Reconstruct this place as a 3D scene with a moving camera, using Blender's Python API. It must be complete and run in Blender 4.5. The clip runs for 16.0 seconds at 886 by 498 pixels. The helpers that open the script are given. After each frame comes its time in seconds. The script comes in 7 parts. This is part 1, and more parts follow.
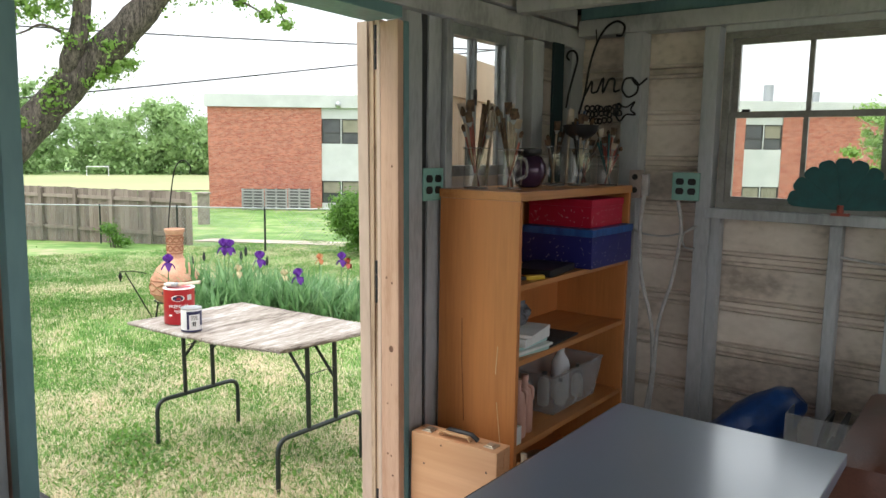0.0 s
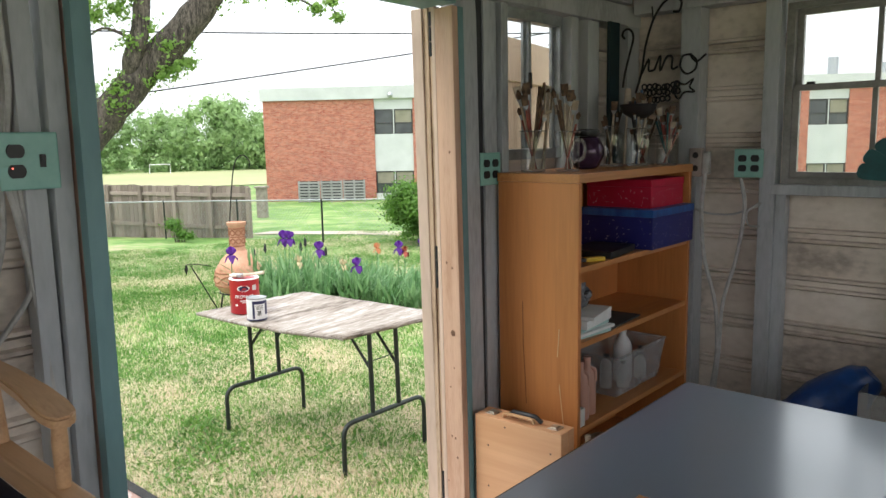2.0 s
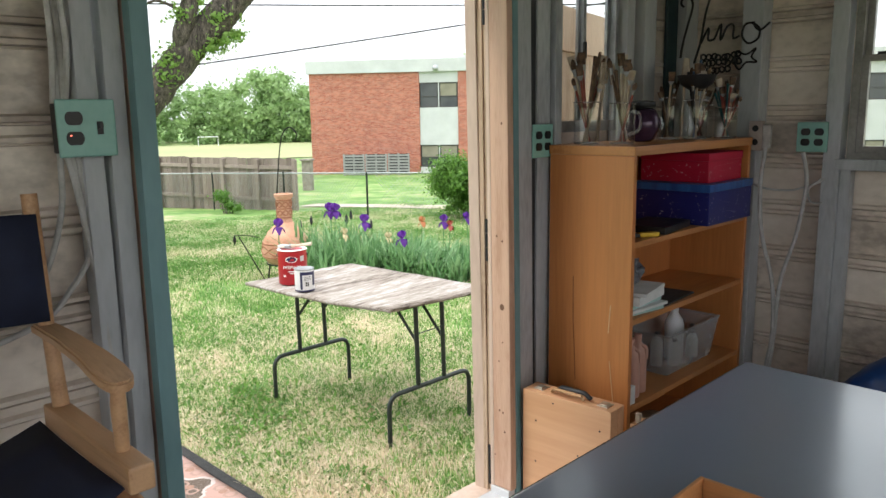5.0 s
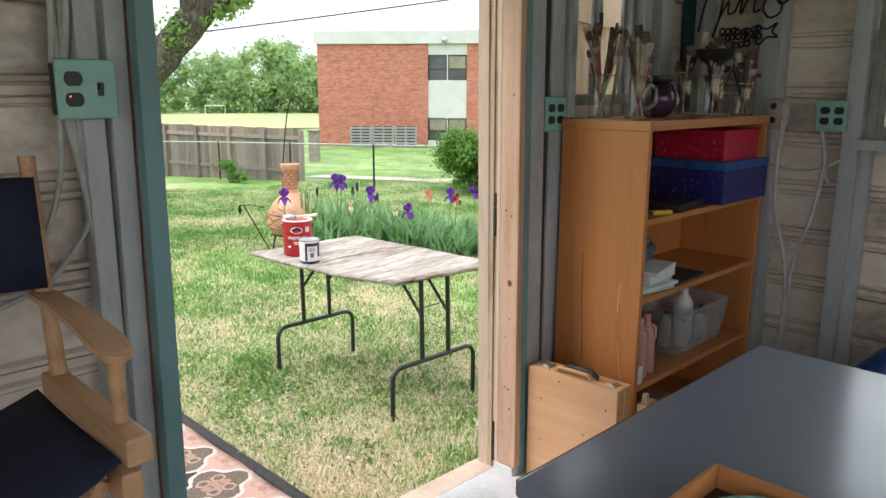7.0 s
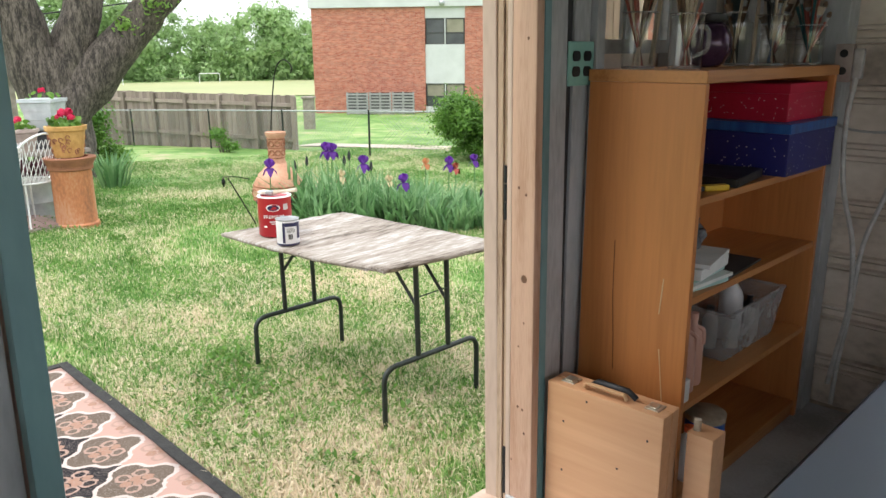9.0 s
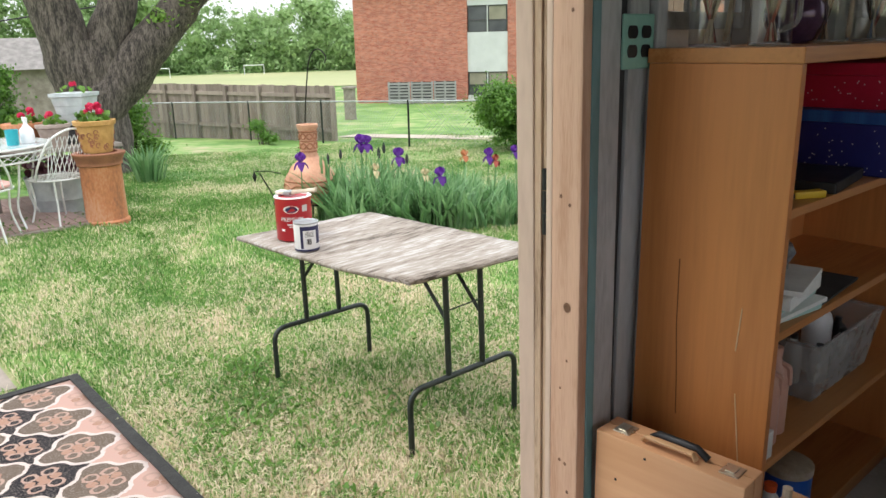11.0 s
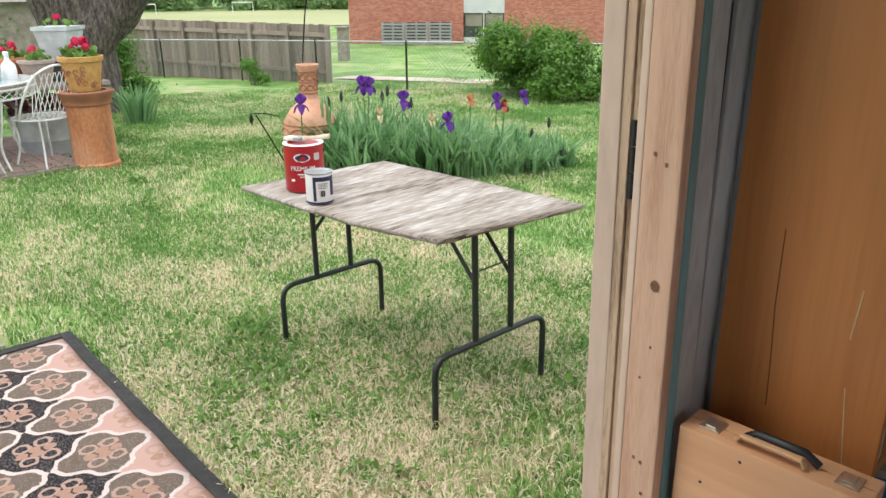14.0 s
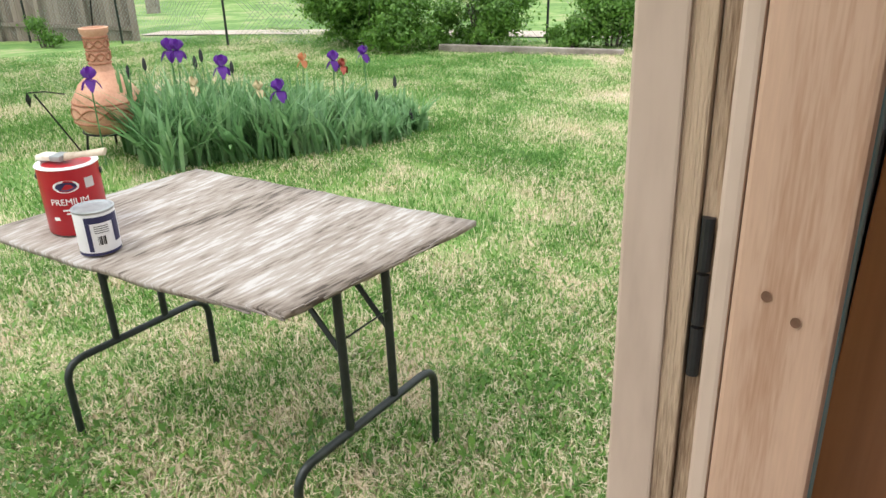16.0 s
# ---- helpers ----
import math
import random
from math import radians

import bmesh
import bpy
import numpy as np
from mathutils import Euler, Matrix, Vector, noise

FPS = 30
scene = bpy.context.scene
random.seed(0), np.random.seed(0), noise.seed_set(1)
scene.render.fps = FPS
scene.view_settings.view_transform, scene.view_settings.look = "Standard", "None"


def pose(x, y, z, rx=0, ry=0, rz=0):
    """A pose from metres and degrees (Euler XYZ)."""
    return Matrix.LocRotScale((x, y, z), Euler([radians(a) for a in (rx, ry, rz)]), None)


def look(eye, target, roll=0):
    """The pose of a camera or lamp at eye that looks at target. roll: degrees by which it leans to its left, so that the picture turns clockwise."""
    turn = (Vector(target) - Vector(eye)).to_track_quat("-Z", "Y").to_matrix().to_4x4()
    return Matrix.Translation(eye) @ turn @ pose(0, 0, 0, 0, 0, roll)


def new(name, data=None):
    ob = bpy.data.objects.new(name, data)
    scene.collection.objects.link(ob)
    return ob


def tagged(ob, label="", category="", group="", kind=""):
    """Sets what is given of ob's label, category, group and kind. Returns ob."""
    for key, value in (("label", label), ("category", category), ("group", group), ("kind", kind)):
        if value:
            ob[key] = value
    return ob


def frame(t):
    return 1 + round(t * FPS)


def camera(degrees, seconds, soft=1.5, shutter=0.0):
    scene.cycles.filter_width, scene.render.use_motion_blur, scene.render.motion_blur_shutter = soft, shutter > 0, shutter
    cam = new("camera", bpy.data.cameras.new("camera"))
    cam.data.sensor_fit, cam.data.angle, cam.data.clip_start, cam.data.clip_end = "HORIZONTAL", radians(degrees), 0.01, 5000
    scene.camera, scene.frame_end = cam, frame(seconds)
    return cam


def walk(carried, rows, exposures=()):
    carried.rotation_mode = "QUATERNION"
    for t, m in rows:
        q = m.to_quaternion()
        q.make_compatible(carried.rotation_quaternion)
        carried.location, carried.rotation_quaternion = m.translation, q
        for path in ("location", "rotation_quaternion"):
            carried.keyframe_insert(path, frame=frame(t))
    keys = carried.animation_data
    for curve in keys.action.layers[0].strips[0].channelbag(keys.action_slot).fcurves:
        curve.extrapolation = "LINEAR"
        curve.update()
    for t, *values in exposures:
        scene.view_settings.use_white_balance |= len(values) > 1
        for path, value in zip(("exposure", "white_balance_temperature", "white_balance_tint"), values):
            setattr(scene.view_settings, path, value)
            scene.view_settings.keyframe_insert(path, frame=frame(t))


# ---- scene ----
cam = camera(61.3, 16.0)
PATH = [
    (0, (0.006, 0.109, 1.671), (-1.195, 1.686, 1.413), 0.8),
    (0.5, (0.007, 0.099, 1.675), (-1.233, 1.649, 1.427), 0.5),
    (1, (0.015, 0.091, 1.668), (-1.227, 1.637, 1.41), -0.6),
    (1.5, (0.014, 0.087, 1.663), (-1.255, 1.606, 1.378), -1.0),
    (2, (0.007, 0.083, 1.663), (-1.305, 1.564, 1.373), -1.2),
    (2.5, (0.006, 0.072, 1.662), (-1.342, 1.518, 1.363), -1.1),
    (3, (-0.006, 0.074, 1.66), (-1.38, 1.494, 1.348), -0.9),
    (3.5, (-0.007, 0.078, 1.659), (-1.389, 1.489, 1.342), -1.0),
    (4, (-0.012, 0.088, 1.658), (-1.4, 1.489, 1.327), -1.6),
    (6.5, (-0.057, 0.086, 1.647), (-1.448, 1.469, 1.256), 0.5),
    (7, (-0.068, 0.114, 1.643), (-1.458, 1.489, 1.22), 0.2),
    (7.5, (-0.123, 0.165, 1.625), (-1.526, 1.518, 1.177), -0.0),
    (8, (-0.284, 0.237, 1.611), (-1.68, 1.579, 1.109), -1.2),
    (8.5, (-0.385, 0.329, 1.595), (-1.749, 1.687, 1.052), -1.9),
    (9, (-0.436, 0.49, 1.586), (-1.811, 1.851, 1.078), -0.4),
    (9.5, (-0.479, 0.612, 1.577), (-1.92, 1.91, 1.087), -0.3),
    (12, (-0.799, 0.793, 1.549), (-2.241, 2.059, 0.984), -1.9),
    (12.5, (-0.847, 0.788, 1.539), (-2.263, 2.075, 0.957), -1.5),
    (13, (-0.864, 0.786, 1.543), (-2.267, 2.082, 0.948), -1.2),
    (13.5, (-0.896, 0.8, 1.538), (-2.305, 2.076, 0.918), -1.0),
    (14, (-0.959, 0.845, 1.532), (-2.358, 2.105, 0.858), -0.4),
    (14.5, (-1.042, 0.998, 1.522), (-2.409, 2.244, 0.763), -0.8),
    (15, (-1.231, 1.113, 1.509), (-2.572, 2.365, 0.713), -2.5),
    (15.5, (-1.43, 1.227, 1.506), (-2.646, 2.589, 0.688), -2.5),
    (16, (-1.581, 1.429, 1.519), (-2.643, 2.917, 0.709), -1.2),
]
EXPOSURES = [(0, 0.66), (7.5, 0.64), (9.5, 0.54), (12, 0.36), (16, 0.34)]
walk(cam, [(t, look(eye, target, roll)) for t, eye, target, roll in PATH], EXPOSURES)

# ---- light ----
SKY = 1.38
world = bpy.data.worlds.new("overcast")
scene.world = world
world.use_nodes = True
wn, wl = world.node_tree.nodes, world.node_tree.links
sky = wn.new("ShaderNodeTexSky")
sky.sky_type = "NISHITA"
sky.sun_disc = False
sky.sun_elevation, sky.sun_rotation = radians(52), radians(150)
sky.air_density, sky.dust_density = 1.0, 4.0
sky_dim = wn.new("ShaderNodeMix")
sky_dim.data_type = "RGBA"
sky_dim.blend_type = "MULTIPLY"
sky_dim.inputs[0].default_value = 1.0
wl.new(sky.outputs[0], sky_dim.inputs[6])
sky_dim.inputs[7].default_value = (0.1, 0.1, 0.1, 1)
cloud = wn.new("ShaderNodeMix")
cloud.data_type = "RGBA"
cloud.inputs[0].default_value = 0.85
wl.new(sky_dim.outputs[2], cloud.inputs[6])
cloud.inputs[7].default_value = (0.93, 0.965, 1.0, 1)
# an overcast sky is brightest overhead and about half as bright at the horizon
sky_dir, sky_up, sky_gain = wn.new("ShaderNodeTexCoord"), wn.new("ShaderNodeSeparateXYZ"), wn.new("ShaderNodeMapRange")
wl.new(sky_dir.outputs["Generated"], sky_up.inputs[0])
wl.new(sky_up.outputs[2], sky_gain.inputs[0])
sky_gain.inputs[1].default_value, sky_gain.inputs[2].default_value = 0.0, 1.0
sky_gain.inputs[3].default_value, sky_gain.inputs[4].default_value = 0.72, 1.75
sky_grade = wn.new("ShaderNodeMix")
sky_grade.data_type, sky_grade.blend_type = "RGBA", "MULTIPLY"
sky_grade.inputs[0].default_value = 1.0
wl.new(cloud.outputs[2], sky_grade.inputs[6])
wl.new(sky_gain.outputs[0], sky_grade.inputs[7])
wl.new(sky_grade.outputs[2], wn["Background"].inputs[0])
wn["Background"].inputs[1].default_value = SKY
sun = new("sun", bpy.data.lights.new("sun", "SUN"))
sun.data.energy, sun.data.angle, sun.data.color = 1.2, radians(14), (1.0, 0.95, 0.88)
sun.matrix_world = look((0, 0, 20), (6, 9, 0))

# sky light through the windows of the two walls behind the walk
for nm, m, sx, sy, watts in (("window_light_east", look((1.64, 1.85, 1.72), (0, 1.85, 0.9)), 1.8, 1.0, 2.2), ("window_light_south", look((0.35, -1.64, 1.72), (0.35, 0, 1.5)), 1.4, 1.0, 1.0)):
    lamp = new(nm, bpy.data.lights.new(nm, "AREA"))
    lamp.data.shape, lamp.data.size, lamp.data.size_y, lamp.data.energy, lamp.data.color = "RECTANGLE", sx, sy, watts, (1.0, 0.95, 0.89)
    lamp.matrix_world = m

# ---- materials ----
def surface(name, colors, rough=0.6, metal=0.0, scale=8.0, fine=90.0, bump=0.15, stretch=(1, 1, 1), piece=0.0, island=0.0, spec=0.5, coat=0.0, stain=0.35):
    """Colours laid by a broad and a fine noise, with relief; piece / island vary whole pieces."""
    m = bpy.data.materials.new(name)
    m.use_nodes = True
    n, l = m.node_tree.nodes, m.node_tree.links
    b = n["Principled BSDF"]
    tc = n.new("ShaderNodeTexCoord")
    mp = n.new("ShaderNodeMapping")
    mp.inputs["Scale"].default_value = stretch
    l.new(tc.outputs["Object"], mp.inputs[0])
    big = n.new("ShaderNodeTexNoise")
    big.inputs["Scale"].default_value, big.inputs["Detail"].default_value = scale, 5
    small = n.new("ShaderNodeTexNoise")
    small.inputs["Scale"].default_value, small.inputs["Detail"].default_value = fine, 3
    l.new(mp.outputs[0], big.inputs["Vector"])
    l.new(mp.outputs[0], small.inputs["Vector"])
    add = n.new("ShaderNodeMath")
    add.operation = "MULTIPLY_ADD"
    l.new(small.outputs["Fac"], add.inputs[0])
    add.inputs[1].default_value = stain
    l.new(big.outputs["Fac"], add.inputs[2])
    last = add
    for amount, source in ((piece, "obj"), (island, "isl")):
        if amount:
            src = n.new("ShaderNodeObjectInfo").outputs["Random"] if source == "obj" else n.new("ShaderNodeNewGeometry").outputs["Random Per Island"]
            k = n.new("ShaderNodeMath")
            k.operation = "MULTIPLY_ADD"
            l.new(src, k.inputs[0])
            k.inputs[1].default_value = amount
            l.new(last.outputs[0], k.inputs[2])
            last = k
    top = 0.5 + stain * 0.5 + (piece + island) * 0.5
    ramp = n.new("ShaderNodeValToRGB")
    e = ramp.color_ramp.elements
    width = 0.2 + (piece + island) * 0.5
    while len(e) < len(colors):
        e.new(0.5)
    for i, c in enumerate(colors):
        e[i].position = min(1, max(0, (top - width + 2 * width * i / max(1, len(colors) - 1)) / 1.6))
        e[i].color = (*c, 1)
    div = n.new("ShaderNodeMath")
    div.operation = "DIVIDE"
    l.new(last.outputs[0], div.inputs[0])
    div.inputs[1].default_value = 1.6
    l.new(div.outputs[0], ramp.inputs[0])
    l.new(ramp.outputs[0], b.inputs["Base Color"])
    rr = n.new("ShaderNodeMapRange")
    l.new(big.outputs["Fac"], rr.inputs[0])
    rr.inputs[3].default_value, rr.inputs[4].default_value = max(0.03, rough - 0.1), min(1, rough + 0.1)
    l.new(rr.outputs[0], b.inputs["Roughness"])
    b.inputs["Metallic"].default_value = metal
    b.inputs["Specular IOR Level"].default_value = spec
    b.inputs["Coat Weight"].default_value = coat
    if bump:
        bp = n.new("ShaderNodeBump")
        bp.inputs["Strength"].default_value, bp.inputs["Distance"].default_value = bump, 0.01
        l.new(add.outputs[0], bp.inputs["Height"])
        l.new(bp.outputs[0], b.inputs["Normal"])
    return m


def wood(name, light, dark, rough=0.5, grain="z", rings=9.0, bump=0.1, knots=False, piece=0.0):
    """Sawn or veneered wood with its grain along one axis."""
    k = {"x": (0.06, 1, 1), "y": (1, 0.06, 1), "z": (1, 1, 0.06)}[grain]
    m = surface(name, [dark, light, tuple(min(1, c * 1.12) for c in light)], rough, scale=rings, fine=rings * 14, bump=bump, stretch=k, piece=piece, stain=0.5)
    return m


def glass(name, tint=(1, 1, 1), rough=0.0):
    m = bpy.data.materials.new(name)
    m.use_nodes = True
    n, l = m.node_tree.nodes, m.node_tree.links
    b = n["Principled BSDF"]
    b.inputs["Base Color"].default_value = (*tint, 1)
    b.inputs["Roughness"].default_value = rough
    b.inputs["Transmission Weight"].default_value = 1.0
    b.inputs["IOR"].default_value = 1.45
    return m


def pane_glass(name, gloss_share=0.6, least=0.025):
    """Thin window glass: clear, with its Fresnel gloss."""
    m = bpy.data.materials.new(name)
    m.use_nodes = True
    n, l = m.node_tree.nodes, m.node_tree.links
    n.remove(n["Principled BSDF"])
    clear, gloss, mix, fres = n.new("ShaderNodeBsdfTransparent"), n.new("ShaderNodeBsdfGlossy"), n.new("ShaderNodeMixShader"), n.new("ShaderNodeLayerWeight")
    clear.inputs[0].default_value = (0.95, 0.96, 0.95, 1)
    gloss.inputs["Roughness"].default_value = 0.02
    fres.inputs["Blend"].default_value = 0.5
    power, amount = n.new("ShaderNodeMath"), n.new("ShaderNodeMath")
    power.operation, amount.operation = "POWER", "MULTIPLY_ADD"
    power.inputs[1].default_value = 4.5
    amount.inputs[1].default_value, amount.inputs[2].default_value = gloss_share, least
    l.new(fres.outputs["Facing"], power.inputs[0])
    l.new(power.outputs[0], amount.inputs[0])
    l.new(amount.outputs[0], mix.inputs[0])
    l.new(clear.outputs[0], mix.inputs[1])
    l.new(gloss.outputs[0], mix.inputs[2])
    l.new(mix.outputs[0], n["Material Output"].inputs[0])
    return m


def brickwork(name, a, b_, mortar, width=0.2, height=0.067):
    """Brick courses for far walls; the wall's own x runs along it and z up."""
    m = surface(name, [a, b_], 0.85, scale=0.5, fine=12, bump=0)
    n, l = m.node_tree.nodes, m.node_tree.links
    tc = n.new("ShaderNodeTexCoord")
    sep, comb = n.new("ShaderNodeSeparateXYZ"), n.new("ShaderNodeCombineXYZ")
    l.new(tc.outputs["Object"], sep.inputs[0])
    l.new(sep.outputs[0], comb.inputs[0])
    l.new(sep.outputs[2], comb.inputs[1])
    br = n.new("ShaderNodeTexBrick")
    br.inputs["Scale"].default_value = 1.0
    br.inputs["Brick Width"].default_value, br.inputs["Row Height"].default_value = width, height
    br.inputs["Mortar Size"].default_value, br.inputs["Bias"].default_value = 0.008, -0.2
    br.inputs["Color1"].default_value, br.inputs["Color2"].default_value, br.inputs["Mortar"].default_value = (*a, 1), (*b_, 1), (*mortar, 1)
    l.new(comb.outputs[0], br.inputs["Vector"])
    l.new(br.outputs["Color"], n["Principled BSDF"].inputs["Base Color"])
    return m


WHITE = surface("old_white_paint", [(0.30, 0.30, 0.30), (0.45, 0.455, 0.455), (0.51, 0.515, 0.515)], 0.55, scale=5, fine=60, bump=0.2, stretch=(1, 1, 0.5))
STUD = surface("painted_stud", [(0.27, 0.28, 0.285), (0.42, 0.435, 0.445), (0.50, 0.515, 0.525)], 0.5, scale=4, fine=70, bump=0.25, stretch=(1, 1, 0.25))
TEAL = surface("teal_paint", [(0.10, 0.20, 0.21), (0.15, 0.28, 0.29), (0.18, 0.32, 0.33)], 0.45, scale=5, fine=50, bump=0.1, stretch=(1, 1, 0.3))
SIDING = surface("grimy_metal_siding", [(0.36, 0.30, 0.25), (0.68, 0.59, 0.50), (0.80, 0.71, 0.62)], 0.34, scale=2.6, fine=26, bump=0.16, stretch=(1, 1, 1.6), spec=0.5)
PINE = wood("bare_pine", (0.54, 0.345, 0.245), (0.42, 0.235, 0.15), 0.55, "z", 26)
DOOR_EDGE = surface("tan_primed_edge", [(0.46, 0.34, 0.27), (0.58, 0.44, 0.35), (0.64, 0.5, 0.41)], 0.6, scale=4, fine=60, bump=0.1, stretch=(1, 1, 0.2))
ROUGH_PINE = wood("weathered_pine_strip", (0.50, 0.36, 0.25), (0.20, 0.12, 0.07), 0.75, "z", 40, 0.6)
BEECH_V = wood("orange_beech_veneer", (0.53, 0.205, 0.064), (0.46, 0.17, 0.052), 0.38, "z", 7, 0.03)
BEECH_Y = wood("orange_beech_shelf", (0.50, 0.215, 0.07), (0.39, 0.145, 0.04), 0.4, "y", 7, 0.03)
EASEL = wood("pale_beech_box", (0.66, 0.37, 0.20), (0.60, 0.32, 0.165), 0.42, "x", 4, 0.04)
CHAIRWOOD = wood("varnished_chair_wood", (0.56, 0.33, 0.17), (0.42, 0.22, 0.1), 0.4, "x", 14, 0.05)
TRAYWOOD = wood("orange_tray_wood", (0.58, 0.25, 0.09), (0.4, 0.15, 0.045), 0.4, "x", 12, 0.05)
NAVY = surface("navy_canvas", [(0.008, 0.011, 0.03), (0.014, 0.02, 0.05)], 0.85, scale=12, fine=500, bump=0.3)
DESKTOP = surface("slate_desk_laminate", [(0.185, 0.225, 0.31), (0.20, 0.24, 0.325), (0.21, 0.255, 0.34)], 0.34, scale=3, fine=400, bump=0.0, spec=1.0, coat=1.0)
DESKTOP.node_tree.nodes["Principled BSDF"].inputs["Coat Roughness"].default_value = 0.17
DESKTOP.node_tree.nodes["Principled BSDF"].inputs["Coat IOR"].default_value = 2.1
BLACK = surface("black_plastic", [(0.008, 0.008, 0.009), (0.016, 0.016, 0.018)], 0.45, scale=20, bump=0.03)
IRON = surface("black_wrought_iron", [(0.008, 0.008, 0.008), (0.022, 0.02, 0.018)], 0.5, 0.6, scale=40, bump=0.2)
# for dark things, and as painted shade in the door slot and pallet gaps
DARK = surface("dark_stock_and_gap_shade", [(0.02, 0.022, 0.024), (0.04, 0.042, 0.045)], 0.8, scale=9)
CONCRETE = surface("painted_floor", [(0.36, 0.36, 0.37), (0.52, 0.53, 0.55), (0.60, 0.61, 0.63)], 0.6, scale=4, fine=80)
SILL = surface("white_sill_paint", [(0.55, 0.55, 0.55), (0.72, 0.73, 0.74)], 0.5, scale=10, fine=80)
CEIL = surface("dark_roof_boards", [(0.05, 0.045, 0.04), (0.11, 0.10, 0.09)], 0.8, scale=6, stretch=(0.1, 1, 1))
PLATE = surface("mint_outlet_plate", [(0.20, 0.42, 0.36), (0.26, 0.49, 0.42)], 0.35, scale=10, bump=0.02)
CABLE = surface("dusty_white_cable", [(0.38, 0.37, 0.35), (0.55, 0.54, 0.52)], 0.5, scale=30)
BEIGE = surface("beige_box_paint", [(0.33, 0.27, 0.24), (0.42, 0.35, 0.31)], 0.5, scale=20)
CHROME = surface("nickel_latch", [(0.55, 0.5, 0.42), (0.68, 0.63, 0.55)], 0.3, 0.9, scale=40)
STEEL = surface("galvanised_steel", [(0.30, 0.32, 0.33), (0.45, 0.47, 0.48)], 0.45, 0.7, scale=25)
WINDOW = pane_glass("window_glass")
JARGLASS = pane_glass("jar_glass", 0.8, 0.07)
OLDSASH = surface("grey_sash", [(0.16, 0.15, 0.14), (0.30, 0.29, 0.27)], 0.5, scale=8, bump=0.2)
LEGS = surface("dark_green_steel", [(0.012, 0.018, 0.017), (0.026, 0.034, 0.031)], 0.42, 0.2, scale=25, bump=0.1)
PLY = surface("weathered_plywood", [(0.075, 0.058, 0.045), (0.20, 0.165, 0.135), (0.27, 0.23, 0.195), (0.32, 0.285, 0.25), (0.43, 0.405, 0.385)], 0.8, scale=3.4, fine=30, bump=0.7, stretch=(3.0, 0.42, 1), stain=0.8)
REDCAN = surface("red_can_paint", [(0.34, 0.005, 0.012), (0.41, 0.008, 0.018)], 0.35, scale=6, bump=0)
WHITECAN = surface("white_can_paint", [(0.74, 0.74, 0.76), (0.82, 0.82, 0.84)], 0.35, scale=6, bump=0)
NAVYINK = surface("dark_blue_ink", [(0.012, 0.013, 0.06), (0.02, 0.02, 0.08)], 0.4, scale=6, bump=0)
PAPER = surface("paper_white", [(0.66, 0.66, 0.64), (0.8, 0.8, 0.78)], 0.7, scale=10, bump=0.02)
RED = surface("red_box_card", [(0.42, 0.004, 0.03), (0.5, 0.008, 0.045)], 0.45, scale=6, bump=0.02)
BLUEBOX = surface("blue_box_card", [(0.010, 0.012, 0.11), (0.016, 0.02, 0.16)], 0.4, scale=6, bump=0.02)
LIDBLUE = surface("striped_blue_lid", [(0.01, 0.05, 0.2), (0.03, 0.14, 0.42)], 0.4, scale=2, fine=60, bump=0.0, stretch=(14, 14, 0.1))
PINK = surface("flesh_pink_plastic", [(0.55, 0.30, 0.23), (0.62, 0.36, 0.28)], 0.4, scale=6, bump=0.02)
YELLOW = surface("yellow_plastic", [(0.65, 0.42, 0.02), (0.7, 0.48, 0.03)], 0.4, scale=6, bump=0.02)
ORANGE = surface("orange_cap_plastic", [(0.7, 0.09, 0.02), (0.76, 0.12, 0.03)], 0.4, scale=6, bump=0.02)
BLUEJAR = surface("blue_tub_plastic", [(0.01, 0.08, 0.42), (0.02, 0.12, 0.5)], 0.35, scale=6, bump=0.02)
BLUETARP = surface("blue_tarp", [(0.004, 0.03, 0.13), (0.01, 0.07, 0.28)], 0.35, scale=7, fine=40, bump=0.6)
LEATHER = surface("brown_leather", [(0.05, 0.016, 0.010), (0.12, 0.042, 0.027)], 0.38, scale=6, fine=150, bump=0.35)
FANTEAL = surface("deep_teal_fan", [(0.004, 0.055, 0.06), (0.008, 0.09, 0.095)], 0.55, scale=20, bump=0.1)
MINTPAPER = surface("pale_teal_paper", [(0.35, 0.55, 0.52), (0.45, 0.64, 0.6)], 0.7, scale=10, bump=0.02)
PURPLEGLAZE = surface("purple_glaze", [(0.035, 0.02, 0.03), (0.09, 0.045, 0.10)], 0.12, 0.3, scale=12, bump=0.02)
BRISTLE = surface("brush_bristle", [(0.03, 0.016, 0.010), (0.17, 0.10, 0.055)], 0.8, scale=60, bump=0.3)
HANDLE_W = surface("pale_brush_handle", [(0.30, 0.23, 0.16), (0.5, 0.42, 0.32)], 0.4, scale=20, bump=0)
HANDLE_R = surface("red_brush_handle", [(0.2, 0.035, 0.025), (0.32, 0.07, 0.045)], 0.35, scale=20, bump=0)
HANDLE_B = surface("blue_brush_handle", [(0.03, 0.07, 0.14), (0.05, 0.10, 0.18)], 0.35, scale=20, bump=0)
HAZYPLASTIC = surface("hazy_clear_plastic", [(0.42, 0.42, 0.42), (0.55, 0.55, 0.55)], 0.3, scale=20, bump=0.05)
HAZYPLASTIC.node_tree.nodes["Principled BSDF"].inputs["Alpha"].default_value = 0.36
TERRA = surface("orange_terracotta", [(0.30, 0.13, 0.07), (0.52, 0.20, 0.09), (0.58, 0.30, 0.18)], 0.8, scale=4, fine=50, bump=0.3, stretch=(1, 1, 0.5), stain=0.5)
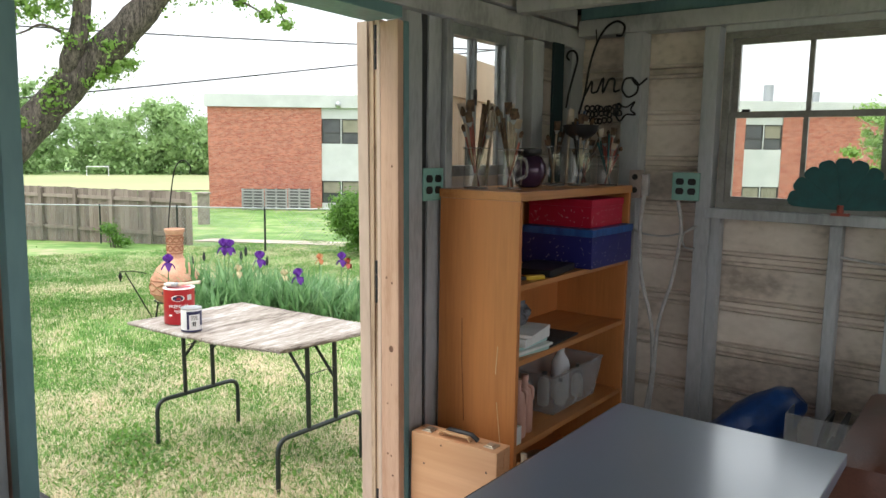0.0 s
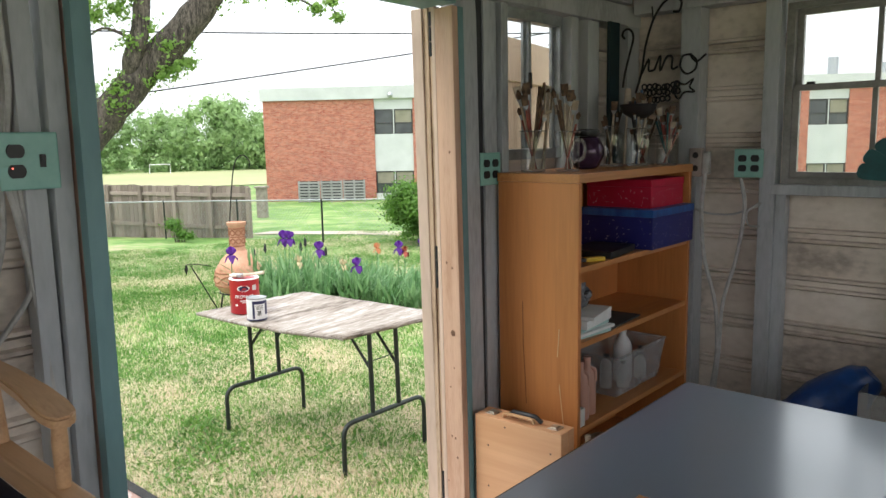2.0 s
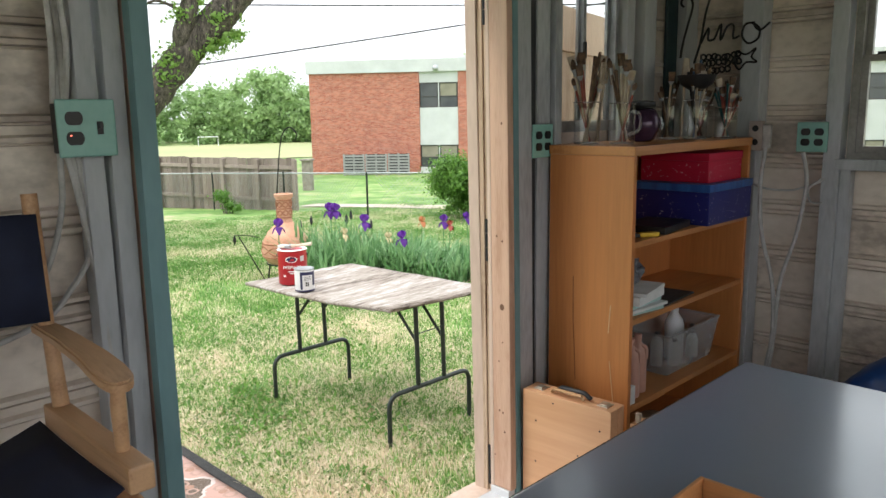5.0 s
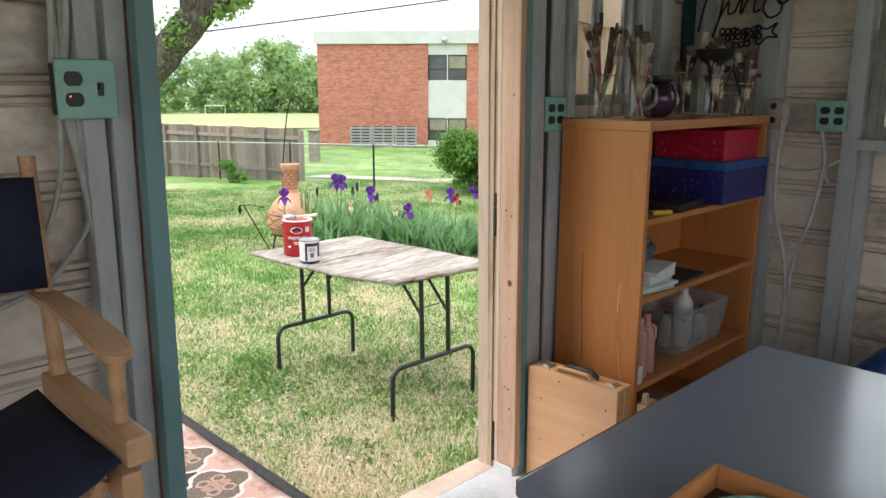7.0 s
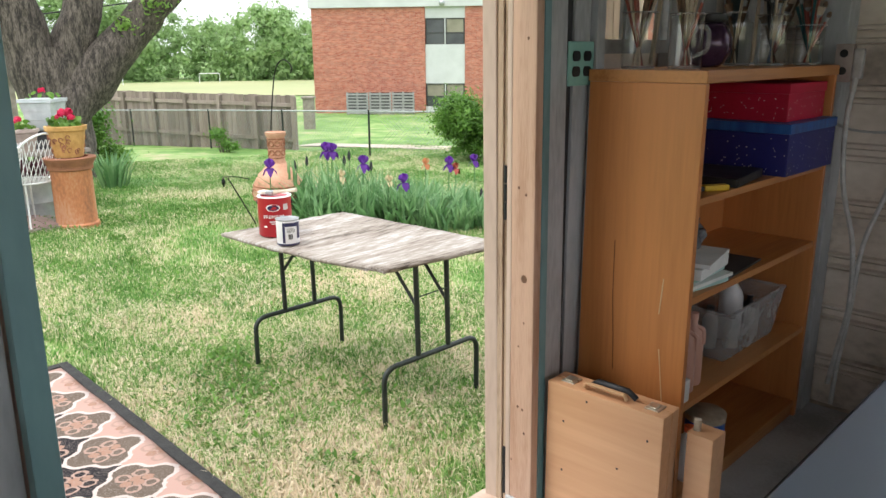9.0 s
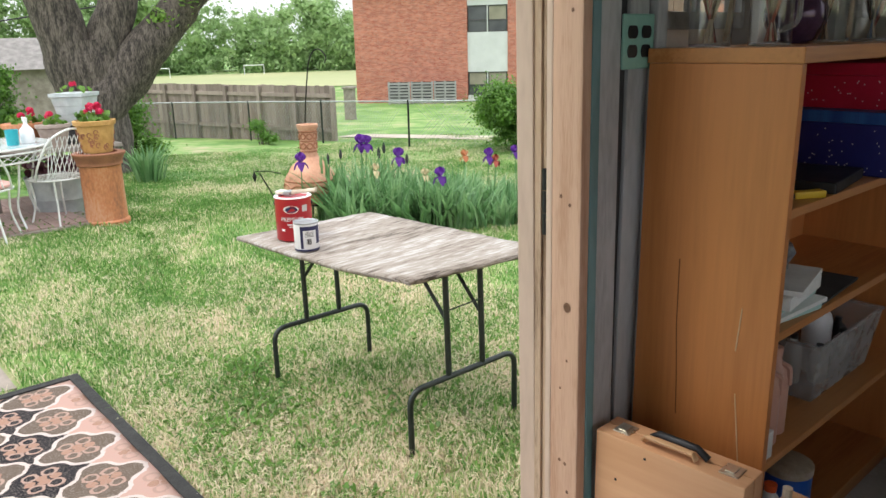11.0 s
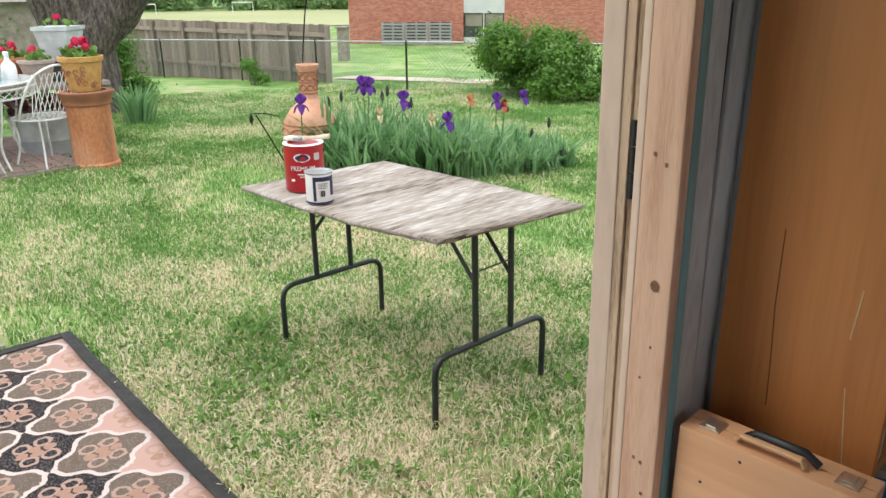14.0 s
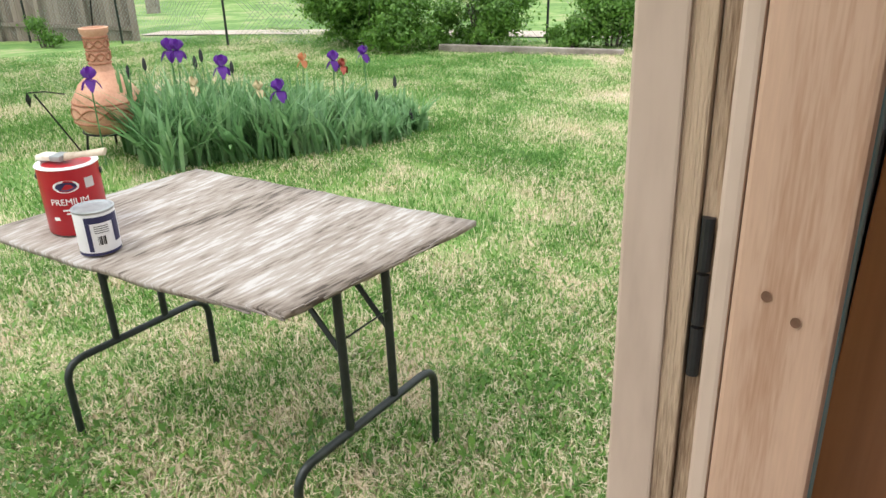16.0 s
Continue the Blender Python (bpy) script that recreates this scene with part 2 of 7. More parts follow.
TERRA_DK = surface("old_terracotta", [(0.20, 0.085, 0.05), (0.36, 0.15, 0.08)], 0.85, scale=6, fine=60, bump=0.4)
CHIM = surface("buff_chiminea_clay", [(0.40, 0.195, 0.12), (0.53, 0.28, 0.18), (0.60, 0.36, 0.25)], 0.8, scale=6, fine=60, bump=0.25)
CHIM_DK = surface("chiminea_carving", [(0.27, 0.11, 0.06), (0.40, 0.18, 0.105)], 0.85, scale=20, fine=90, bump=0.4)
OCHRE = surface("ochre_pot", [(0.40, 0.21, 0.06), (0.58, 0.34, 0.12)], 0.7, scale=14, fine=70, bump=0.5)
GREYPOT = surface("grey_pink_pot", [(0.33, 0.26, 0.23), (0.46, 0.37, 0.33)], 0.8, scale=14, bump=0.4)
ZINCPOT = surface("white_zinc_planter", [(0.40, 0.44, 0.47), (0.56, 0.6, 0.62)], 0.5, 0.1, scale=10, bump=0.15)
WHITEIRON = surface("white_wrought_iron", [(0.62, 0.63, 0.63), (0.78, 0.79, 0.79)], 0.45, scale=20, bump=0.1)
CUSHION = surface("faded_pink_cushion", [(0.55, 0.28, 0.25), (0.66, 0.40, 0.36)], 0.85, scale=14, fine=300, bump=0.2)
BARK = surface("grey_brown_bark", [(0.022, 0.018, 0.016), (0.085, 0.070, 0.060), (0.17, 0.142, 0.122)], 0.9, scale=6, fine=26, bump=1.0, stretch=(3.4, 3.4, 0.7), stain=0.9)
LEAF = surface("fresh_maple_leaf", [(0.14, 0.27, 0.05), (0.25, 0.42, 0.09), (0.34, 0.51, 0.15)], 0.55, scale=3, fine=20, bump=0, island=0.5)
# greens paled so that the leaf colour carries the distance haze
FARLEAF = surface("far_leaf_haze_tint", [(0.21, 0.33, 0.14), (0.28, 0.42, 0.17), (0.35, 0.50, 0.21)], 0.7, scale=0.25, fine=2, bump=0, island=0.2)
BUSHLEAF = surface("bush_leaf", [(0.05, 0.13, 0.02), (0.11, 0.24, 0.035), (0.19, 0.36, 0.06)], 0.5, scale=2, fine=20, bump=0, island=0.5)
IRISLEAF = surface("iris_leaf", [(0.07, 0.18, 0.065), (0.17, 0.33, 0.135), (0.34, 0.50, 0.25)], 0.5, scale=3, fine=30, bump=0.05, island=0.5)
PURPLE = surface("purple_petal", [(0.06, 0.008, 0.17), (0.16, 0.03, 0.36)], 0.6, scale=20, bump=0.1, island=0.3)
PEACH = surface("peach_petal", [(0.5, 0.15, 0.06), (0.62, 0.26, 0.13)], 0.6, scale=20, bump=0.1, island=0.3)
RUST = surface("rust_petal", [(0.2, 0.025, 0.015), (0.3, 0.05, 0.025)], 0.6, scale=20, bump=0.1, island=0.3)
DRYPETAL = surface("withered_petal", [(0.45, 0.36, 0.2), (0.58, 0.48, 0.3)], 0.8, scale=20, bump=0.1, island=0.3)
GERANIUM = surface("geranium_petal", [(0.55, 0.005, 0.05), (0.7, 0.02, 0.12)], 0.6, scale=20, bump=0, island=0.5)
FENCE_W = surface("weathered_fence_board", [(0.13, 0.105, 0.09), (0.25, 0.20, 0.172), (0.35, 0.29, 0.255)], 0.9, scale=4, fine=40, bump=0.4, stretch=(2, 2, 0.15), piece=0.6)
POSTS = surface("grey_timber", [(0.18, 0.15, 0.13), (0.32, 0.28, 0.25)], 0.9, scale=6, fine=40, bump=0.3)
PAVER = surface("pink_brick_paver", [(0.28, 0.19, 0.17), (0.42, 0.30, 0.27)], 0.85, scale=9, fine=60, bump=0.3, piece=0.5)
PATIO = surface("pavement_sand", [(0.2, 0.17, 0.14), (0.32, 0.27, 0.23)], 0.9, scale=9, fine=60, bump=0.3)
PATH_M = surface("pale_dirt_walk", [(0.36, 0.30, 0.25), (0.5, 0.43, 0.37)], 0.9, scale=2, fine=40, bump=0.2)
BRICKS = brickwork("red_school_brick", (0.30, 0.07, 0.042), (0.56, 0.20, 0.13), (0.40, 0.27, 0.22))
PANEL = surface("white_wall_panel", [(0.46, 0.48, 0.48), (0.56, 0.58, 0.58)], 0.7, scale=1, fine=20, bump=0.05)
FRAME_DK = surface("dark_window_frame", [(0.03, 0.03, 0.032), (0.05, 0.05, 0.052)], 0.5, scale=4)
BLIND = surface("tan_blind", [(0.20, 0.19, 0.14), (0.28, 0.26, 0.2)], 0.7, scale=2)
DARKPANE = surface("dark_far_pane", [(0.05, 0.055, 0.06), (0.09, 0.095, 0.1)], 0.12, scale=1, bump=0)
PALLET = surface("grey_pallet_wood", [(0.2, 0.2, 0.2), (0.36, 0.36, 0.36)], 0.9, scale=3, piece=0.4)
ROOFING = surface("grey_shingle", [(0.16, 0.15, 0.14), (0.27, 0.25, 0.24)], 0.9, scale=6, fine=60)


def lawn_material(name, sheet):
    """Spring lawn: green, yellow-green and dry straw patches, shared by sod and blades."""
    m = bpy.data.materials.new(name)
    m.use_nodes = True
    n, l = m.node_tree.nodes, m.node_tree.links
    b = n["Principled BSDF"]
    b.inputs["Roughness"].default_value = 0.75
    b.inputs["Specular IOR Level"].default_value = 0.25
    tc = n.new("ShaderNodeTexCoord")
    total = None
    for scale, amount in ((0.22, 0.40), (0.9, 0.75), (3.5, 0.55), (40.0 if sheet else 14.0, 0.35)):
        t = n.new("ShaderNodeTexNoise")
        t.inputs["Scale"].default_value, t.inputs["Detail"].default_value = scale, 3
        l.new(tc.outputs["Object"], t.inputs["Vector"])
        k = n.new("ShaderNodeMath")
        k.operation = "MULTIPLY_ADD"
        l.new(t.outputs["Fac"], k.inputs[0])
        k.inputs[1].default_value = amount
        if total:
            l.new(total.outputs[0], k.inputs[2])
        else:
            k.inputs[2].default_value = 0.0
        total = k
    # drier towards the trodden ground by the shed, greener further out
    sep = n.new("ShaderNodeSeparateXYZ")
    l.new(tc.outputs["Object"], sep.inputs[0])
    far = n.new("ShaderNodeMapRange")
    l.new(sep.outputs[0], far.inputs[0])
    far.inputs[1].default_value, far.inputs[2].default_value = -7.5, -2.0
    far.inputs[3].default_value, far.inputs[4].default_value = -0.10, 0.07
    k = n.new("ShaderNodeMath")
    l.new(total.outputs[0], k.inputs[0])
    l.new(far.outputs[0], k.inputs[1])
    total = k
    if not sheet:
        rnd = n.new("ShaderNodeNewGeometry")
        k = n.new("ShaderNodeMath")
        k.operation = "MULTIPLY_ADD"
        l.new(rnd.outputs["Random Per Island"], k.inputs[0])
        k.inputs[1].default_value = 0.60
        k2 = n.new("ShaderNodeMath")
        k2.operation = "SUBTRACT"
        l.new(total.outputs[0], k2.inputs[0])
        k2.inputs[1].default_value = 0.29
        l.new(k2.outputs[0], k.inputs[2])
        total = k
    ramp = n.new("ShaderNodeValToRGB")
    l.new(total.outputs[0], ramp.inputs[0])
    e = ramp.color_ramp.elements
    if sheet:
        stops = ((0.82, (0.09, 0.19, 0.04)), (0.97, (0.19, 0.31, 0.085)), (1.07, (0.28, 0.29, 0.14)), (1.17, (0.42, 0.345, 0.24)))
    else:
        stops = ((0.80, (0.085, 0.21, 0.04)), (0.99, (0.23, 0.40, 0.105)), (1.09, (0.40, 0.47, 0.21)), (1.18, (0.76, 0.65, 0.48)))
    scale = n.new("ShaderNodeMath")
    scale.operation = "MULTIPLY"
    l.new(total.outputs[0], scale.inputs[0])
    scale.inputs[1].default_value = 0.7
    l.new(scale.outputs[0], ramp.inputs[0])
    while len(e) < 4:
        e.new(0.5)
    for i, (p, c) in enumerate(stops):
        e[i].position, e[i].color = p * 0.7, (*c, 1)
    l.new(ramp.outputs[0], b.inputs["Base Color"])
    return m


def let_light_through(m, share):
    """Leaves pass part of the light that falls on them."""
    n, l = m.node_tree.nodes, m.node_tree.links
    b = n["Principled BSDF"]
    mix, tr = n.new("ShaderNodeMixShader"), n.new("ShaderNodeBsdfTranslucent")
    l.new(b.inputs["Base Color"].links[0].from_socket, tr.inputs[0])
    mix.inputs[0].default_value = share
    l.new(b.outputs[0], mix.inputs[1])
    l.new(tr.outputs[0], mix.inputs[2])
    l.new(mix.outputs[0], n["Material Output"].inputs[0])


for leaf in (LEAF, FARLEAF, BUSHLEAF, IRISLEAF, PURPLE, PEACH, GERANIUM):
    let_light_through(leaf, 0.4)
LAWN = lawn_material("lawn_sod", True)
BLADES = lawn_material("grass_blade", False)
let_light_through(BLADES, 0.3)


def rug_material():
    """Printed rug: staggered quatrefoils in black, brown and pink with pale outlines."""
    m = bpy.data.materials.new("quatrefoil_rug")
    m.use_nodes = True
    n, l = m.node_tree.nodes, m.node_tree.links
    b = n["Principled BSDF"]
    b.inputs["Roughness"].default_value = 0.95
    b.inputs["Specular IOR Level"].default_value = 0.1

    def math_(op, a, c=None, d=None):
        k = n.new("ShaderNodeMath")
        k.operation = op
        for i, v in enumerate((a, c, d)):
            if v is None:
                continue
            if isinstance(v, (int, float)):
                k.inputs[i].default_value = v
            else:
                l.new(v, k.inputs[i])
        return k.outputs[0]

    tc = n.new("ShaderNodeTexCoord")
    wob = n.new("ShaderNodeTexNoise")
    wob.inputs["Scale"].default_value = 60
    l.new(tc.outputs["Object"], wob.inputs["Vector"])
    sep = n.new("ShaderNodeSeparateXYZ")
    l.new(tc.outputs["Object"], sep.inputs[0])
    jit = math_("MULTIPLY_ADD", wob.outputs["Fac"], 0.05, -0.025)
    px = math_("ADD", math_("DIVIDE", sep.outputs[0], 0.31), jit)
    py = math_("ADD", math_("DIVIDE", math_("SUBTRACT", sep.outputs[1], 0.745), 0.34), jit)
    u, v = math_("ADD", px, py), math_("SUBTRACT", px, py)
    cu, cv = math_("FLOOR", u), math_("FLOOR", v)
    fu, fv = math_("SUBTRACT", math_("FRACT", u), 0.5), math_("SUBTRACT", math_("FRACT", v), 0.5)
    # back to the rug's axes inside one cell
    gx, gy = math_("MULTIPLY", math_("ADD", fu, fv), 0.5), math_("MULTIPLY", math_("SUBTRACT", fu, fv), 0.5)
    ax, ay = math_("ABSOLUTE", gx), math_("ABSOLUTE", gy)

    def dist(cx, cy):
        dx, dy = math_("SUBTRACT", ax, cx), math_("SUBTRACT", ay, cy)
        return math_("SQRT", math_("ADD", math_("MULTIPLY", dx, dx), math_("MULTIPLY", dy, dy)))

    # neighbouring cells bulge and recede in turn, so that one thin wavy line parts them
    swell = math_("MULTIPLY_ADD", math_("FLOORED_MODULO", math_("ADD", cu, cv), 2.0), 0.076, -0.038)
    rim = math_("ADD", math_("ADD", ax, ay), math_("MULTIPLY", math_("COSINE", math_("MULTIPLY", math_("SUBTRACT", ax, ay), 12.6)), swell))
    edge_at = math_("ABSOLUTE", math_("SUBTRACT", rim, 0.478))
    outline = math_("MAXIMUM", math_("LESS_THAN", edge_at, 0.017), math_("GREATER_THAN", rim, 0.478))
    # scrolled flower inside the cell
    ring = math_("ABSOLUTE", math_("SUBTRACT", dist(0.15, 0.10), 0.075))
    scroll = math_("LESS_THAN", ring, 0.018)
    petal = math_("LESS_THAN", math_("MINIMUM", dist(0.0, 0.13), dist(0.05, 0.0)), 0.062)
    kind = math_("FLOORED_MODULO", math_("SUBTRACT", cu, cv), 4.0)
    ramp = n.new("ShaderNodeValToRGB")
    ramp.color_ramp.interpolation = "CONSTANT"
    e = ramp.color_ramp.elements
    e.new(0.5)
    e.new(0.6)
    for i, (p, c) in enumerate(((0.0, (0.41, 0.26, 0.22)), (0.2, (0.115, 0.088, 0.07)), (0.45, (0.02, 0.018, 0.021)), (0.7, (0.115, 0.088, 0.07)))):
        e[i].position, e[i].color = p, (*c, 1)
    l.new(math_("DIVIDE", kind, 4.0), ramp.inputs[0])

    def mixed(fac, under, over):
        k = n.new("ShaderNodeMix")
        k.data_type = "RGBA"
        l.new(fac, k.inputs[0])
        l.new(under, k.inputs[6])
        if isinstance(over, tuple):
            k.inputs[7].default_value = (*over, 1)
        else:
            l.new(over, k.inputs[7])
        return k.outputs[2]

    c = mixed(scroll, ramp.outputs[0], (0.33, 0.22, 0.18))
    c = mixed(petal, c, (0.30, 0.175, 0.13))
    c = mixed(outline, c, (0.50, 0.42, 0.39))
    worn = n.new("ShaderNodeTexNoise")
    worn.inputs["Scale"].default_value, worn.inputs["Detail"].default_value = 180, 4
    l.new(tc.outputs["Object"], worn.inputs["Vector"])
    c = mixed(math_("MULTIPLY", math_("GREATER_THAN", worn.outputs["Fac"], 0.56), 0.3), c, (0.34, 0.29, 0.25))
    l.new(c, b.inputs["Base Color"])
    bp = n.new("ShaderNodeBump")
    bp.inputs["Strength"].default_value, bp.inputs["Distance"].default_value = 0.4, 0.004
    l.new(worn.outputs["Fac"], bp.inputs["Height"])
    l.new(bp.outputs[0], b.inputs["Normal"])
    return m


RUG = rug_material()
RUGEDGE = surface("black_rug_binding", [(0.014, 0.014, 0.014), (0.035, 0.034, 0.033)], 0.95, scale=30, fine=300, bump=0.5)


# ---- shape helpers ----
def box(bm, x0, x1, y0, y1, z0, z1, bevel=0.0):
    vs = [bm.verts.new(p) for p in ((x0, y0, z0), (x1, y0, z0), (x1, y1, z0), (x0, y1, z0), (x0, y0, z1), (x1, y0, z1), (x1, y1, z1), (x0, y1, z1))]
    fs = [bm.faces.new([vs[i] for i in f]) for f in ((0, 3, 2, 1), (4, 5, 6, 7), (0, 1, 5, 4), (1, 2, 6, 5), (2, 3, 7, 6), (3, 0, 4, 7))]
    if bevel:
        bmesh.ops.bevel(bm, geom=list({e for f in fs for e in f.edges}), offset=bevel, segments=2, profile=0.6, affect="EDGES")
    return bm


def lathe(bm, profile, seg=24, centre=(0, 0), closed=True):
    """Turns (radius, z) pairs round the upright axis."""
    rings = []
    for r, z in profile:
        rings.append([bm.verts.new((centre[0] + r * math.cos(2 * math.pi * i / seg), centre[1] + r * math.sin(2 * math.pi * i / seg), z)) for i in range(seg)])
    for a, b_ in zip(rings, rings[1:]):
        for i in range(seg):
            bm.faces.new((a[i], a[(i + 1) % seg], b_[(i + 1) % seg], b_[i]))
    if closed:
        bm.faces.new(rings[0][::-1])
        bm.faces.new(rings[-1])
    return bm


def tube(bm, pts, r, seg=8, flat=1.0, caps=True):
    """A round bar along a line of points; r is one radius or one for each point."""
    pts = [Vector(p) for p in pts]
    radii = r if isinstance(r, (list, tuple)) else [r] * len(pts)
    up, rings = None, []
    for i, p in enumerate(pts):
        d = (pts[min(i + 1, len(pts) - 1)] - pts[max(i - 1, 0)]).normalized()
        if up is None:
            up = d.orthogonal().normalized()
        up = (up - d * up.dot(d)).normalized()
        side = d.cross(up)
        rings.append([bm.verts.new(p + radii[i] * (math.cos(2 * math.pi * k / seg) * up + flat * math.sin(2 * math.pi * k / seg) * side)) for k in range(seg)])
    for a, b_ in zip(rings, rings[1:]):
        for k in range(seg):
            bm.faces.new((a[k], a[(k + 1) % seg], b_[(k + 1) % seg], b_[k]))
    if caps:
        bm.faces.new(rings[0][::-1])
        bm.faces.new(rings[-1])
    return bm


def smooth_line(pts, steps=6):
    """Catmull-Rom through the points."""
    p = [Vector(q) for q in pts]
    p = [2 * p[0] - p[1], *p, 2 * p[-1] - p[-2]]
    out = []
    for a, b_, c, d in zip(p, p[1:], p[2:], p[3:]):
        for s in range(steps):
            t = s / steps
            out.append(0.5 * (2 * b_ + (c - a) * t + (2 * a - 5 * b_ + 4 * c - d) * t * t + (3 * b_ - a - 3 * c + d) * t ** 3))
    return out + [p[-2]]


def rounded(pts, r, steps=5):
    """A bent-bar line: corners rounded by r."""
    p, out = [Vector(q) for q in pts], []
    out.append(p[0])
    for a, b_, c in zip(p, p[1:], p[2:]):
        s, e = b_ + (a - b_).normalized() * r, b_ + (c - b_).normalized() * r
        out += [(1 - t) ** 2 * s + 2 * t * (1 - t) * b_ + t * t * e for t in [i / steps for i in range(steps + 1)]]
    return out + [p[-1]]


def part(name, bm, material, parent=None, label="", smooth=False, kind=""):
    """Links a bmesh as one mesh object."""
    bmesh.ops.recalc_face_normals(bm, faces=bm.faces)
    me = bpy.data.meshes.new(name)
    bm.to_mesh(me)
    bm.free()
    me.materials.append(material)
    if smooth:
        for p in me.polygons:
            p.use_smooth = True
        me.set_sharp_from_angle(angle=radians(42))
    ob = new(name, me)
    if parent:
        ob.parent = parent
    return tagged(ob, label, kind=kind)


def shared(name, me, parent, m=None):
    """One more piece on a mesh that exists."""
    ob = new(name, me)
    ob.parent = parent
    if m is not None:
        ob.matrix_basis = m
    return ob


def thing(name, m, label, category, group="", kind=""):
    ob = new(name)
    ob.empty_display_size = 0.05
    ob.matrix_basis = m
    return tagged(ob, label, category, group, kind)


def bm_new():
    return bmesh.new()


def bx(*a, **k):
    return box(bmesh.new(), *a, **k)


def raw_mesh(name, verts, faces, material, parent=None, label="", kind="", smooth=False):
    me = bpy.data.meshes.new(name)
    verts = np.asarray(verts, np.float32)
    faces = np.asarray(faces, np.int32)
    k = faces.shape[1]
    me.vertices.add(len(verts))
    me.vertices.foreach_set("co", verts.ravel())
    me.loops.add(faces.size)
    me.loops.foreach_set("vertex_index", faces.ravel())
    me.polygons.add(len(faces))
    me.polygons.foreach_set("loop_start", np.arange(0, faces.size, k, dtype=np.int32))
    me.update(calc_edges=True)
    me.materials.append(material)
    if smooth:
        for p in me.polygons:
            p.use_smooth = True
    ob = new(name, me)
    if parent:
        ob.parent = parent
    return tagged(ob, label, kind=kind)


def text_mesh(words, size, material, name, parent, m):
    """Flat lettering in the built-in font, turned into a mesh."""
    cu = bpy.data.curves.new(name, "FONT")
    cu.body, cu.size, cu.extrude, cu.align_x, cu.align_y = words, size, 0.0004, "CENTER", "CENTER"
    tmp = bpy.data.objects.new("tmp_text", cu)
    scene.collection.objects.link(tmp)
    bpy.context.view_layer.update()
    me = bpy.data.meshes.new_from_object(tmp.evaluated_get(bpy.context.evaluated_depsgraph_get()))
    bpy.data.objects.remove(tmp)
    me.materials.clear()
    me.materials.append(material)
    ob = new(name, me)
    ob.parent = parent
    ob.matrix_basis = m
    return ob


def ground_z(x, y):
    r = np.hypot(x, y - 0.1)
    return -0.04 * np.clip(np.asarray(y) - 2.2, 0, 7) + np.interp(r, [0, 9, 17.5, 44, 60], [0, 0, -0.25, -1.57, -1.57])


def gz(x, y):
    return float(ground_z(x, y))

# ---- ground ----
FLOOR = 0.30


def build_ground():
    rad = np.concatenate([np.linspace(0, 30, 61), np.geomspace(31, 900, 26)])
    ang = np.linspace(0, 2 * math.pi, 97)[:-1]
    rr, aa = np.meshgrid(rad, ang, indexing="ij")
    x, y = rr * np.cos(aa), rr * np.sin(aa) + 0.1
    z = ground_z(x, y) + 0.012 * np.sin(x * 2.1 + 1) * np.sin(y * 1.7) * (rr < 14) - 0.012
    idx = np.arange(rr.size).reshape(rr.shape)
    a, b_ = idx[:-1], idx[1:]
    f = np.stack([a, b_, np.roll(b_, -1, 1), np.roll(a, -1, 1)], -1).reshape(-1, 4)
    ob = raw_mesh("ground", np.stack([x, y, z], -1).reshape(-1, 3), f, LAWN, smooth=True)
    tagged(ob, "patchy spring lawn sloping away from the shed", "lawn", kind="structure")
    # dry playing field beyond the fence
    bm = bm_new()
    pts = []
    for r in (66, 104):
        row = []
        for i in range(25):
            w = radians(30 + 62 * i / 24)
            row.append(bm.verts.new((-r * math.sin(w), r * math.cos(w), -1.80)))
        pts.append(row)
    for i in range(24):
        bm.faces.new((pts[0][i], pts[0][i + 1], pts[1][i + 1], pts[1][i]))
    field = part("playing_field", bm, surface("mown_field", [(0.25, 0.28, 0.13), (0.33, 0.33, 0.17)], 0.9, scale=0.05, fine=1.0, bump=0))
    tagged(field, "pale yellow-green mown playing field beyond the fence", "field", kind="structure")


build_ground()


def blades(name, count, region, height, width, seed, keep, label):
    """Grass blades as two-triangle leaves, bent over, denser near the shed."""
    rng = np.random.default_rng(seed)
    x0, x1, y0, y1 = region
    x, y = rng.uniform(x0, x1, count), rng.uniform(y0, y1, count)
    ok = keep(x, y, rng)
    x, y = x[ok], y[ok]
    k = len(x)
    tuft = 0.55 + 0.9 * (np.sin(x * 3.1 + 2 * np.sin(y * 2.3)) * np.sin(y * 3.7 + 1.5 * np.sin(x * 1.9)) * 0.5 + 0.5)
    h = height * tuft * rng.uniform(0.5, 1.25, k)
    w = width * rng.uniform(0.7, 1.4, k)
    a, lean = rng.uniform(0, 2 * math.pi, k), rng.uniform(0.25, 1.15, k)
    b_ = a + rng.uniform(0.6, 2.4, k)
    z = ground_z(x, y) - 0.006
    dx, dy, sx, sy = np.cos(a), np.sin(a), np.cos(b_), np.sin(b_)
    p0 = np.stack([x - sx * w, y - sy * w, z], -1)
    p1 = np.stack([x + sx * w, y + sy * w, z], -1)
    mid = np.stack([x + dx * h * lean * 0.35, y + dy * h * lean * 0.35, z + h * 0.62], -1)
    side = np.stack([sx * w * 0.8, sy * w * 0.8, 0 * w], -1)
    tip = np.stack([x + dx * h * lean, y + dy * h * lean, z + h * (1.0 - 0.35 * lean)], -1)
    v = np.stack([p0, p1, mid + side, mid - side, tip], 1).reshape(-1, 3)
    i = np.arange(k)[:, None] * 5
    f = np.concatenate([i + [[0, 1, 2]], i + [[0, 2, 3]], i + [[3, 2, 4]]])
    ob = raw_mesh(name, v, f, BLADES)
    return tagged(ob, label, "grass", kind="stuff")


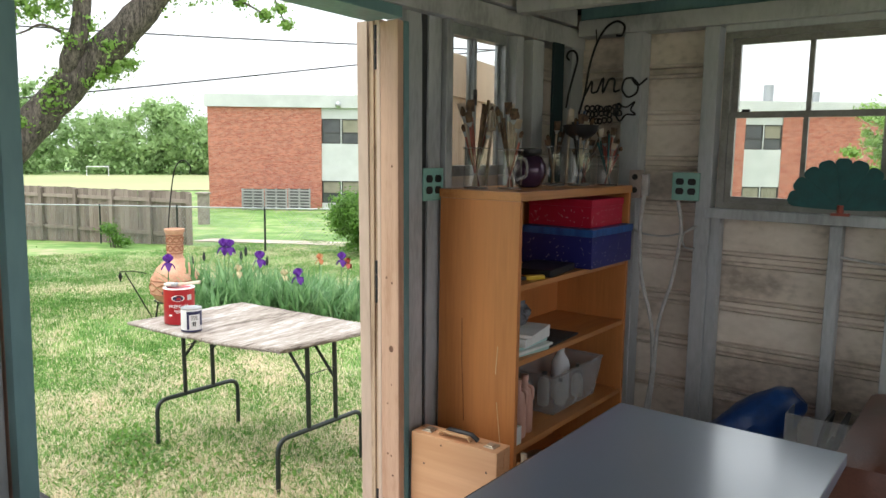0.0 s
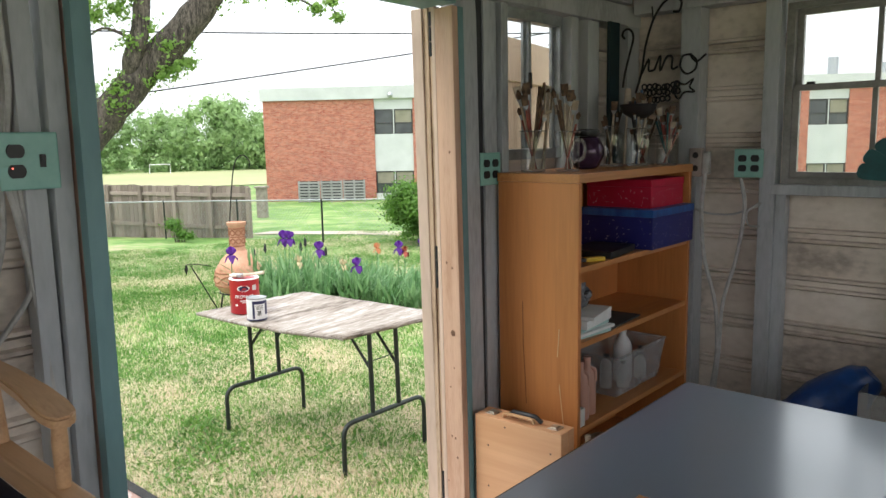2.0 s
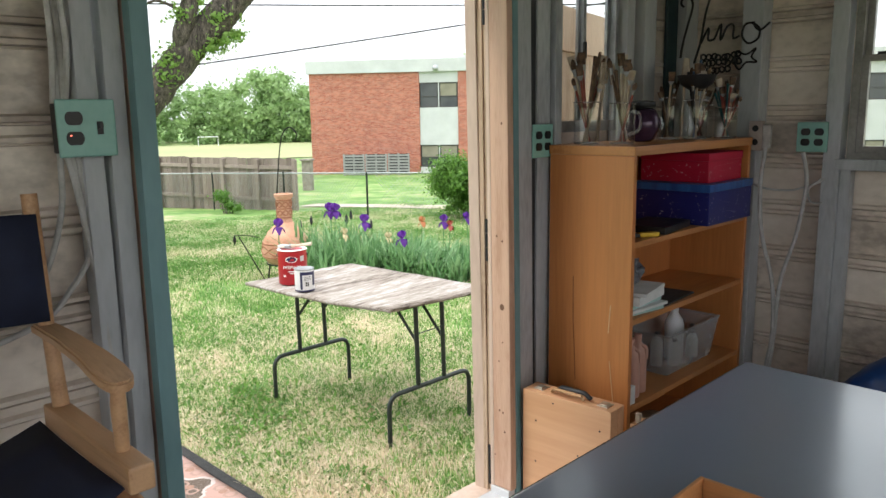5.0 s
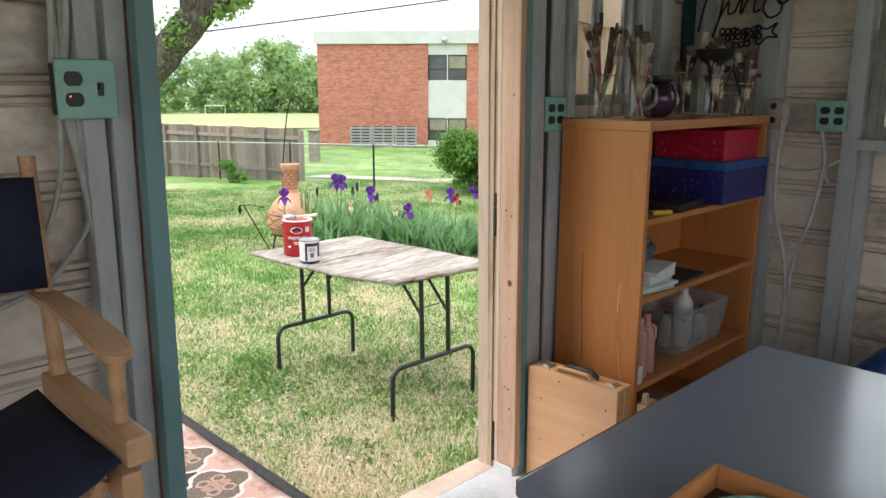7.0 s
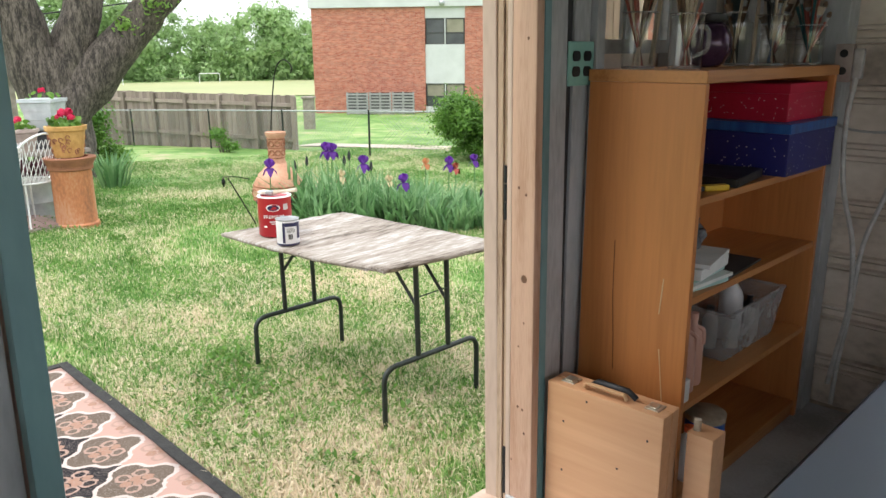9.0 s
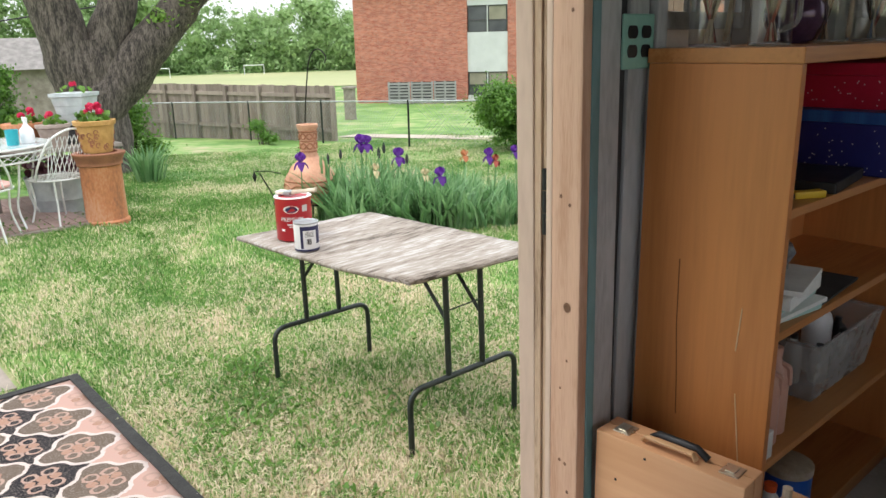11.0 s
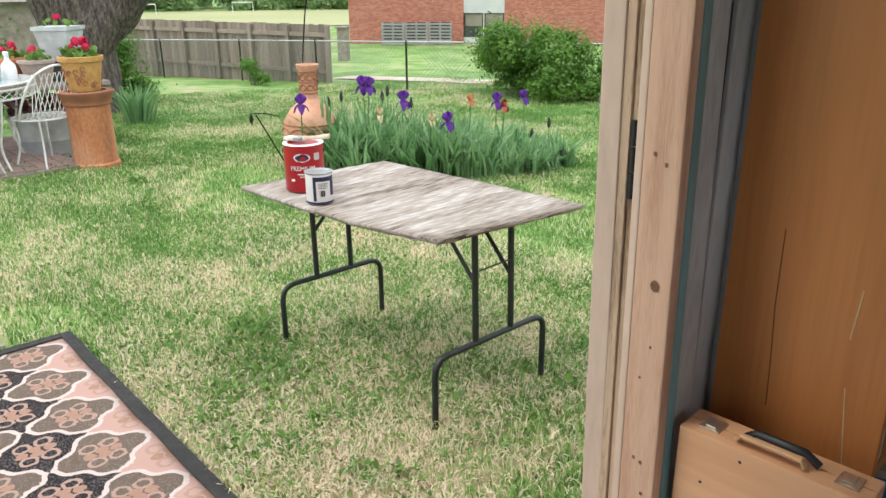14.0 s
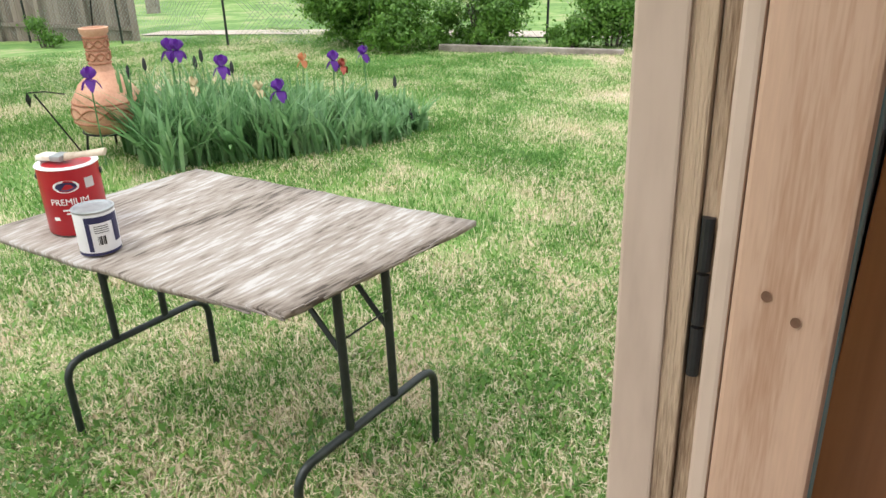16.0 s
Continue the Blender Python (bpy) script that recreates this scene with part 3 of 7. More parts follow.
def on_lawn(x, y, rng):
    rug = (x > -4.45) & (x < -1.7) & (y > 0.0) & (y < 1.66)
    shed = x > -1.82
    walkway = (x < -4.5) & (x > -5.65) & (y < 1.42)
    patio = (x < -7.95) & (y < 2.95) & (x > -11.2)
    dist_ = np.hypot(x + 1.7, y - 1.5)
    thin = rng.uniform(0, 1, len(x)) < np.clip(2.2 / np.maximum(dist_, 0.5), 0.12, 1) ** 1.1
    bald = np.sin(x * 1.3 + 0.7) * np.sin(y * 1.6 + x * 0.5 + 2.0) > 0.45
    return ~rug & ~shed & ~walkway & ~patio & thin & (~bald | (rng.uniform(0, 1, len(x)) < 0.45))


blades("grass_blades", 2900000, (-14.5, -1.82, -0.5, 13.2), 0.038, 0.0027, 3, on_lawn, "short mixed green and straw grass blades")


def weeds():
    """Broad-leaved clover and weed tufts, gathered in uneven patches."""
    rng = np.random.default_rng(8)
    patches = [(-3.5, 2.1, 0.30, 900), (-3.75, 2.35, 0.22, 420), (-3.2, 1.85, 0.2, 300), (-2.2, 2.92, 0.16, 260), (-2.5, 3.5, 0.3, 420), (-4.6, 3.1, 0.4, 500), (-5.6, 2.6, 0.35, 360)]
    patches += [(rng.uniform(-8.5, -1.95), rng.uniform(1.75, 7.5), rng.uniform(0.06, 0.34), int(rng.uniform(30, 200))) for _ in range(120)]
    patches += [(rng.uniform(-3.4, -1.95), rng.uniform(1.75, 3.6), rng.uniform(0.03, 0.1), int(rng.uniform(8, 30))) for _ in range(45)]
    c = np.concatenate([np.stack([rng.normal(px, pr, k), rng.normal(py, pr * 0.75, k)], -1) for px, py, pr, k in patches])
    c = c[(c[:, 0] < -1.9) & ~((c[:, 0] > -4.5) & (c[:, 1] < 1.72))]
    k = len(c)
    a, size = rng.uniform(0, 6.28, k), rng.uniform(0.014, 0.04, k)[:, None]
    d = np.stack([np.cos(a), np.sin(a), 0 * a], -1)
    side = np.stack([-np.sin(a), np.cos(a), 0 * a], -1) * size * rng.uniform(0.13, 0.34, k)[:, None]
    up = np.array([[0, 0, 1.0]]) * size * rng.uniform(0.25, 1.1, k)[:, None]
    o = np.stack([c[:, 0], c[:, 1], ground_z(c[:, 0], c[:, 1]) + rng.uniform(-0.005, 0.018, k)], -1)
    v = np.stack([o, o + d * size * 0.55 + side + up * 0.8, o + d * size + up, o + d * size * 0.55 - side + up * 0.8], 1).reshape(-1, 3)
    tagged(raw_mesh("weeds", v, np.arange(len(v)).reshape(-1, 4), BUSHLEAF), "low broad-leaved weeds in the lawn", "weeds", kind="stuff")


weeds()

# ---- shed structure ----
WX, WY = -1.73, 3.30     # siding planes of the door wall and the window wall


def siding(name, along, a0, a1, z0, z1, at, label):
    """Horizontally ribbed metal siding: a raised band between two grooves every 0.194 m."""
    prof = []
    base = [(-0.006, 0.0), (-0.004, -0.012), (0.002, -0.012), (0.004, 0.016), (0.013, 0.020), (0.018, 0.004), (0.036, 0.004), (0.038, -0.012), (0.044, -0.012), (0.046, 0.016), (0.055, 0.020), (0.060, 0.0)]
    for k in range(math.floor(z0 / 0.194) - 1, int(z1 / 0.194) + 1):
        for dz, out in base:
            zz = k * 0.194 + 0.055 + dz
            if z0 < zz < z1:
                prof.append((zz, out))
    prof = [(z0, 0.0)] + prof + [(z1, 0.0)]
    bm = bm_new()
    n_ = max(2, int((a1 - a0) / 0.3))
    grid = []
    for i in range(n_ + 1):
        a = a0 + (a1 - a0) * i / n_
        row = []
        for zz, out in prof:
            dent = 0.004 * math.sin(a * 7 + zz * 3) * math.sin(zz * 11)
            row.append(bm.verts.new((at + out + dent, a, zz) if along == "y" else (a, at - out - dent, zz)))
        grid.append(row)
    for r0, r1 in zip(grid, grid[1:]):
        for j in range(len(prof) - 1):
            bm.faces.new((r0[j], r1[j], r1[j + 1], r0[j + 1]))
    ob = part(name, bm, SIDING)
    mod = ob.modifiers.new("thickness", "SOLIDIFY")
    mod.thickness, mod.offset = 0.002, 0
    return tagged(ob, label, "wall", kind="structure")


SID = "grimy off-white ribbed metal siding between white studs"
siding("wall_west_1", "y", -1.6, 0.72, FLOOR, 2.3, WX, SID)
siding("wall_west_2", "y", 2.09, 2.33, FLOOR, 2.3, WX, SID)
siding("wall_west_3", "y", 2.33, 2.73, FLOOR, 1.58, WX, SID)
siding("wall_west_4", "y", 2.73, 3.30, FLOOR, 2.3, WX, SID)
siding("wall_north_1", "x", -1.73, -0.965, FLOOR, 2.3, WY, SID)
siding("wall_north_2", "x", -0.965, -0.335, FLOOR, 1.45, WY, SID)
siding("wall_north_3", "x", -0.335, 1.6, FLOOR, 2.3, WY, SID)


def block(name, mat, *a, label="", cat="", kind="structure", bevel=0.003):
    return tagged(part(name, bx(*a, bevel=bevel), mat), label, cat, kind=kind)


block("floor", CONCRETE, -1.70, 1.6, -1.6, 3.3, 0.05, FLOOR, label="worn grey painted shed floor", cat="floor")
block("threshold", DOOR_EDGE, -1.79, -1.702, 0.80, 2.0, 0.05, FLOOR - 0.002, label="scuffed tan timber door threshold", cat="threshold")
block("foundation", CONCRETE, -1.74, -1.702, -1.6, 0.8, 0.0, FLOOR, label="grey shed footing under the door wall", cat="footing")
block("foundation_2", CONCRETE, -1.74, -1.702, 2.0, 3.3, 0.0, FLOOR, label="grey shed footing under the door wall", cat="footing")
PW = "plain off-white shed wall"
block("wall_east_1", WHITE, 1.6, 1.68, -1.6, 3.3, 0.05, 1.2, label=PW, cat="wall")
block("wall_east_2", WHITE, 1.6, 1.68, -1.6, 3.3, 2.25, 2.5, label=PW, cat="wall")
block("wall_east_3", WHITE, 1.6, 1.68, -1.6, -1.0, 1.2, 2.25, label=PW, cat="wall")
block("wall_east_4", WHITE, 1.6, 1.68, 2.8, 3.3, 1.2, 2.25, label=PW, cat="wall")
block("wall_south_1", WHITE, -1.74, 1.6, -1.68, -1.6, 0.05, 1.2, label=PW, cat="wall")
block("wall_south_2", WHITE, -1.74, 1.6, -1.68, -1.6, 2.25, 2.5, label=PW, cat="wall")
block("wall_south_3", WHITE, -1.74, -1.2, -1.68, -1.6, 1.2, 2.25, label=PW, cat="wall")
block("wall_south_4", WHITE, 1.1, 1.6, -1.68, -1.6, 1.2, 2.25, label=PW, cat="wall")
block("window_head", STUD, -0.965, -0.335, 3.22, 3.29, 2.159, 2.184, label="white painted head over the window", cat="trim")
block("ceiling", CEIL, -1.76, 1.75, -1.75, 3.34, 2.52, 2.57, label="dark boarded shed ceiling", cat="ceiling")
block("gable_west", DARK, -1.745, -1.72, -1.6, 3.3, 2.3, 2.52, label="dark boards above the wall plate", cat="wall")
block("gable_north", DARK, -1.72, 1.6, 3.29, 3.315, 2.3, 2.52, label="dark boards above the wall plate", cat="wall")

ST = "chipped white painted wall stud"
for nm, a in (
    ("stud", (-1.72, -1.665, 0.672, 0.715, FLOOR, 2.14)),
    ("stud", (-1.72, -1.64, 0.716, 0.757, FLOOR, 2.14)),
    ("stud", (-1.72, -1.630, 2.060, 2.100, FLOOR, 2.14)),
    ("stud", (-1.72, -1.633, 2.102, 2.146, FLOOR, 2.14)),
    ("stud", (-1.72, -1.655, 2.196, 2.268, FLOOR, 2.14)),
    ("stud", (-1.72, -1.64, 2.278, 2.318, FLOOR, 2.14)),
    ("stud", (-1.72, -1.64, 2.745, 2.80, FLOOR, 2.14)),
    ("stud", (-1.72, -1.64, 2.875, 2.965, FLOOR, 2.14)),
    ("corner_post", (-1.72, -1.62, 3.18, 3.29, FLOOR, 2.14)),
    ("stud", (-1.385, -1.30, 3.20, 3.29, FLOOR, 2.185)),
    ("stud", (-1.045, -0.985, 3.215, 3.29, FLOOR, 2.185)),
    ("stud", (-0.984, -0.945, 3.235, 3.29, FLOOR, 1.415)),
    ("stud", (-0.535, -0.492, 3.22, 3.29, FLOOR, 1.415)),
    ("stud", (-0.33, -0.27, 3.215, 3.29, FLOOR, 2.185)),
    ("stud", (0.25, 0.30, 3.215, 3.29, FLOOR, 2.185)),
    ("stud", (0.85, 0.90, 3.215, 3.29, FLOOR, 2.185)),
    ("stud", (-1.72, -1.635, -0.2, -0.155, FLOOR, 2.14)),
):
    ob = block(nm, STUD, *a, label=ST, cat="stud")
    if a[2] in (0.716, 2.060, 2.102):
        # the studs nailed to the door frame lean with it
        ob.matrix_basis = pose(a[0] + 0.018, a[2] - 0.013, FLOOR, -1.03, -1.5, 0) @ pose(-a[0], -a[2], -FLOOR)
# the slot's deep shade, put in as a flush near-black strip
block("slot_shade_strip", DARK, -1.72, -1.662, 2.160, 2.194, FLOOR, 2.14, label="near-black strip standing in for the shaded slot beside the door post", cat="post")
block("teal_corner_board", surface("black_teal_paint", [(0.006, 0.02, 0.022), (0.010, 0.032, 0.036)], 0.6, scale=12), -1.615, -1.60, 2.985, 3.07, 1.545, 2.14, label="dark teal board leaning in the corner", cat="board")
block("wall_plate_west", WHITE, -1.73, -1.62, -1.6, 3.3, 2.14, 2.225, label="white painted top plate over the door wall", cat="beam")
block("wall_plate_west_2", WHITE, -1.73, -1.60, -1.6, 3.18, 2.23, 2.30, label="white painted upper plate", cat="beam")
block("wall_plate_north", WHITE, -1.60, 1.6, 3.19, 3.29, 2.185, 2.255, label="white painted top plate over the window wall", cat="beam")
block("teal_trim", TEAL, -1.60, 1.6, 3.21, 3.285, 2.258, 2.31, label="teal painted trim under the rafters", cat="trim")
for i in range(6):
    block("rafter", WHITE, -1.72, 1.6, 2.92 - 0.75 * i, 2.98 - 0.75 * i, 2.315, 2.44, label="white painted ceiling rafter", cat="rafter")
block("tie_beam", WHITE, -1.57, 1.6, 2.62, 2.68, 2.20, 2.305, label="white painted cross beam with split grain", cat="beam")
block("window_sill", STUD, -1.0, -0.30, 3.195, 3.30, 1.417, 1.457, label="white painted window sill board", cat="sill")

# ---- door opening ----
frame_ = thing("door_frame", pose(-1.642, 1.987, FLOOR, -1.03, -1.5, 0), "bare pine door jamb with teal stops and old hinge mortises", "door frame", kind="structure")


def jamb_parts():
    o = Vector((-1.66, 2.0, FLOOR))

    def loc(*a, bevel=0.003):
        return bx(a[0] - o.x, a[1] - o.x, a[2] - o.y, a[3] - o.y, a[4] - o.z, a[5] - o.z, bevel=bevel)
    part("jamb_board", loc(-1.6975, -1.619, 2.0, 2.030, FLOOR + 0.03, 2.10, bevel=0.004), PINE, frame_, "bare knotty pine jamb board")
    part("bottom_block", loc(-1.712, -1.628, 1.997, 2.034, FLOOR - 0.003, FLOOR + 0.028), SILL, frame_, "whitish block at the foot of the jamb")
    part("casing_strip", loc(-1.753, -1.731, 2.003, 2.04, FLOOR - 0.1, 2.12, bevel=0.002), ROUGH_PINE, frame_, "split weathered casing strip")
    part("casing_bead", loc(-1.7155, -1.6985, 2.001, 2.03, FLOOR - 0.05, 2.11, bevel=0.004), DOOR_EDGE, frame_)
    part("gap_backing", loc(-1.7305, -1.716, 2.009, 2.04, FLOOR, 2.11), ROUGH_PINE, frame_, "recessed weathered strip between jamb and casing")
    part("teal_stop", loc(-1.66, -1.618, 2.0305, 2.058, FLOOR, 2.10), TEAL, frame_, "teal painted door stop")
    part("teal_stop", loc(-1.63, -1.594, 0.759, 0.800, FLOOR, 2.10), TEAL, frame_, "teal painted door stop")
    part("jamb_board", loc(-1.745, -1.632, 0.765, 0.799, FLOOR, 2.10), PINE, frame_)
    part("teal_header", loc(-1.66, -1.593, 0.802, 1.994, 2.10, 2.136), TEAL, frame_, "teal painted header over the door")
    part("header_board", loc(-1.745, -1.664, 0.802, 1.994, 2.104, 2.138), TEAL, frame_)
    bm = bm_new()
    for kx, kz, kr in ((-1.651, 0.995, 0.010), (-1.645, 0.545, 0.004), (-1.668, 0.62, 0.004), (-1.652, 0.615, 0.004), (-1.668, 0.80, 0.003), (-1.671, 1.241, 0.004), (-1.647, 1.224, 0.004), (-1.645, 1.62, 0.004), (-1.65, 0.87, 0.003), (-1.69, 0.45, 0.003)):
        b2 = [bm.verts.new((kx - o.x + kr * math.cos(a), -0.0012, kz - o.z + 1.15 * kr * math.sin(a))) for a in [2 * math.pi * i / 14 for i in range(14)]]
        bm.faces.new(b2)
    part("knots", bm, surface("dark_knot", [(0.10, 0.045, 0.025), (0.24, 0.12, 0.07)], 0.6, scale=60), frame_, "dark pine knots and nail holes")
    for hz in (2.02, 1.222, 0.40):
        bm = bm_new()
        for s in (-0.05, 0.0, 0.05):
            tube(bm, [(-1.7235 - o.x, 0.007, hz + s - 0.0235 - o.z), (-1.7235 - o.x, 0.007, hz + s + 0.0235 - o.z)], 0.0055, 10)
        box(bm, -1.730 - o.x, -1.717 - o.x, 0.010, 0.014, hz - 0.07 - o.z, hz + 0.07 - o.z)
        part("hinge", bm, BLACK, frame_, "blackened steel butt hinge")


jamb_parts()

door = thing("door_1", pose(-1.75, 2.006, 0.22, -1.03, -1.5, 11), "tan boarded shed door folded back against the outside wall", "door", kind="structure")
part("edge_stile", bx(-0.022, 0.020, -0.02, 0.10, 0, 1.885, bevel=0.003), DOOR_EDGE, door, "primed tan hinge edge of the door")
DOORBOARD = wood("tan_door_plywood", (0.62, 0.49, 0.38), (0.48, 0.35, 0.26), 0.65, "z", 14)
for i in range(6):
    part("board", bx(-0.02, 0.004, 0.103 + 0.178 * i, 0.277 + 0.178 * i, 0, 1.88, bevel=0.002), DOORBOARD, door)
for z in (0.12, 0.95, 1.695):
    part("batten", bx(0.0045, 0.024, 0.103, 1.168, z, z + 0.18, bevel=0.003), DOORBOARD, door)
part("roofing_nail_strip", bx(-0.022, -0.0205, 0.0, 1.16, 0.0, 1.88), DOOR_EDGE, door)

# ---- windows ----
def window_north():
    w = thing("window_1", pose(-0.65, 3.26, 1.458), "old grey double-hung window with four panes", "window", kind="structure")
    W, H_ = 0.315, 0.70
    part("window_frame", box(bx(-W, -W + 0.028, -0.03, 0.03, 0.0, H_), W - 0.028, W, -0.03, 0.03, 0.0, H_), OLDSASH, w)
    part("window_head", bx(-W + 0.0285, W - 0.0285, -0.03, 0.03, H_ - 0.025, H_), OLDSASH, w)
    part("window_frame", bx(-W + 0.0285, W - 0.0285, -0.03, 0.03, 0.0, 0.024), OLDSASH, w)
    for z0, z1, y in ((0.025, 0.385, -0.012), (0.365, 0.675, 0.012)):
        bm = bm_new()
        box(bm, -0.286, -0.262, y - 0.011, y + 0.011, z0, z1)
        box(bm, 0.262, 0.286, y - 0.011, y + 0.011, z0, z1)
        box(bm, -0.2615, 0.2615, y - 0.011, y + 0.011, z0, z0 + 0.024)
        box(bm, -0.2615, 0.2615, y - 0.011, y + 0.011, z1 - 0.022, z1)
        sash = part("sash", bm, OLDSASH, w, "weathered grey sash")
        part("muntin", bx(-0.009, 0.009, y - 0.009, y + 0.009, z0 + 0.0245, z1 - 0.0225), OLDSASH, sash)
        for x0, x1 in ((-0.261, -0.0095), (0.0095, 0.261)):
            p = part("pane", bx(x0, x1, y - 0.002, y + 0.002, z0 + 0.0245, z1 - 0.0225), WINDOW, sash)
            p.visible_shadow = False
    part("sash_latch", bx(-0.235, -0.205, -0.034, -0.0235, 0.386, 0.396), BLACK, w)


window_north()


def window_west():
    w = thing("window_2", pose(-1.70, 2.53, 1.60), "small aluminium sliding window beside the door", "window", kind="structure")
    part("window_frame", box(bx(-0.025, 0.025, -0.205, -0.188, -0.02, 0.54), -0.025, 0.025, 0.185, 0.202, -0.02, 0.54), STEEL, w)
    part("window_frame", box(bx(-0.025, 0.025, -0.1875, 0.1845, -0.02, 0.02), -0.025, 0.025, -0.1875, 0.1845, 0.50, 0.54), STEEL, w)
    for y0, y1, x in ((-0.187, 0.0, 0.008), (-0.03, 0.184, -0.008)):
        bm = bm_new()
        box(bm, x - 0.006, x + 0.006, y0, y0 + 0.018, 0.021, 0.499)
        box(bm, x - 0.006, x + 0.006, y1 - 0.018, y1, 0.021, 0.499)
        sash = part("sash", bm, STEEL, w)
        p = part("pane", bx(x - 0.002, x + 0.002, y0 + 0.0185, y1 - 0.0185, 0.021, 0.499), WINDOW, sash)
        p.visible_shadow = False
    part("latch", bx(0.015, 0.024, -0.022, -0.008, 0.25, 0.31), BLACK, w)


window_west()

# ---- bookcase and desk ----
def bookcase():
    b = thing("bookcase", pose(-1.47, 2.70, FLOOR), "open orange beech veneer bookcase with scratched side", "bookcase")
    x0, x1, y0, y1, h = -0.165, 0.17, -0.455, 0.45, 1.24
    part("side_panel", bx(x0, x1, y0, y0 + 0.02, 0, h - 0.032, bevel=0.002), BEECH_V, b, "orange veneer side panel with a long scratch")
    part("side_panel", bx(x0, x1, y1 - 0.02, y1, 0, h - 0.032, bevel=0.002), BEECH_V, b)
    part("top_panel", bx(x0 - 0.003, x1 + 0.004, y0 - 0.003, y1 + 0.003, h - 0.0315, h, bevel=0.003), BEECH_Y, b)
    part("back_panel", bx(x0, x0 + 0.006, y0 + 0.0205, y1 - 0.0205, 0.02, h - 0.032), BEECH_V, b)
    for z in (0.06, 0.345, 0.655, 0.922):
        part("shelf", bx(x0 + 0.0065, x1 - 0.004, y0 + 0.0205, y1 - 0.0205, z - 0.02, z, bevel=0.002), BEECH_Y, b)
    part("plinth", bx(x1 - 0.03, x1 - 0.012, y0 + 0.0205, y1 - 0.0205, 0, 0.0395), BEECH_Y, b)
    bm = bm_new()
    tube(bm, [(0.095, y0 - 0.0008, 0.70), (0.088, y0 - 0.0008, 0.60)], 0.0016, 5)
    tube(bm, [(0.095, y0 - 0.0008, 0.50), (0.105, y0 - 0.0008, 0.42), (0.115, y0 - 0.0008, 0.34), (0.118, y0 - 0.0008, 0.28)], 0.0015, 5)
    part("scratch", bm, surface("pale_scratch", [(0.62, 0.42, 0.24), (0.7, 0.5, 0.3)], 0.6), b, "pale scratch in the veneer")
    bm = bm_new()
    tube(bm, [(-0.06, y0 - 0.0004, 0.78), (-0.058, y0 - 0.0004, 0.62), (-0.05, y0 - 0.0004, 0.5), (-0.046, y0 - 0.0004, 0.40)], 0.0012, 5)
    part("crack", bm, surface("dark_crack", [(0.12, 0.04, 0.015), (0.16, 0.06, 0.02)], 0.7), b, "dark hairline crack")


bookcase()


def desk():
    d = thing("desk", pose(-0.475, 1.39, FLOOR), "plain table with a smooth slate-blue laminate top", "table")
    part("tabletop", bx(-0.262, 0.25, -0.455, 0.445, 0.722, 0.750, bevel=0.004), DESKTOP, d)
    part("edge_band", bx(-0.265, -0.2625, -0.45, 0.44, 0.724, 0.748), BLACK, d)
    part("apron", bx(-0.22, 0.205, -0.41, 0.40, 0.655, 0.7215), BLACK, d)
    for x in (-0.215, 0.165):
        for y in (-0.405, 0.355):
            part("leg", bx(x, x + 0.04, y, y + 0.04, 0, 0.6545, bevel=0.003), BLACK, d)


desk()


def tray():
    t = thing("wooden_tray", pose(-0.405, 0.99, FLOOR + 0.7505), "shallow orange wooden tray on the desk", "tray")
    part("tray_base", bx(-0.10, 0.10, -0.135, 0.135, 0, 0.006), BLACK, t)
    for a in ((-0.108, -0.1005, -0.143, 0.143), (0.1005, 0.108, -0.143, 0.143), (-0.10, 0.10, -0.143, -0.1355), (-0.10, 0.10, 0.1355, 0.143)):
        part("tray_side", bx(*a, 0, 0.042, bevel=0.002), TRAYWOOD, t)
    k = thing("lattice_ornament", pose(-0.43, 1.075, FLOOR + 0.757, 0, 0, 30), "pierced mint-green leaf-shaped ornament in the tray", "ornament")
    bm = bm_new()
    n_ = 22
    outline = [(0.045 * math.cos(2 * math.pi * i / n_), 0.024 * math.sin(2 * math.pi * i / n_) * (1 + 0.35 * math.cos(2 * math.pi * i / n_)), 0.022) for i in range(n_ + 1)]
    tube(bm, outline, 0.003, 6)
    for i in range(1, 6):
        x = -0.04 + i * 0.0135
        tube(bm, smooth_line([(x, -0.016, 0.022), (x + 0.012, 0, 0.026), (x, 0.016, 0.022)], 4), 0.002, 5)
    part("lattice", bm, PLATE, k)
    part("ornament_base", lathe(bm_new(), [(0.02, 0.0), (0.022, 0.004), (0.012, 0.02)], 16), PLATE, k)


tray()


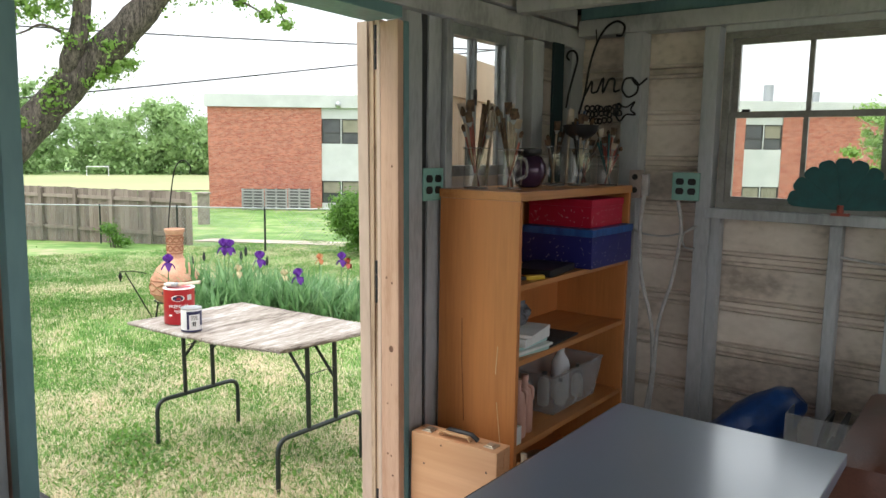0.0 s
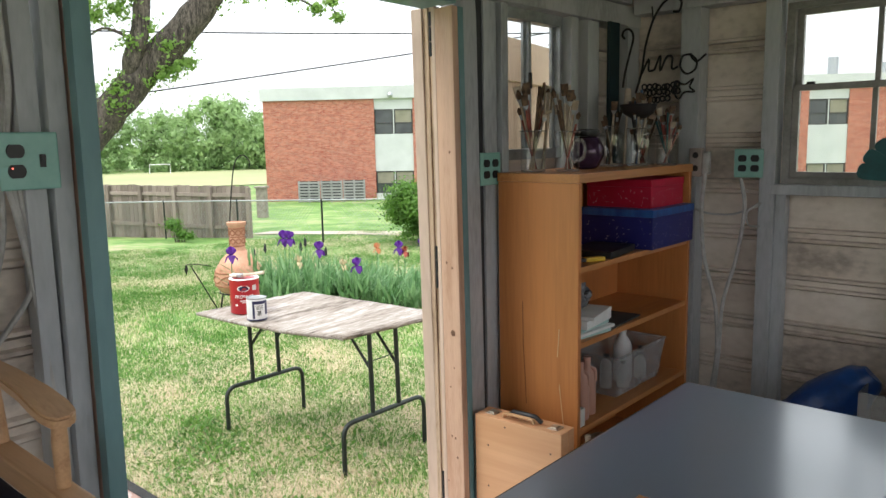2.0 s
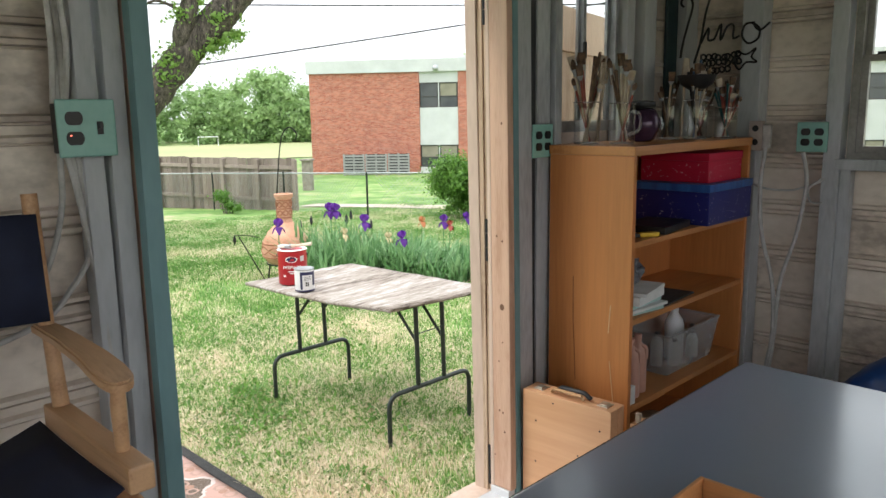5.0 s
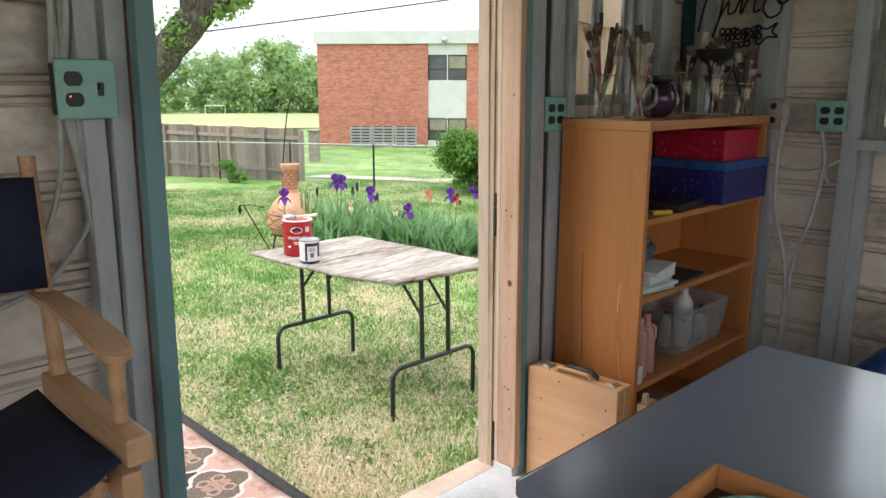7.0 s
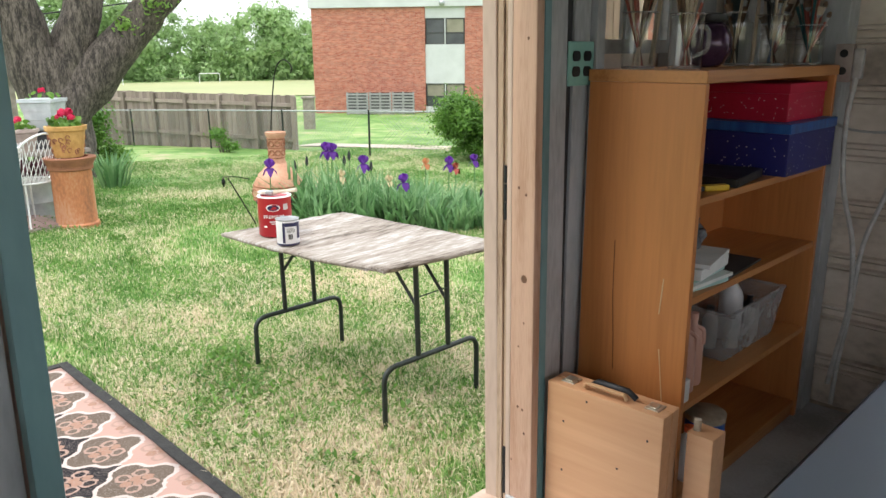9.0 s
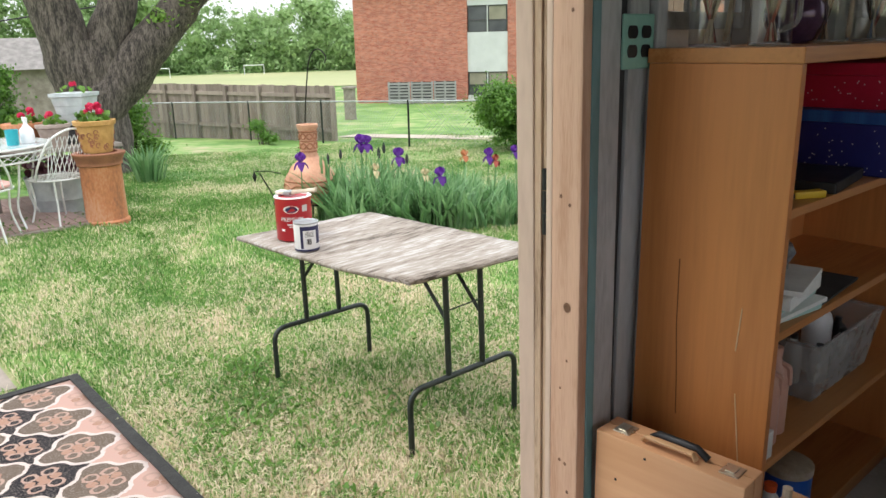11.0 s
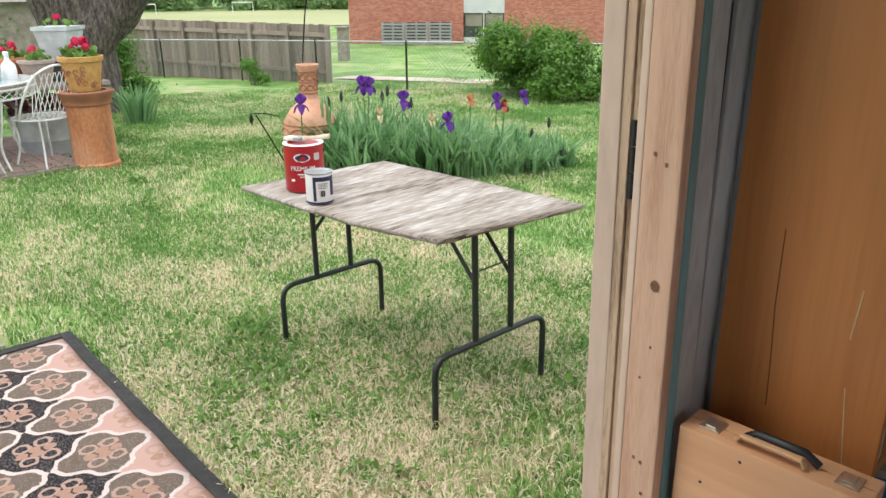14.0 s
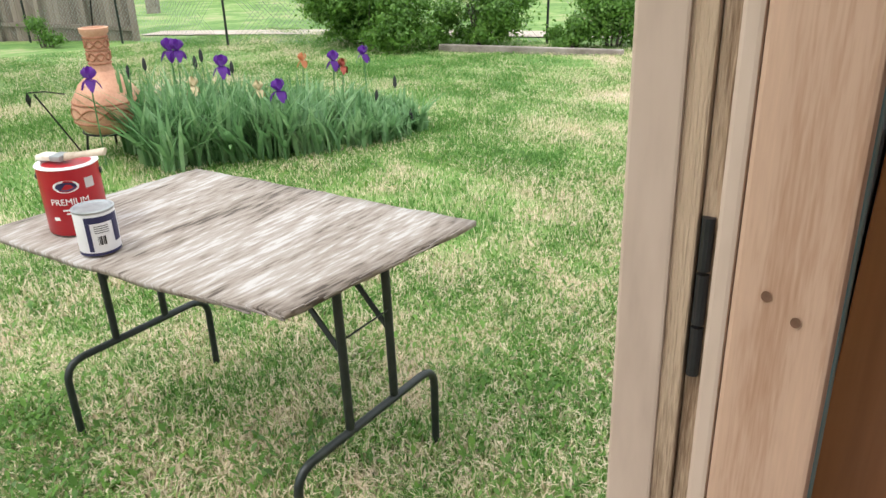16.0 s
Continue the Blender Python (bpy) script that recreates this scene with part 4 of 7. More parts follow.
# ---- director's chair ----
def directors_chair():
    c = thing("directors_chair", pose(-1.39, 0.29, FLOOR), "tall folding director's chair with navy canvas seat and back", "chair")
    zs, za = 0.78, 0.95
    for y in (0.255, -0.255):
        part("seat_rail", bx(-0.205, 0.205, y - 0.024, y + 0.020, zs - 0.030, zs + 0.018, bevel=0.006), CHAIRWOOD, c)
        bm = bm_new()
        top = [(-0.235, 0.957), (-0.10, 0.957), (0.03, 0.950), (0.095, 0.940), (0.130, 0.933), (0.148, 0.929), (0.157, 0.927)]
        wd = [0.021, 0.023, 0.027, 0.030, 0.028, 0.021, 0.011]
        rows = [[bm.verts.new((x, y + s * w, z + dz)) for s, dz in ((-1, 0), (1, 0), (1, -0.020), (-1, -0.020))] for (x, z), w in zip(top, wd)]
        for r0, r1 in zip(rows, rows[1:]):
            for i in range(4):
                bm.faces.new((r0[i], r0[(i + 1) % 4], r1[(i + 1) % 4], r1[i]))
        bm.faces.new(rows[0][::-1])
        bm.faces.new(rows[-1])
        bmesh.ops.bevel(bm, geom=list(bm.edges), offset=0.004, segments=2, affect="EDGES")
        part("armrest", bm, CHAIRWOOD, c, smooth=True)
        part("arm_post", tube(bm_new(), [(0.125, y, zs + 0.0185), (0.125, y, zs + 0.10), (0.128, y, 0.910)], [0.012, 0.0135, 0.012], 14), CHAIRWOOD, c, smooth=True)
        part("back_post", tube(bm_new(), [(-0.17, y, zs + 0.0185), (-0.19, y, 0.934)], [0.016, 0.014], 12), CHAIRWOOD, c, smooth=True)
        part("back_upright", tube(bm_new(), [(-0.205, y, 0.958), (-0.222, y, 1.215)], [0.015, 0.015], 10), CHAIRWOOD, c, smooth=True)
        part("foot_rail", bx(-0.22, 0.22, y - 0.02, y + 0.02, 0, 0.035, bevel=0.004), CHAIRWOOD, c)
        part("pivot_block", bx(0.12, 0.19, y - 0.03, y + 0.005, zs - 0.10, zs - 0.0455, bevel=0.006), CHAIRWOOD, c)
    for x in (0.14, -0.14):
        for s in (1, -1):
            part("leg", tube(bm_new(), [(x + 0.012 * s, 0.235 * s, 0.03), (x + 0.012 * s, -0.215 * s, zs - 0.07)], 0.017, 8), CHAIRWOOD, c)
    bm = bm_new()
    n_ = 12
    rows = []
    for i in range(n_ + 1):
        u = i / n_ * 2 - 1
        rows.append([bm.verts.new((x, 0.222 * u, zs - 0.012 - 0.055 * (1 - u * u) + 0.004 * math.sin(9 * x + 5 * u))) for x in (-0.2, -0.1, 0.0, 0.1, 0.2)])
    for r0, r1 in zip(rows, rows[1:]):
        for j in range(4):
            bm.faces.new((r0[j], r0[j + 1], r1[j + 1], r1[j]))
    seat = part("seat", bm, NAVY, c, "sagging navy canvas seat", smooth=True)
    seat.modifiers.new("cloth", "SOLIDIFY").thickness = 0.006
    bm = bm_new()
    rows = []
    for i in range(n_ + 1):
        u = i / n_ * 2 - 1
        rows.append([bm.verts.new((-0.218 - (z - 1.0) * 0.07 - 0.03 * (1 - u * u), 0.264 * u, z)) for z in (0.965, 1.04, 1.10, 1.175)])
    for r0, r1 in zip(rows, rows[1:]):
        for j in range(3):
            bm.faces.new((r0[j], r0[j + 1], r1[j + 1], r1[j]))
    back = part("backrest", bm, NAVY, c, "navy canvas back sling", smooth=True)
    back.modifiers.new("cloth", "SOLIDIFY").thickness = 0.03


directors_chair()


# ---- outlets and cables ----
def outlet(name, m, gangs, label, switch=False):
    """A mint plate on a dark box, facing local -y; one or two gangs."""
    o = thing(name, m, label, "outlet")
    w = 0.058 if gangs == 2 else 0.036
    h = 0.058
    part("plate", bx(-w, w, -0.006, 0, -h, h, bevel=0.004), PLATE, o)
    part("box", bx(-w + 0.006, w - 0.006, 0.0005, 0.045, -h + 0.008, h - 0.008, bevel=0.002), BLACK, o)
    cols = [-0.025, 0.025] if gangs == 2 else [0.0]
    for i, x in enumerate(cols):
        if switch and i == 1:
            part("switch_slot", bx(x - 0.006, x + 0.006, -0.0075, -0.0062, -0.013, 0.013), BLACK, o)
            part("toggle", bx(x - 0.004, x + 0.004, -0.016, -0.0077, 0.0, 0.010, bevel=0.001), BLACK, o)
            continue
        for z in (-0.02, 0.02):
            bm = bm_new()
            n_ = 20
            ring = [(0.0175 * math.cos(2 * math.pi * k / n_), max(-0.0135, min(0.0135, 0.0175 * math.sin(2 * math.pi * k / n_)))) for k in range(n_)]
            lo = [bm.verts.new((x + a, -0.0062, z + b_)) for a, b_ in ring]
            hi = [bm.verts.new((x + a * 0.96, -0.009, z + b_ * 0.96)) for a, b_ in ring]
            for k in range(n_):
                bm.faces.new((lo[k], lo[(k + 1) % n_], hi[(k + 1) % n_], hi[k]))
            bm.faces.new(hi)
            part("socket", bm, BLACK, o)
    return o


sw = outlet("light_switch", pose(-1.632, 0.672, 1.637, 0, 0, 90), 2, "mint-green plate with two black sockets and a switch", True)
LED = bpy.data.materials.new("red_neon")
LED.use_nodes = True
LED.node_tree.nodes["Principled BSDF"].inputs["Emission Color"].default_value = (1, 0.06, 0.02, 1)
LED.node_tree.nodes["Principled BSDF"].inputs["Emission Strength"].default_value = 3.0
part("indicator_light", lathe(bm_new(), [(0.0016, 0), (0.0016, 0.0012)], 10), LED, sw, "tiny red indicator").matrix_basis = pose(-0.034, -0.0092, -0.014, 90, 0, 0)
outlet("outlet", pose(-1.6485, 2.213, 1.555, 0, 0, 90), 2, "mint-green plate with four black sockets by the bookcase")
outlet("outlet", pose(-1.084, 3.205, 1.541, 0, 0, 0), 2, "mint-green four-socket outlet on the window wall")
ob_ = thing("junction_box", pose(-1.285, 3.195, 1.545), "small beige metal outlet box with two round sockets", "outlet")
part("box", bx(-0.035, 0.02, -0.03, 0.0, -0.06, 0.06, bevel=0.004), BEIGE, ob_)
part("plug_adapter", bx(0.0205, 0.05, -0.028, 0.0, -0.05, 0.045, bevel=0.006), CABLE, ob_)
for z in (-0.025, 0.03):
    part("socket", lathe(bm_new(), [(0.013, 0), (0.012, 0.002)], 16), BLACK, ob_).matrix_basis = pose(-0.008, -0.0302, z, 90, 0, 0)


def cable(name, pts, r, mat, label):
    o = Vector(pts[0])
    t = thing(name, Matrix.Translation(o), label, "cable")
    part("cord", tube(bm_new(), [p - o for p in smooth_line(pts, 7)], r, 7), mat, t, smooth=True)


CB = "grey-white electric cable stapled along the wall"
cable("cable", [(-1.25, 3.17, 1.50), (-1.262, 3.17, 1.35), (-1.25, 3.18, 1.15), (-1.20, 3.19, 0.95), (-1.185, 3.19, 0.75), (-1.20, 3.19, 0.60), (-1.21, 3.15, 0.45)], 0.0085, CABLE, CB)
cable("cable", [(-1.11, 3.19, 1.48), (-1.09, 3.19, 1.36), (-1.12, 3.2, 1.15), (-1.17, 3.2, 0.95), (-1.185, 3.21, 0.72), (-1.20, 3.2, 0.5), (-1.19, 3.15, 0.38)], 0.008, CABLE, CB)
cable("cable", [(-1.34, 3.19, 1.37), (-1.26, 3.185, 1.335), (-1.15, 3.19, 1.33), (-1.06, 3.2, 1.36), (-1.03, 3.21, 1.38)], 0.004, CABLE, CB)
cable("cable", [(-1.04, 3.2, 1.38), (-1.08, 3.19, 1.34), (-1.07, 3.19, 1.29), (-1.03, 3.2, 1.285)], 0.004, CABLE, CB)
cable("cable", [(-0.49, 3.215, 1.30), (-0.35, 3.22, 1.285), (-0.2, 3.22, 1.28)], 0.005, CABLE, CB)
for k, (a, b_) in enumerate(((0.645, 0.66), (0.655, 0.668), (0.635, 0.652), (0.66, 0.672))):
    cable("cable", [(-1.69 + 0.012 * k, a, 2.13), (-1.69 + 0.012 * k, b_ - 0.02, 1.95), (-1.695 + 0.01 * k, a, 1.80), (-1.70, a, 1.69)], 0.0065, CABLE, "old cables hanging above the switch")
for pts in (
    [(-1.69, 0.645, 1.60), (-1.685, 0.66, 1.50), (-1.675, 0.675, 1.35), (-1.67, 0.69, 1.15), (-1.67, 0.705, 0.95), (-1.67, 0.70, 0.6), (-1.67, 0.7, 0.34)],
    [(-1.69, 0.635, 1.60), (-1.695, 0.63, 1.48), (-1.70, 0.60, 1.37), (-1.70, 0.56, 1.31), (-1.70, 0.48, 1.27)],
    [(-1.69, 0.655, 1.60), (-1.685, 0.668, 1.47), (-1.68, 0.675, 1.38), (-1.69, 0.63, 1.30), (-1.695, 0.57, 1.24), (-1.70, 0.45, 1.20)],
    [(-1.685, 0.665, 1.60), (-1.68, 0.68, 1.45), (-1.675, 0.692, 1.25), (-1.672, 0.70, 1.05)],
):
    cable("cable", pts, 0.0065, CABLE, "old cables looping down from the switch")

# ---- folding table outside ----
def folding_table():
    t = thing("folding_table", pose(-3.27, 2.69, gz(-3.27, 2.69)), "weathered plywood sheet on dark green folding steel legs", "table")
    bm = bm_new()
    # warped, frayed sheet: corners drop and rise a little
    cs = {(0, 0): (-0.60, -0.39, 0.722), (1, 0): (0.535, -0.262, 0.730), (1, 1): (0.585, 0.46, 0.722), (0, 1): (-0.50, 0.31, 0.742)}
    n_ = 14
    rng = random.Random(4)

    def at(u, v):
        a, b_, c, d = (Vector(cs[k]) for k in ((0, 0), (1, 0), (1, 1), (0, 1)))
        p = a * (1 - u) * (1 - v) + b_ * u * (1 - v) + c * u * v + d * (1 - u) * v
        return p - Vector((0, 0, 0.018 * math.sin(math.pi * u) * (1 - v)))
    edge = {}
    for i in range(n_ + 1):
        for j in range(n_ + 1):
            p = at(i / n_, j / n_)
            if i in (0, n_) or j in (0, n_):
                p += Vector((rng.uniform(-0.004, 0.004), rng.uniform(-0.004, 0.004), rng.uniform(-0.002, 0.002)))
            edge[i, j] = bm.verts.new(p)
    for i in range(n_):
        for j in range(n_):
            bm.faces.new((edge[i, j], edge[i + 1, j], edge[i + 1, j + 1], edge[i, j + 1]))
    top = part("tabletop", bm, PLY, t, "peeling grey plywood top with frayed edges", smooth=True)
    mod = top.modifiers.new("ply", "SOLIDIFY")
    mod.thickness, mod.offset = 0.016, -1
    bm = bm_new()
    for k in range(16):
        u = rng.uniform(0.72, 0.99)
        p, q = at(u, 0), at(min(1, u + rng.uniform(0.03, 0.09)), 0)
        dz = rng.uniform(-0.012, -0.002)
        tube(bm, [p + Vector((0, -0.003, dz)), q + Vector((0, -0.008 * rng.random(), dz - 0.006))], 0.0022, 4)
    for k in range(14):
        v = rng.uniform(0.0, 0.9)
        p, q = at(1, v), at(1, min(1, v + rng.uniform(0.05, 0.14)))
        dz = rng.uniform(-0.014, 0.002)
        tube(bm, [p + Vector((0.003, 0, dz)), q + Vector((0.007 * rng.random(), 0, dz + 0.003))], 0.0022, 4)
    part("splintered_edge", bm, POSTS, t, "splintered ply edge")
    for x in (-0.455, 0.52):
        y0, y1 = (-0.32, 0.23) if x < 0 else (-0.275, 0.315)
        yc = (y0 + y1) / 2
        xt = x - 0.01
        bend = rounded([(x, y0, -0.01), (x, y0, 0.275), (x, y1, 0.275), (x, y1, -0.01)], 0.07)
        leg = part("leg_frame", tube(bm_new(), bend, 0.0125, 10), LEGS, t, smooth=True)
        for y in (yc - 0.09, yc + 0.10):
            part("upright", tube(bm_new(), [(x, y, 0.285), (xt, y, 0.705)], 0.0125, 10), LEGS, leg, smooth=True)
        part("cross_wire", tube(bm_new(), [(x, yc - 0.09, 0.56), (x, yc + 0.10, 0.565)], 0.003, 6), LEGS, leg)
        s = -1 if x > 0 else 1
        for y in (yc - 0.085, yc + 0.095):
            part("brace", tube(bm_new(), [(x, y, 0.50), (x + 0.20 * s, y, 0.705)], 0.008, 6, flat=0.5), LEGS, t)


folding_table()
TT = gz(-3.27, 2.69) + 0.722


def bend_round(ob, r, turn):
    """Wraps flat lettering (x along, y up) round an upright can."""
    for v in ob.data.vertices:
        a = v.co.x / r + turn
        v.co = Vector(((r + v.co.z) * math.sin(a), -(r + v.co.z) * math.cos(a), v.co.y))


def patch(bm, r, a0, a1, z0, z1, n_=12):
    lo = [bm.verts.new((r * math.sin(a0 + (a1 - a0) * i / n_), -r * math.cos(a0 + (a1 - a0) * i / n_), z0)) for i in range(n_ + 1)]
    hi = [bm.verts.new((v.co.x, v.co.y, z1)) for v in lo]
    for i in range(n_):
        bm.faces.new((lo[i], lo[i + 1], hi[i + 1], hi[i]))
    return bm


def paint_cans():
    # facing: the labels look towards the shed
    c = thing("paint_can", pose(-3.66, 2.49, TT, 0, 0, 52), "open red gallon paint can with a brush across its rim", "paint can")
    h, r = 0.20, 0.083
    part("can_body", lathe(bm_new(), [(r - 0.003, 0), (r, 0.004), (r, h - 0.0055)], 40), REDCAN, c, smooth=True)
    part("can_rim", lathe(bm_new(), [(r + 0.001, h - 0.005), (r + 0.003, h - 0.003), (r, h), (r - 0.014, h), (r - 0.016, h - 0.008), (r - 0.0162, h - 0.02)], 40, closed=False), WHITECAN, c, smooth=True)
    part("paint", lathe(bm_new(), [(0.001, h - 0.022), (r - 0.0165, h - 0.021)], 40), WHITECAN, c, "pale paint inside")
    bm = bm_new()
    for zc, aw, ah in ((0.148, 0.42, 0.018),):
        ring = []
        for i in range(24):
            a = aw * math.cos(2 * math.pi * i / 24)
            ring.append(bm.verts.new(((r + 0.0009) * math.sin(a), -(r + 0.0009) * math.cos(a), zc + ah * math.sin(2 * math.pi * i / 24))))
        bm.faces.new(ring)
    part("oval_badge", bm, PAPER, c, "white oval badge")
    bm = bm_new()
    ring = []
    for i in range(24):
        a = 0.34 * math.cos(2 * math.pi * i / 24)
        ring.append(bm.verts.new(((r + 0.0016) * math.sin(a), -(r + 0.0016) * math.cos(a), 0.148 + 0.0125 * math.sin(2 * math.pi * i / 24))))
    bm.faces.new(ring)
    part("badge_centre", bm, NAVYINK, c, "dark oval in the badge")
    tx = text_mesh("PREMIUM", 0.026, PAPER, "lettering", c, Matrix())
    bend_round(tx, r + 0.001, 0.02)
    for v in tx.data.vertices:
        v.co.z += 0.102
    bm = bm_new()
    patch(bm, r + 0.0009, -0.25, 0.45, 0.076, 0.081)
    patch(bm, r + 0.0009, -0.15, 0.40, 0.066, 0.070)
    patch(bm, r + 0.0009, -0.62, -0.42, 0.048, 0.058, 5)
    part("label_lines", bm, PAPER, c)
    bm = patch(bm_new(), r + 0.0009, 0.62, 0.95, 0.135, 0.165, 6)
    part("label_square", bm, surface("silver_print", [(0.45, 0.42, 0.42), (0.55, 0.52, 0.52)], 0.4), c)
    for s in (-1, 1):
        part("bail_ear", lathe(bm_new(), [(0.010, 0), (0.009, 0.004), (0.004, 0.006)], 12), BLACK, c).matrix_basis = Matrix.Rotation(radians(90 * s), 4, "Z") @ pose(0, -r, 0.165, 90, 0, 0)
    b = thing("paint_brush", pose(-3.66, 2.49, TT + h + 0.0005, 0, 0, 20), "pale-handled paint brush lying across the can", "brush")
    part("handle", tube(bm_new(), [(0.0, 0.0, 0.012), (0.05, 0.006, 0.02), (0.13, 0.012, 0.032)], [0.014, 0.010, 0.013], 10, flat=0.5), HANDLE_W, b, smooth=True)
    part("ferrule", bx(-0.035, 0.0, -0.024, 0.024, 0.002, 0.019, bevel=0.003), STEEL, b)
    part("bristles", bx(-0.085, -0.0355, -0.023, 0.023, 0.0025, 0.017, bevel=0.004), surface("paint_caked_bristle", [(0.6, 0.55, 0.45), (0.75, 0.72, 0.64)], 0.8, scale=60), b)

    q = thing("quart_can", pose(-3.46, 2.43, TT - 0.004, 0, 0, 50), "small white quart can with dark blue printed label", "paint can")
    r, h = 0.054, 0.124
    part("can_body", lathe(bm_new(), [(r - 0.002, 0), (r, 0.003), (r, h - 0.006)], 36), WHITECAN, q, smooth=True)
    part("can_rim", lathe(bm_new(), [(r + 0.001, h - 0.006), (r + 0.002, h), (r - 0.003, h + 0.001), (r - 0.006, h - 0.004)], 36), STEEL, q, smooth=True)
    bm = bm_new()
    patch(bm, r + 0.0008, -0.35, 1.5, 0.092, 0.110)
    patch(bm, r + 0.0008, -0.35, -0.12, 0.012, 0.0918, 4)
    patch(bm, r + 0.0008, 1.0, 1.5, 0.03, 0.0918, 6)
    patch(bm, r + 0.0008, -1.5, 1.5, 0.0, 0.008)
    part("label_print", bm, NAVYINK, q, "dark blue label panels")
    bm = bm_new()
    for i in range(7):
        patch(bm, r + 0.0008, 0.15 + 0.06 * i, 0.17 + 0.06 * i + 0.02 * (i % 3), 0.03, 0.055, 2)
    for i in range(4):
        patch(bm, r + 0.0008, 0.05, 0.75, 0.064 + 0.006 * i, 0.066 + 0.006 * i, 6)
    part("barcode", bm, BLACK, q, "unreadable bars and small print")


paint_cans()

# ---- rug and paving ----
rug = thing("rug", pose(-3.36, 0.86, gz(-3.3, 0.9) + 0.02), "outdoor rug printed with black, brown and pink quatrefoils", "rug")


def rug_parts():
    bm = bm_new()
    W, D = 1.02, 0.745
    n_ = 30
    g = [[bm.verts.new((-W + 2 * W * i / n_, -D + 2 * D * j / n_, 0.004 + 0.004 * math.sin(i * 0.9) * math.sin(j * 0.7))) for j in range(n_ + 1)] for i in range(n_ + 1)]
    for i in range(n_):
        for j in range(n_):
            bm.faces.new((g[i][j], g[i + 1][j], g[i + 1][j + 1], g[i][j + 1]))
    ob = part("woven_field", bm, RUG, rug, smooth=True)
    ob.modifiers.new("pile", "SOLIDIFY").thickness = 0.008
    for a in ((-W - 0.05, W + 0.05, D, D + 0.05), (-W - 0.05, W + 0.05, -D - 0.05, -D), (-W - 0.05, -W, -D + 0.0005, D - 0.0005), (W, W + 0.05, -D + 0.0005, D - 0.0005)):
        part("binding", bx(*a, -0.008, 0.011, bevel=0.004), RUGEDGE, rug, "frayed black binding")


rug_parts()

# ---- clay pots, chiminea ----
CH = (-6.88, 4.55)


def chiminea():
    x, y = CH
    c = thing("chiminea", pose(x, y, gz(x, y)), "carved buff terracotta chiminea on an iron stand", "chiminea")
    part("belly", lathe(bm_new(), [(0.14, 0.17), (0.20, 0.2), (0.25, 0.27), (0.258, 0.34), (0.238, 0.44), (0.185, 0.53), (0.122, 0.59), (0.088, 0.63)], 36), CHIM, c, smooth=True)
    part("neck", lathe(bm_new(), [(0.088, 0.631), (0.078, 0.66), (0.076, 0.80), (0.082, 0.88), (0.1, 0.905), (0.102, 0.935), (0.08, 0.938), (0.067, 0.90), (0.066, 0.7)], 32), CHIM, c, "carved tapering neck", smooth=True)
    bm = bm_new()
    for z0, z1, r0, r1, n_ in ((0.29, 0.40, 0.255, 0.250, 9), (0.70, 0.77, 0.078, 0.078, 8), (0.79, 0.86, 0.078, 0.082, 8)):
        for k in range(n_):
            for s in (1, -1):
                pts = []
                for i in range(9):
                    a = 2 * math.pi * (k + i / 8) / n_
                    r = r0 + (r1 - r0) * i / 8 + 0.003
                    pts.append((r * math.cos(a), r * math.sin(a), (z0 + z1) / 2 + s * (z1 - z0) * 0.38 * math.sin(math.pi * i / 8)))
                tube(bm, pts, 0.007, 5)
    part("carving", bm, CHIM_DK, c, "incised lattice bands", kind="stuff")
    for z, r in ((0.415, 0.247), (0.275, 0.252), (0.685, 0.079), (0.78, 0.079), (0.87, 0.084)):
        ring = [((r) * math.cos(2 * math.pi * i / 30), r * math.sin(2 * math.pi * i / 30), z) for i in range(31)]
        part("raised_band", tube(bm_new(), ring, 0.007, 6), CHIM_DK, c)
    ring = [(0.21 * math.cos(2 * math.pi * i / 30), 0.21 * math.sin(2 * math.pi * i / 30), 0.188) for i in range(31)]
    part("stand_ring", tube(bm_new(), ring, 0.008, 6), IRON, c, "rusty iron ring")
    for k in range(3):
        a = 2 * math.pi * k / 3 + 0.5
        part("stand_leg", tube(bm_new(), [(0.21 * math.cos(a), 0.21 * math.sin(a), 0.185), (0.25 * math.cos(a), 0.25 * math.sin(a), -0.01)], 0.009, 6), IRON, c)
    h = thing("plant_stand", pose(x - 0.33, y - 0.28, gz(x - 0.33, y - 0.28)), "rusty iron garden stake with arrow finial", "garden stake")
    part("rod", tube(bm_new(), smooth_line([(0.12, 0.12, -0.02), (0.02, 0.02, 0.25), (-0.06, -0.06, 0.46)], 5), 0.007, 6), IRON, h)
    part("arm", tube(bm_new(), [(-0.10, -0.08, 0.47), (0.0, 0.0, 0.475), (0.10, 0.09, 0.45)], 0.005, 6), IRON, h)
    part("finial", lathe(bm_new(), [(0.001, 0.36), (0.022, 0.42), (0.001, 0.48)], 8, centre=(-0.10, -0.09)), IRON, h)
    p = thing("shepherd_hook", pose(-8.50, 5.47, gz(-8.50, 5.47)), "thin iron shepherd's hook standing on the lawn", "garden hook")
    part("pole", tube(bm_new(), smooth_line([(0, 0, -0.1), (0.01, 0.02, 0.7), (0.06, 0.07, 1.35), (0.10, 0.11, 1.60), (0.16, 0.18, 1.68), (0.22, 0.24, 1.60), (0.21, 0.23, 1.52)], 6), 0.008, 6), IRON, p)


chiminea()


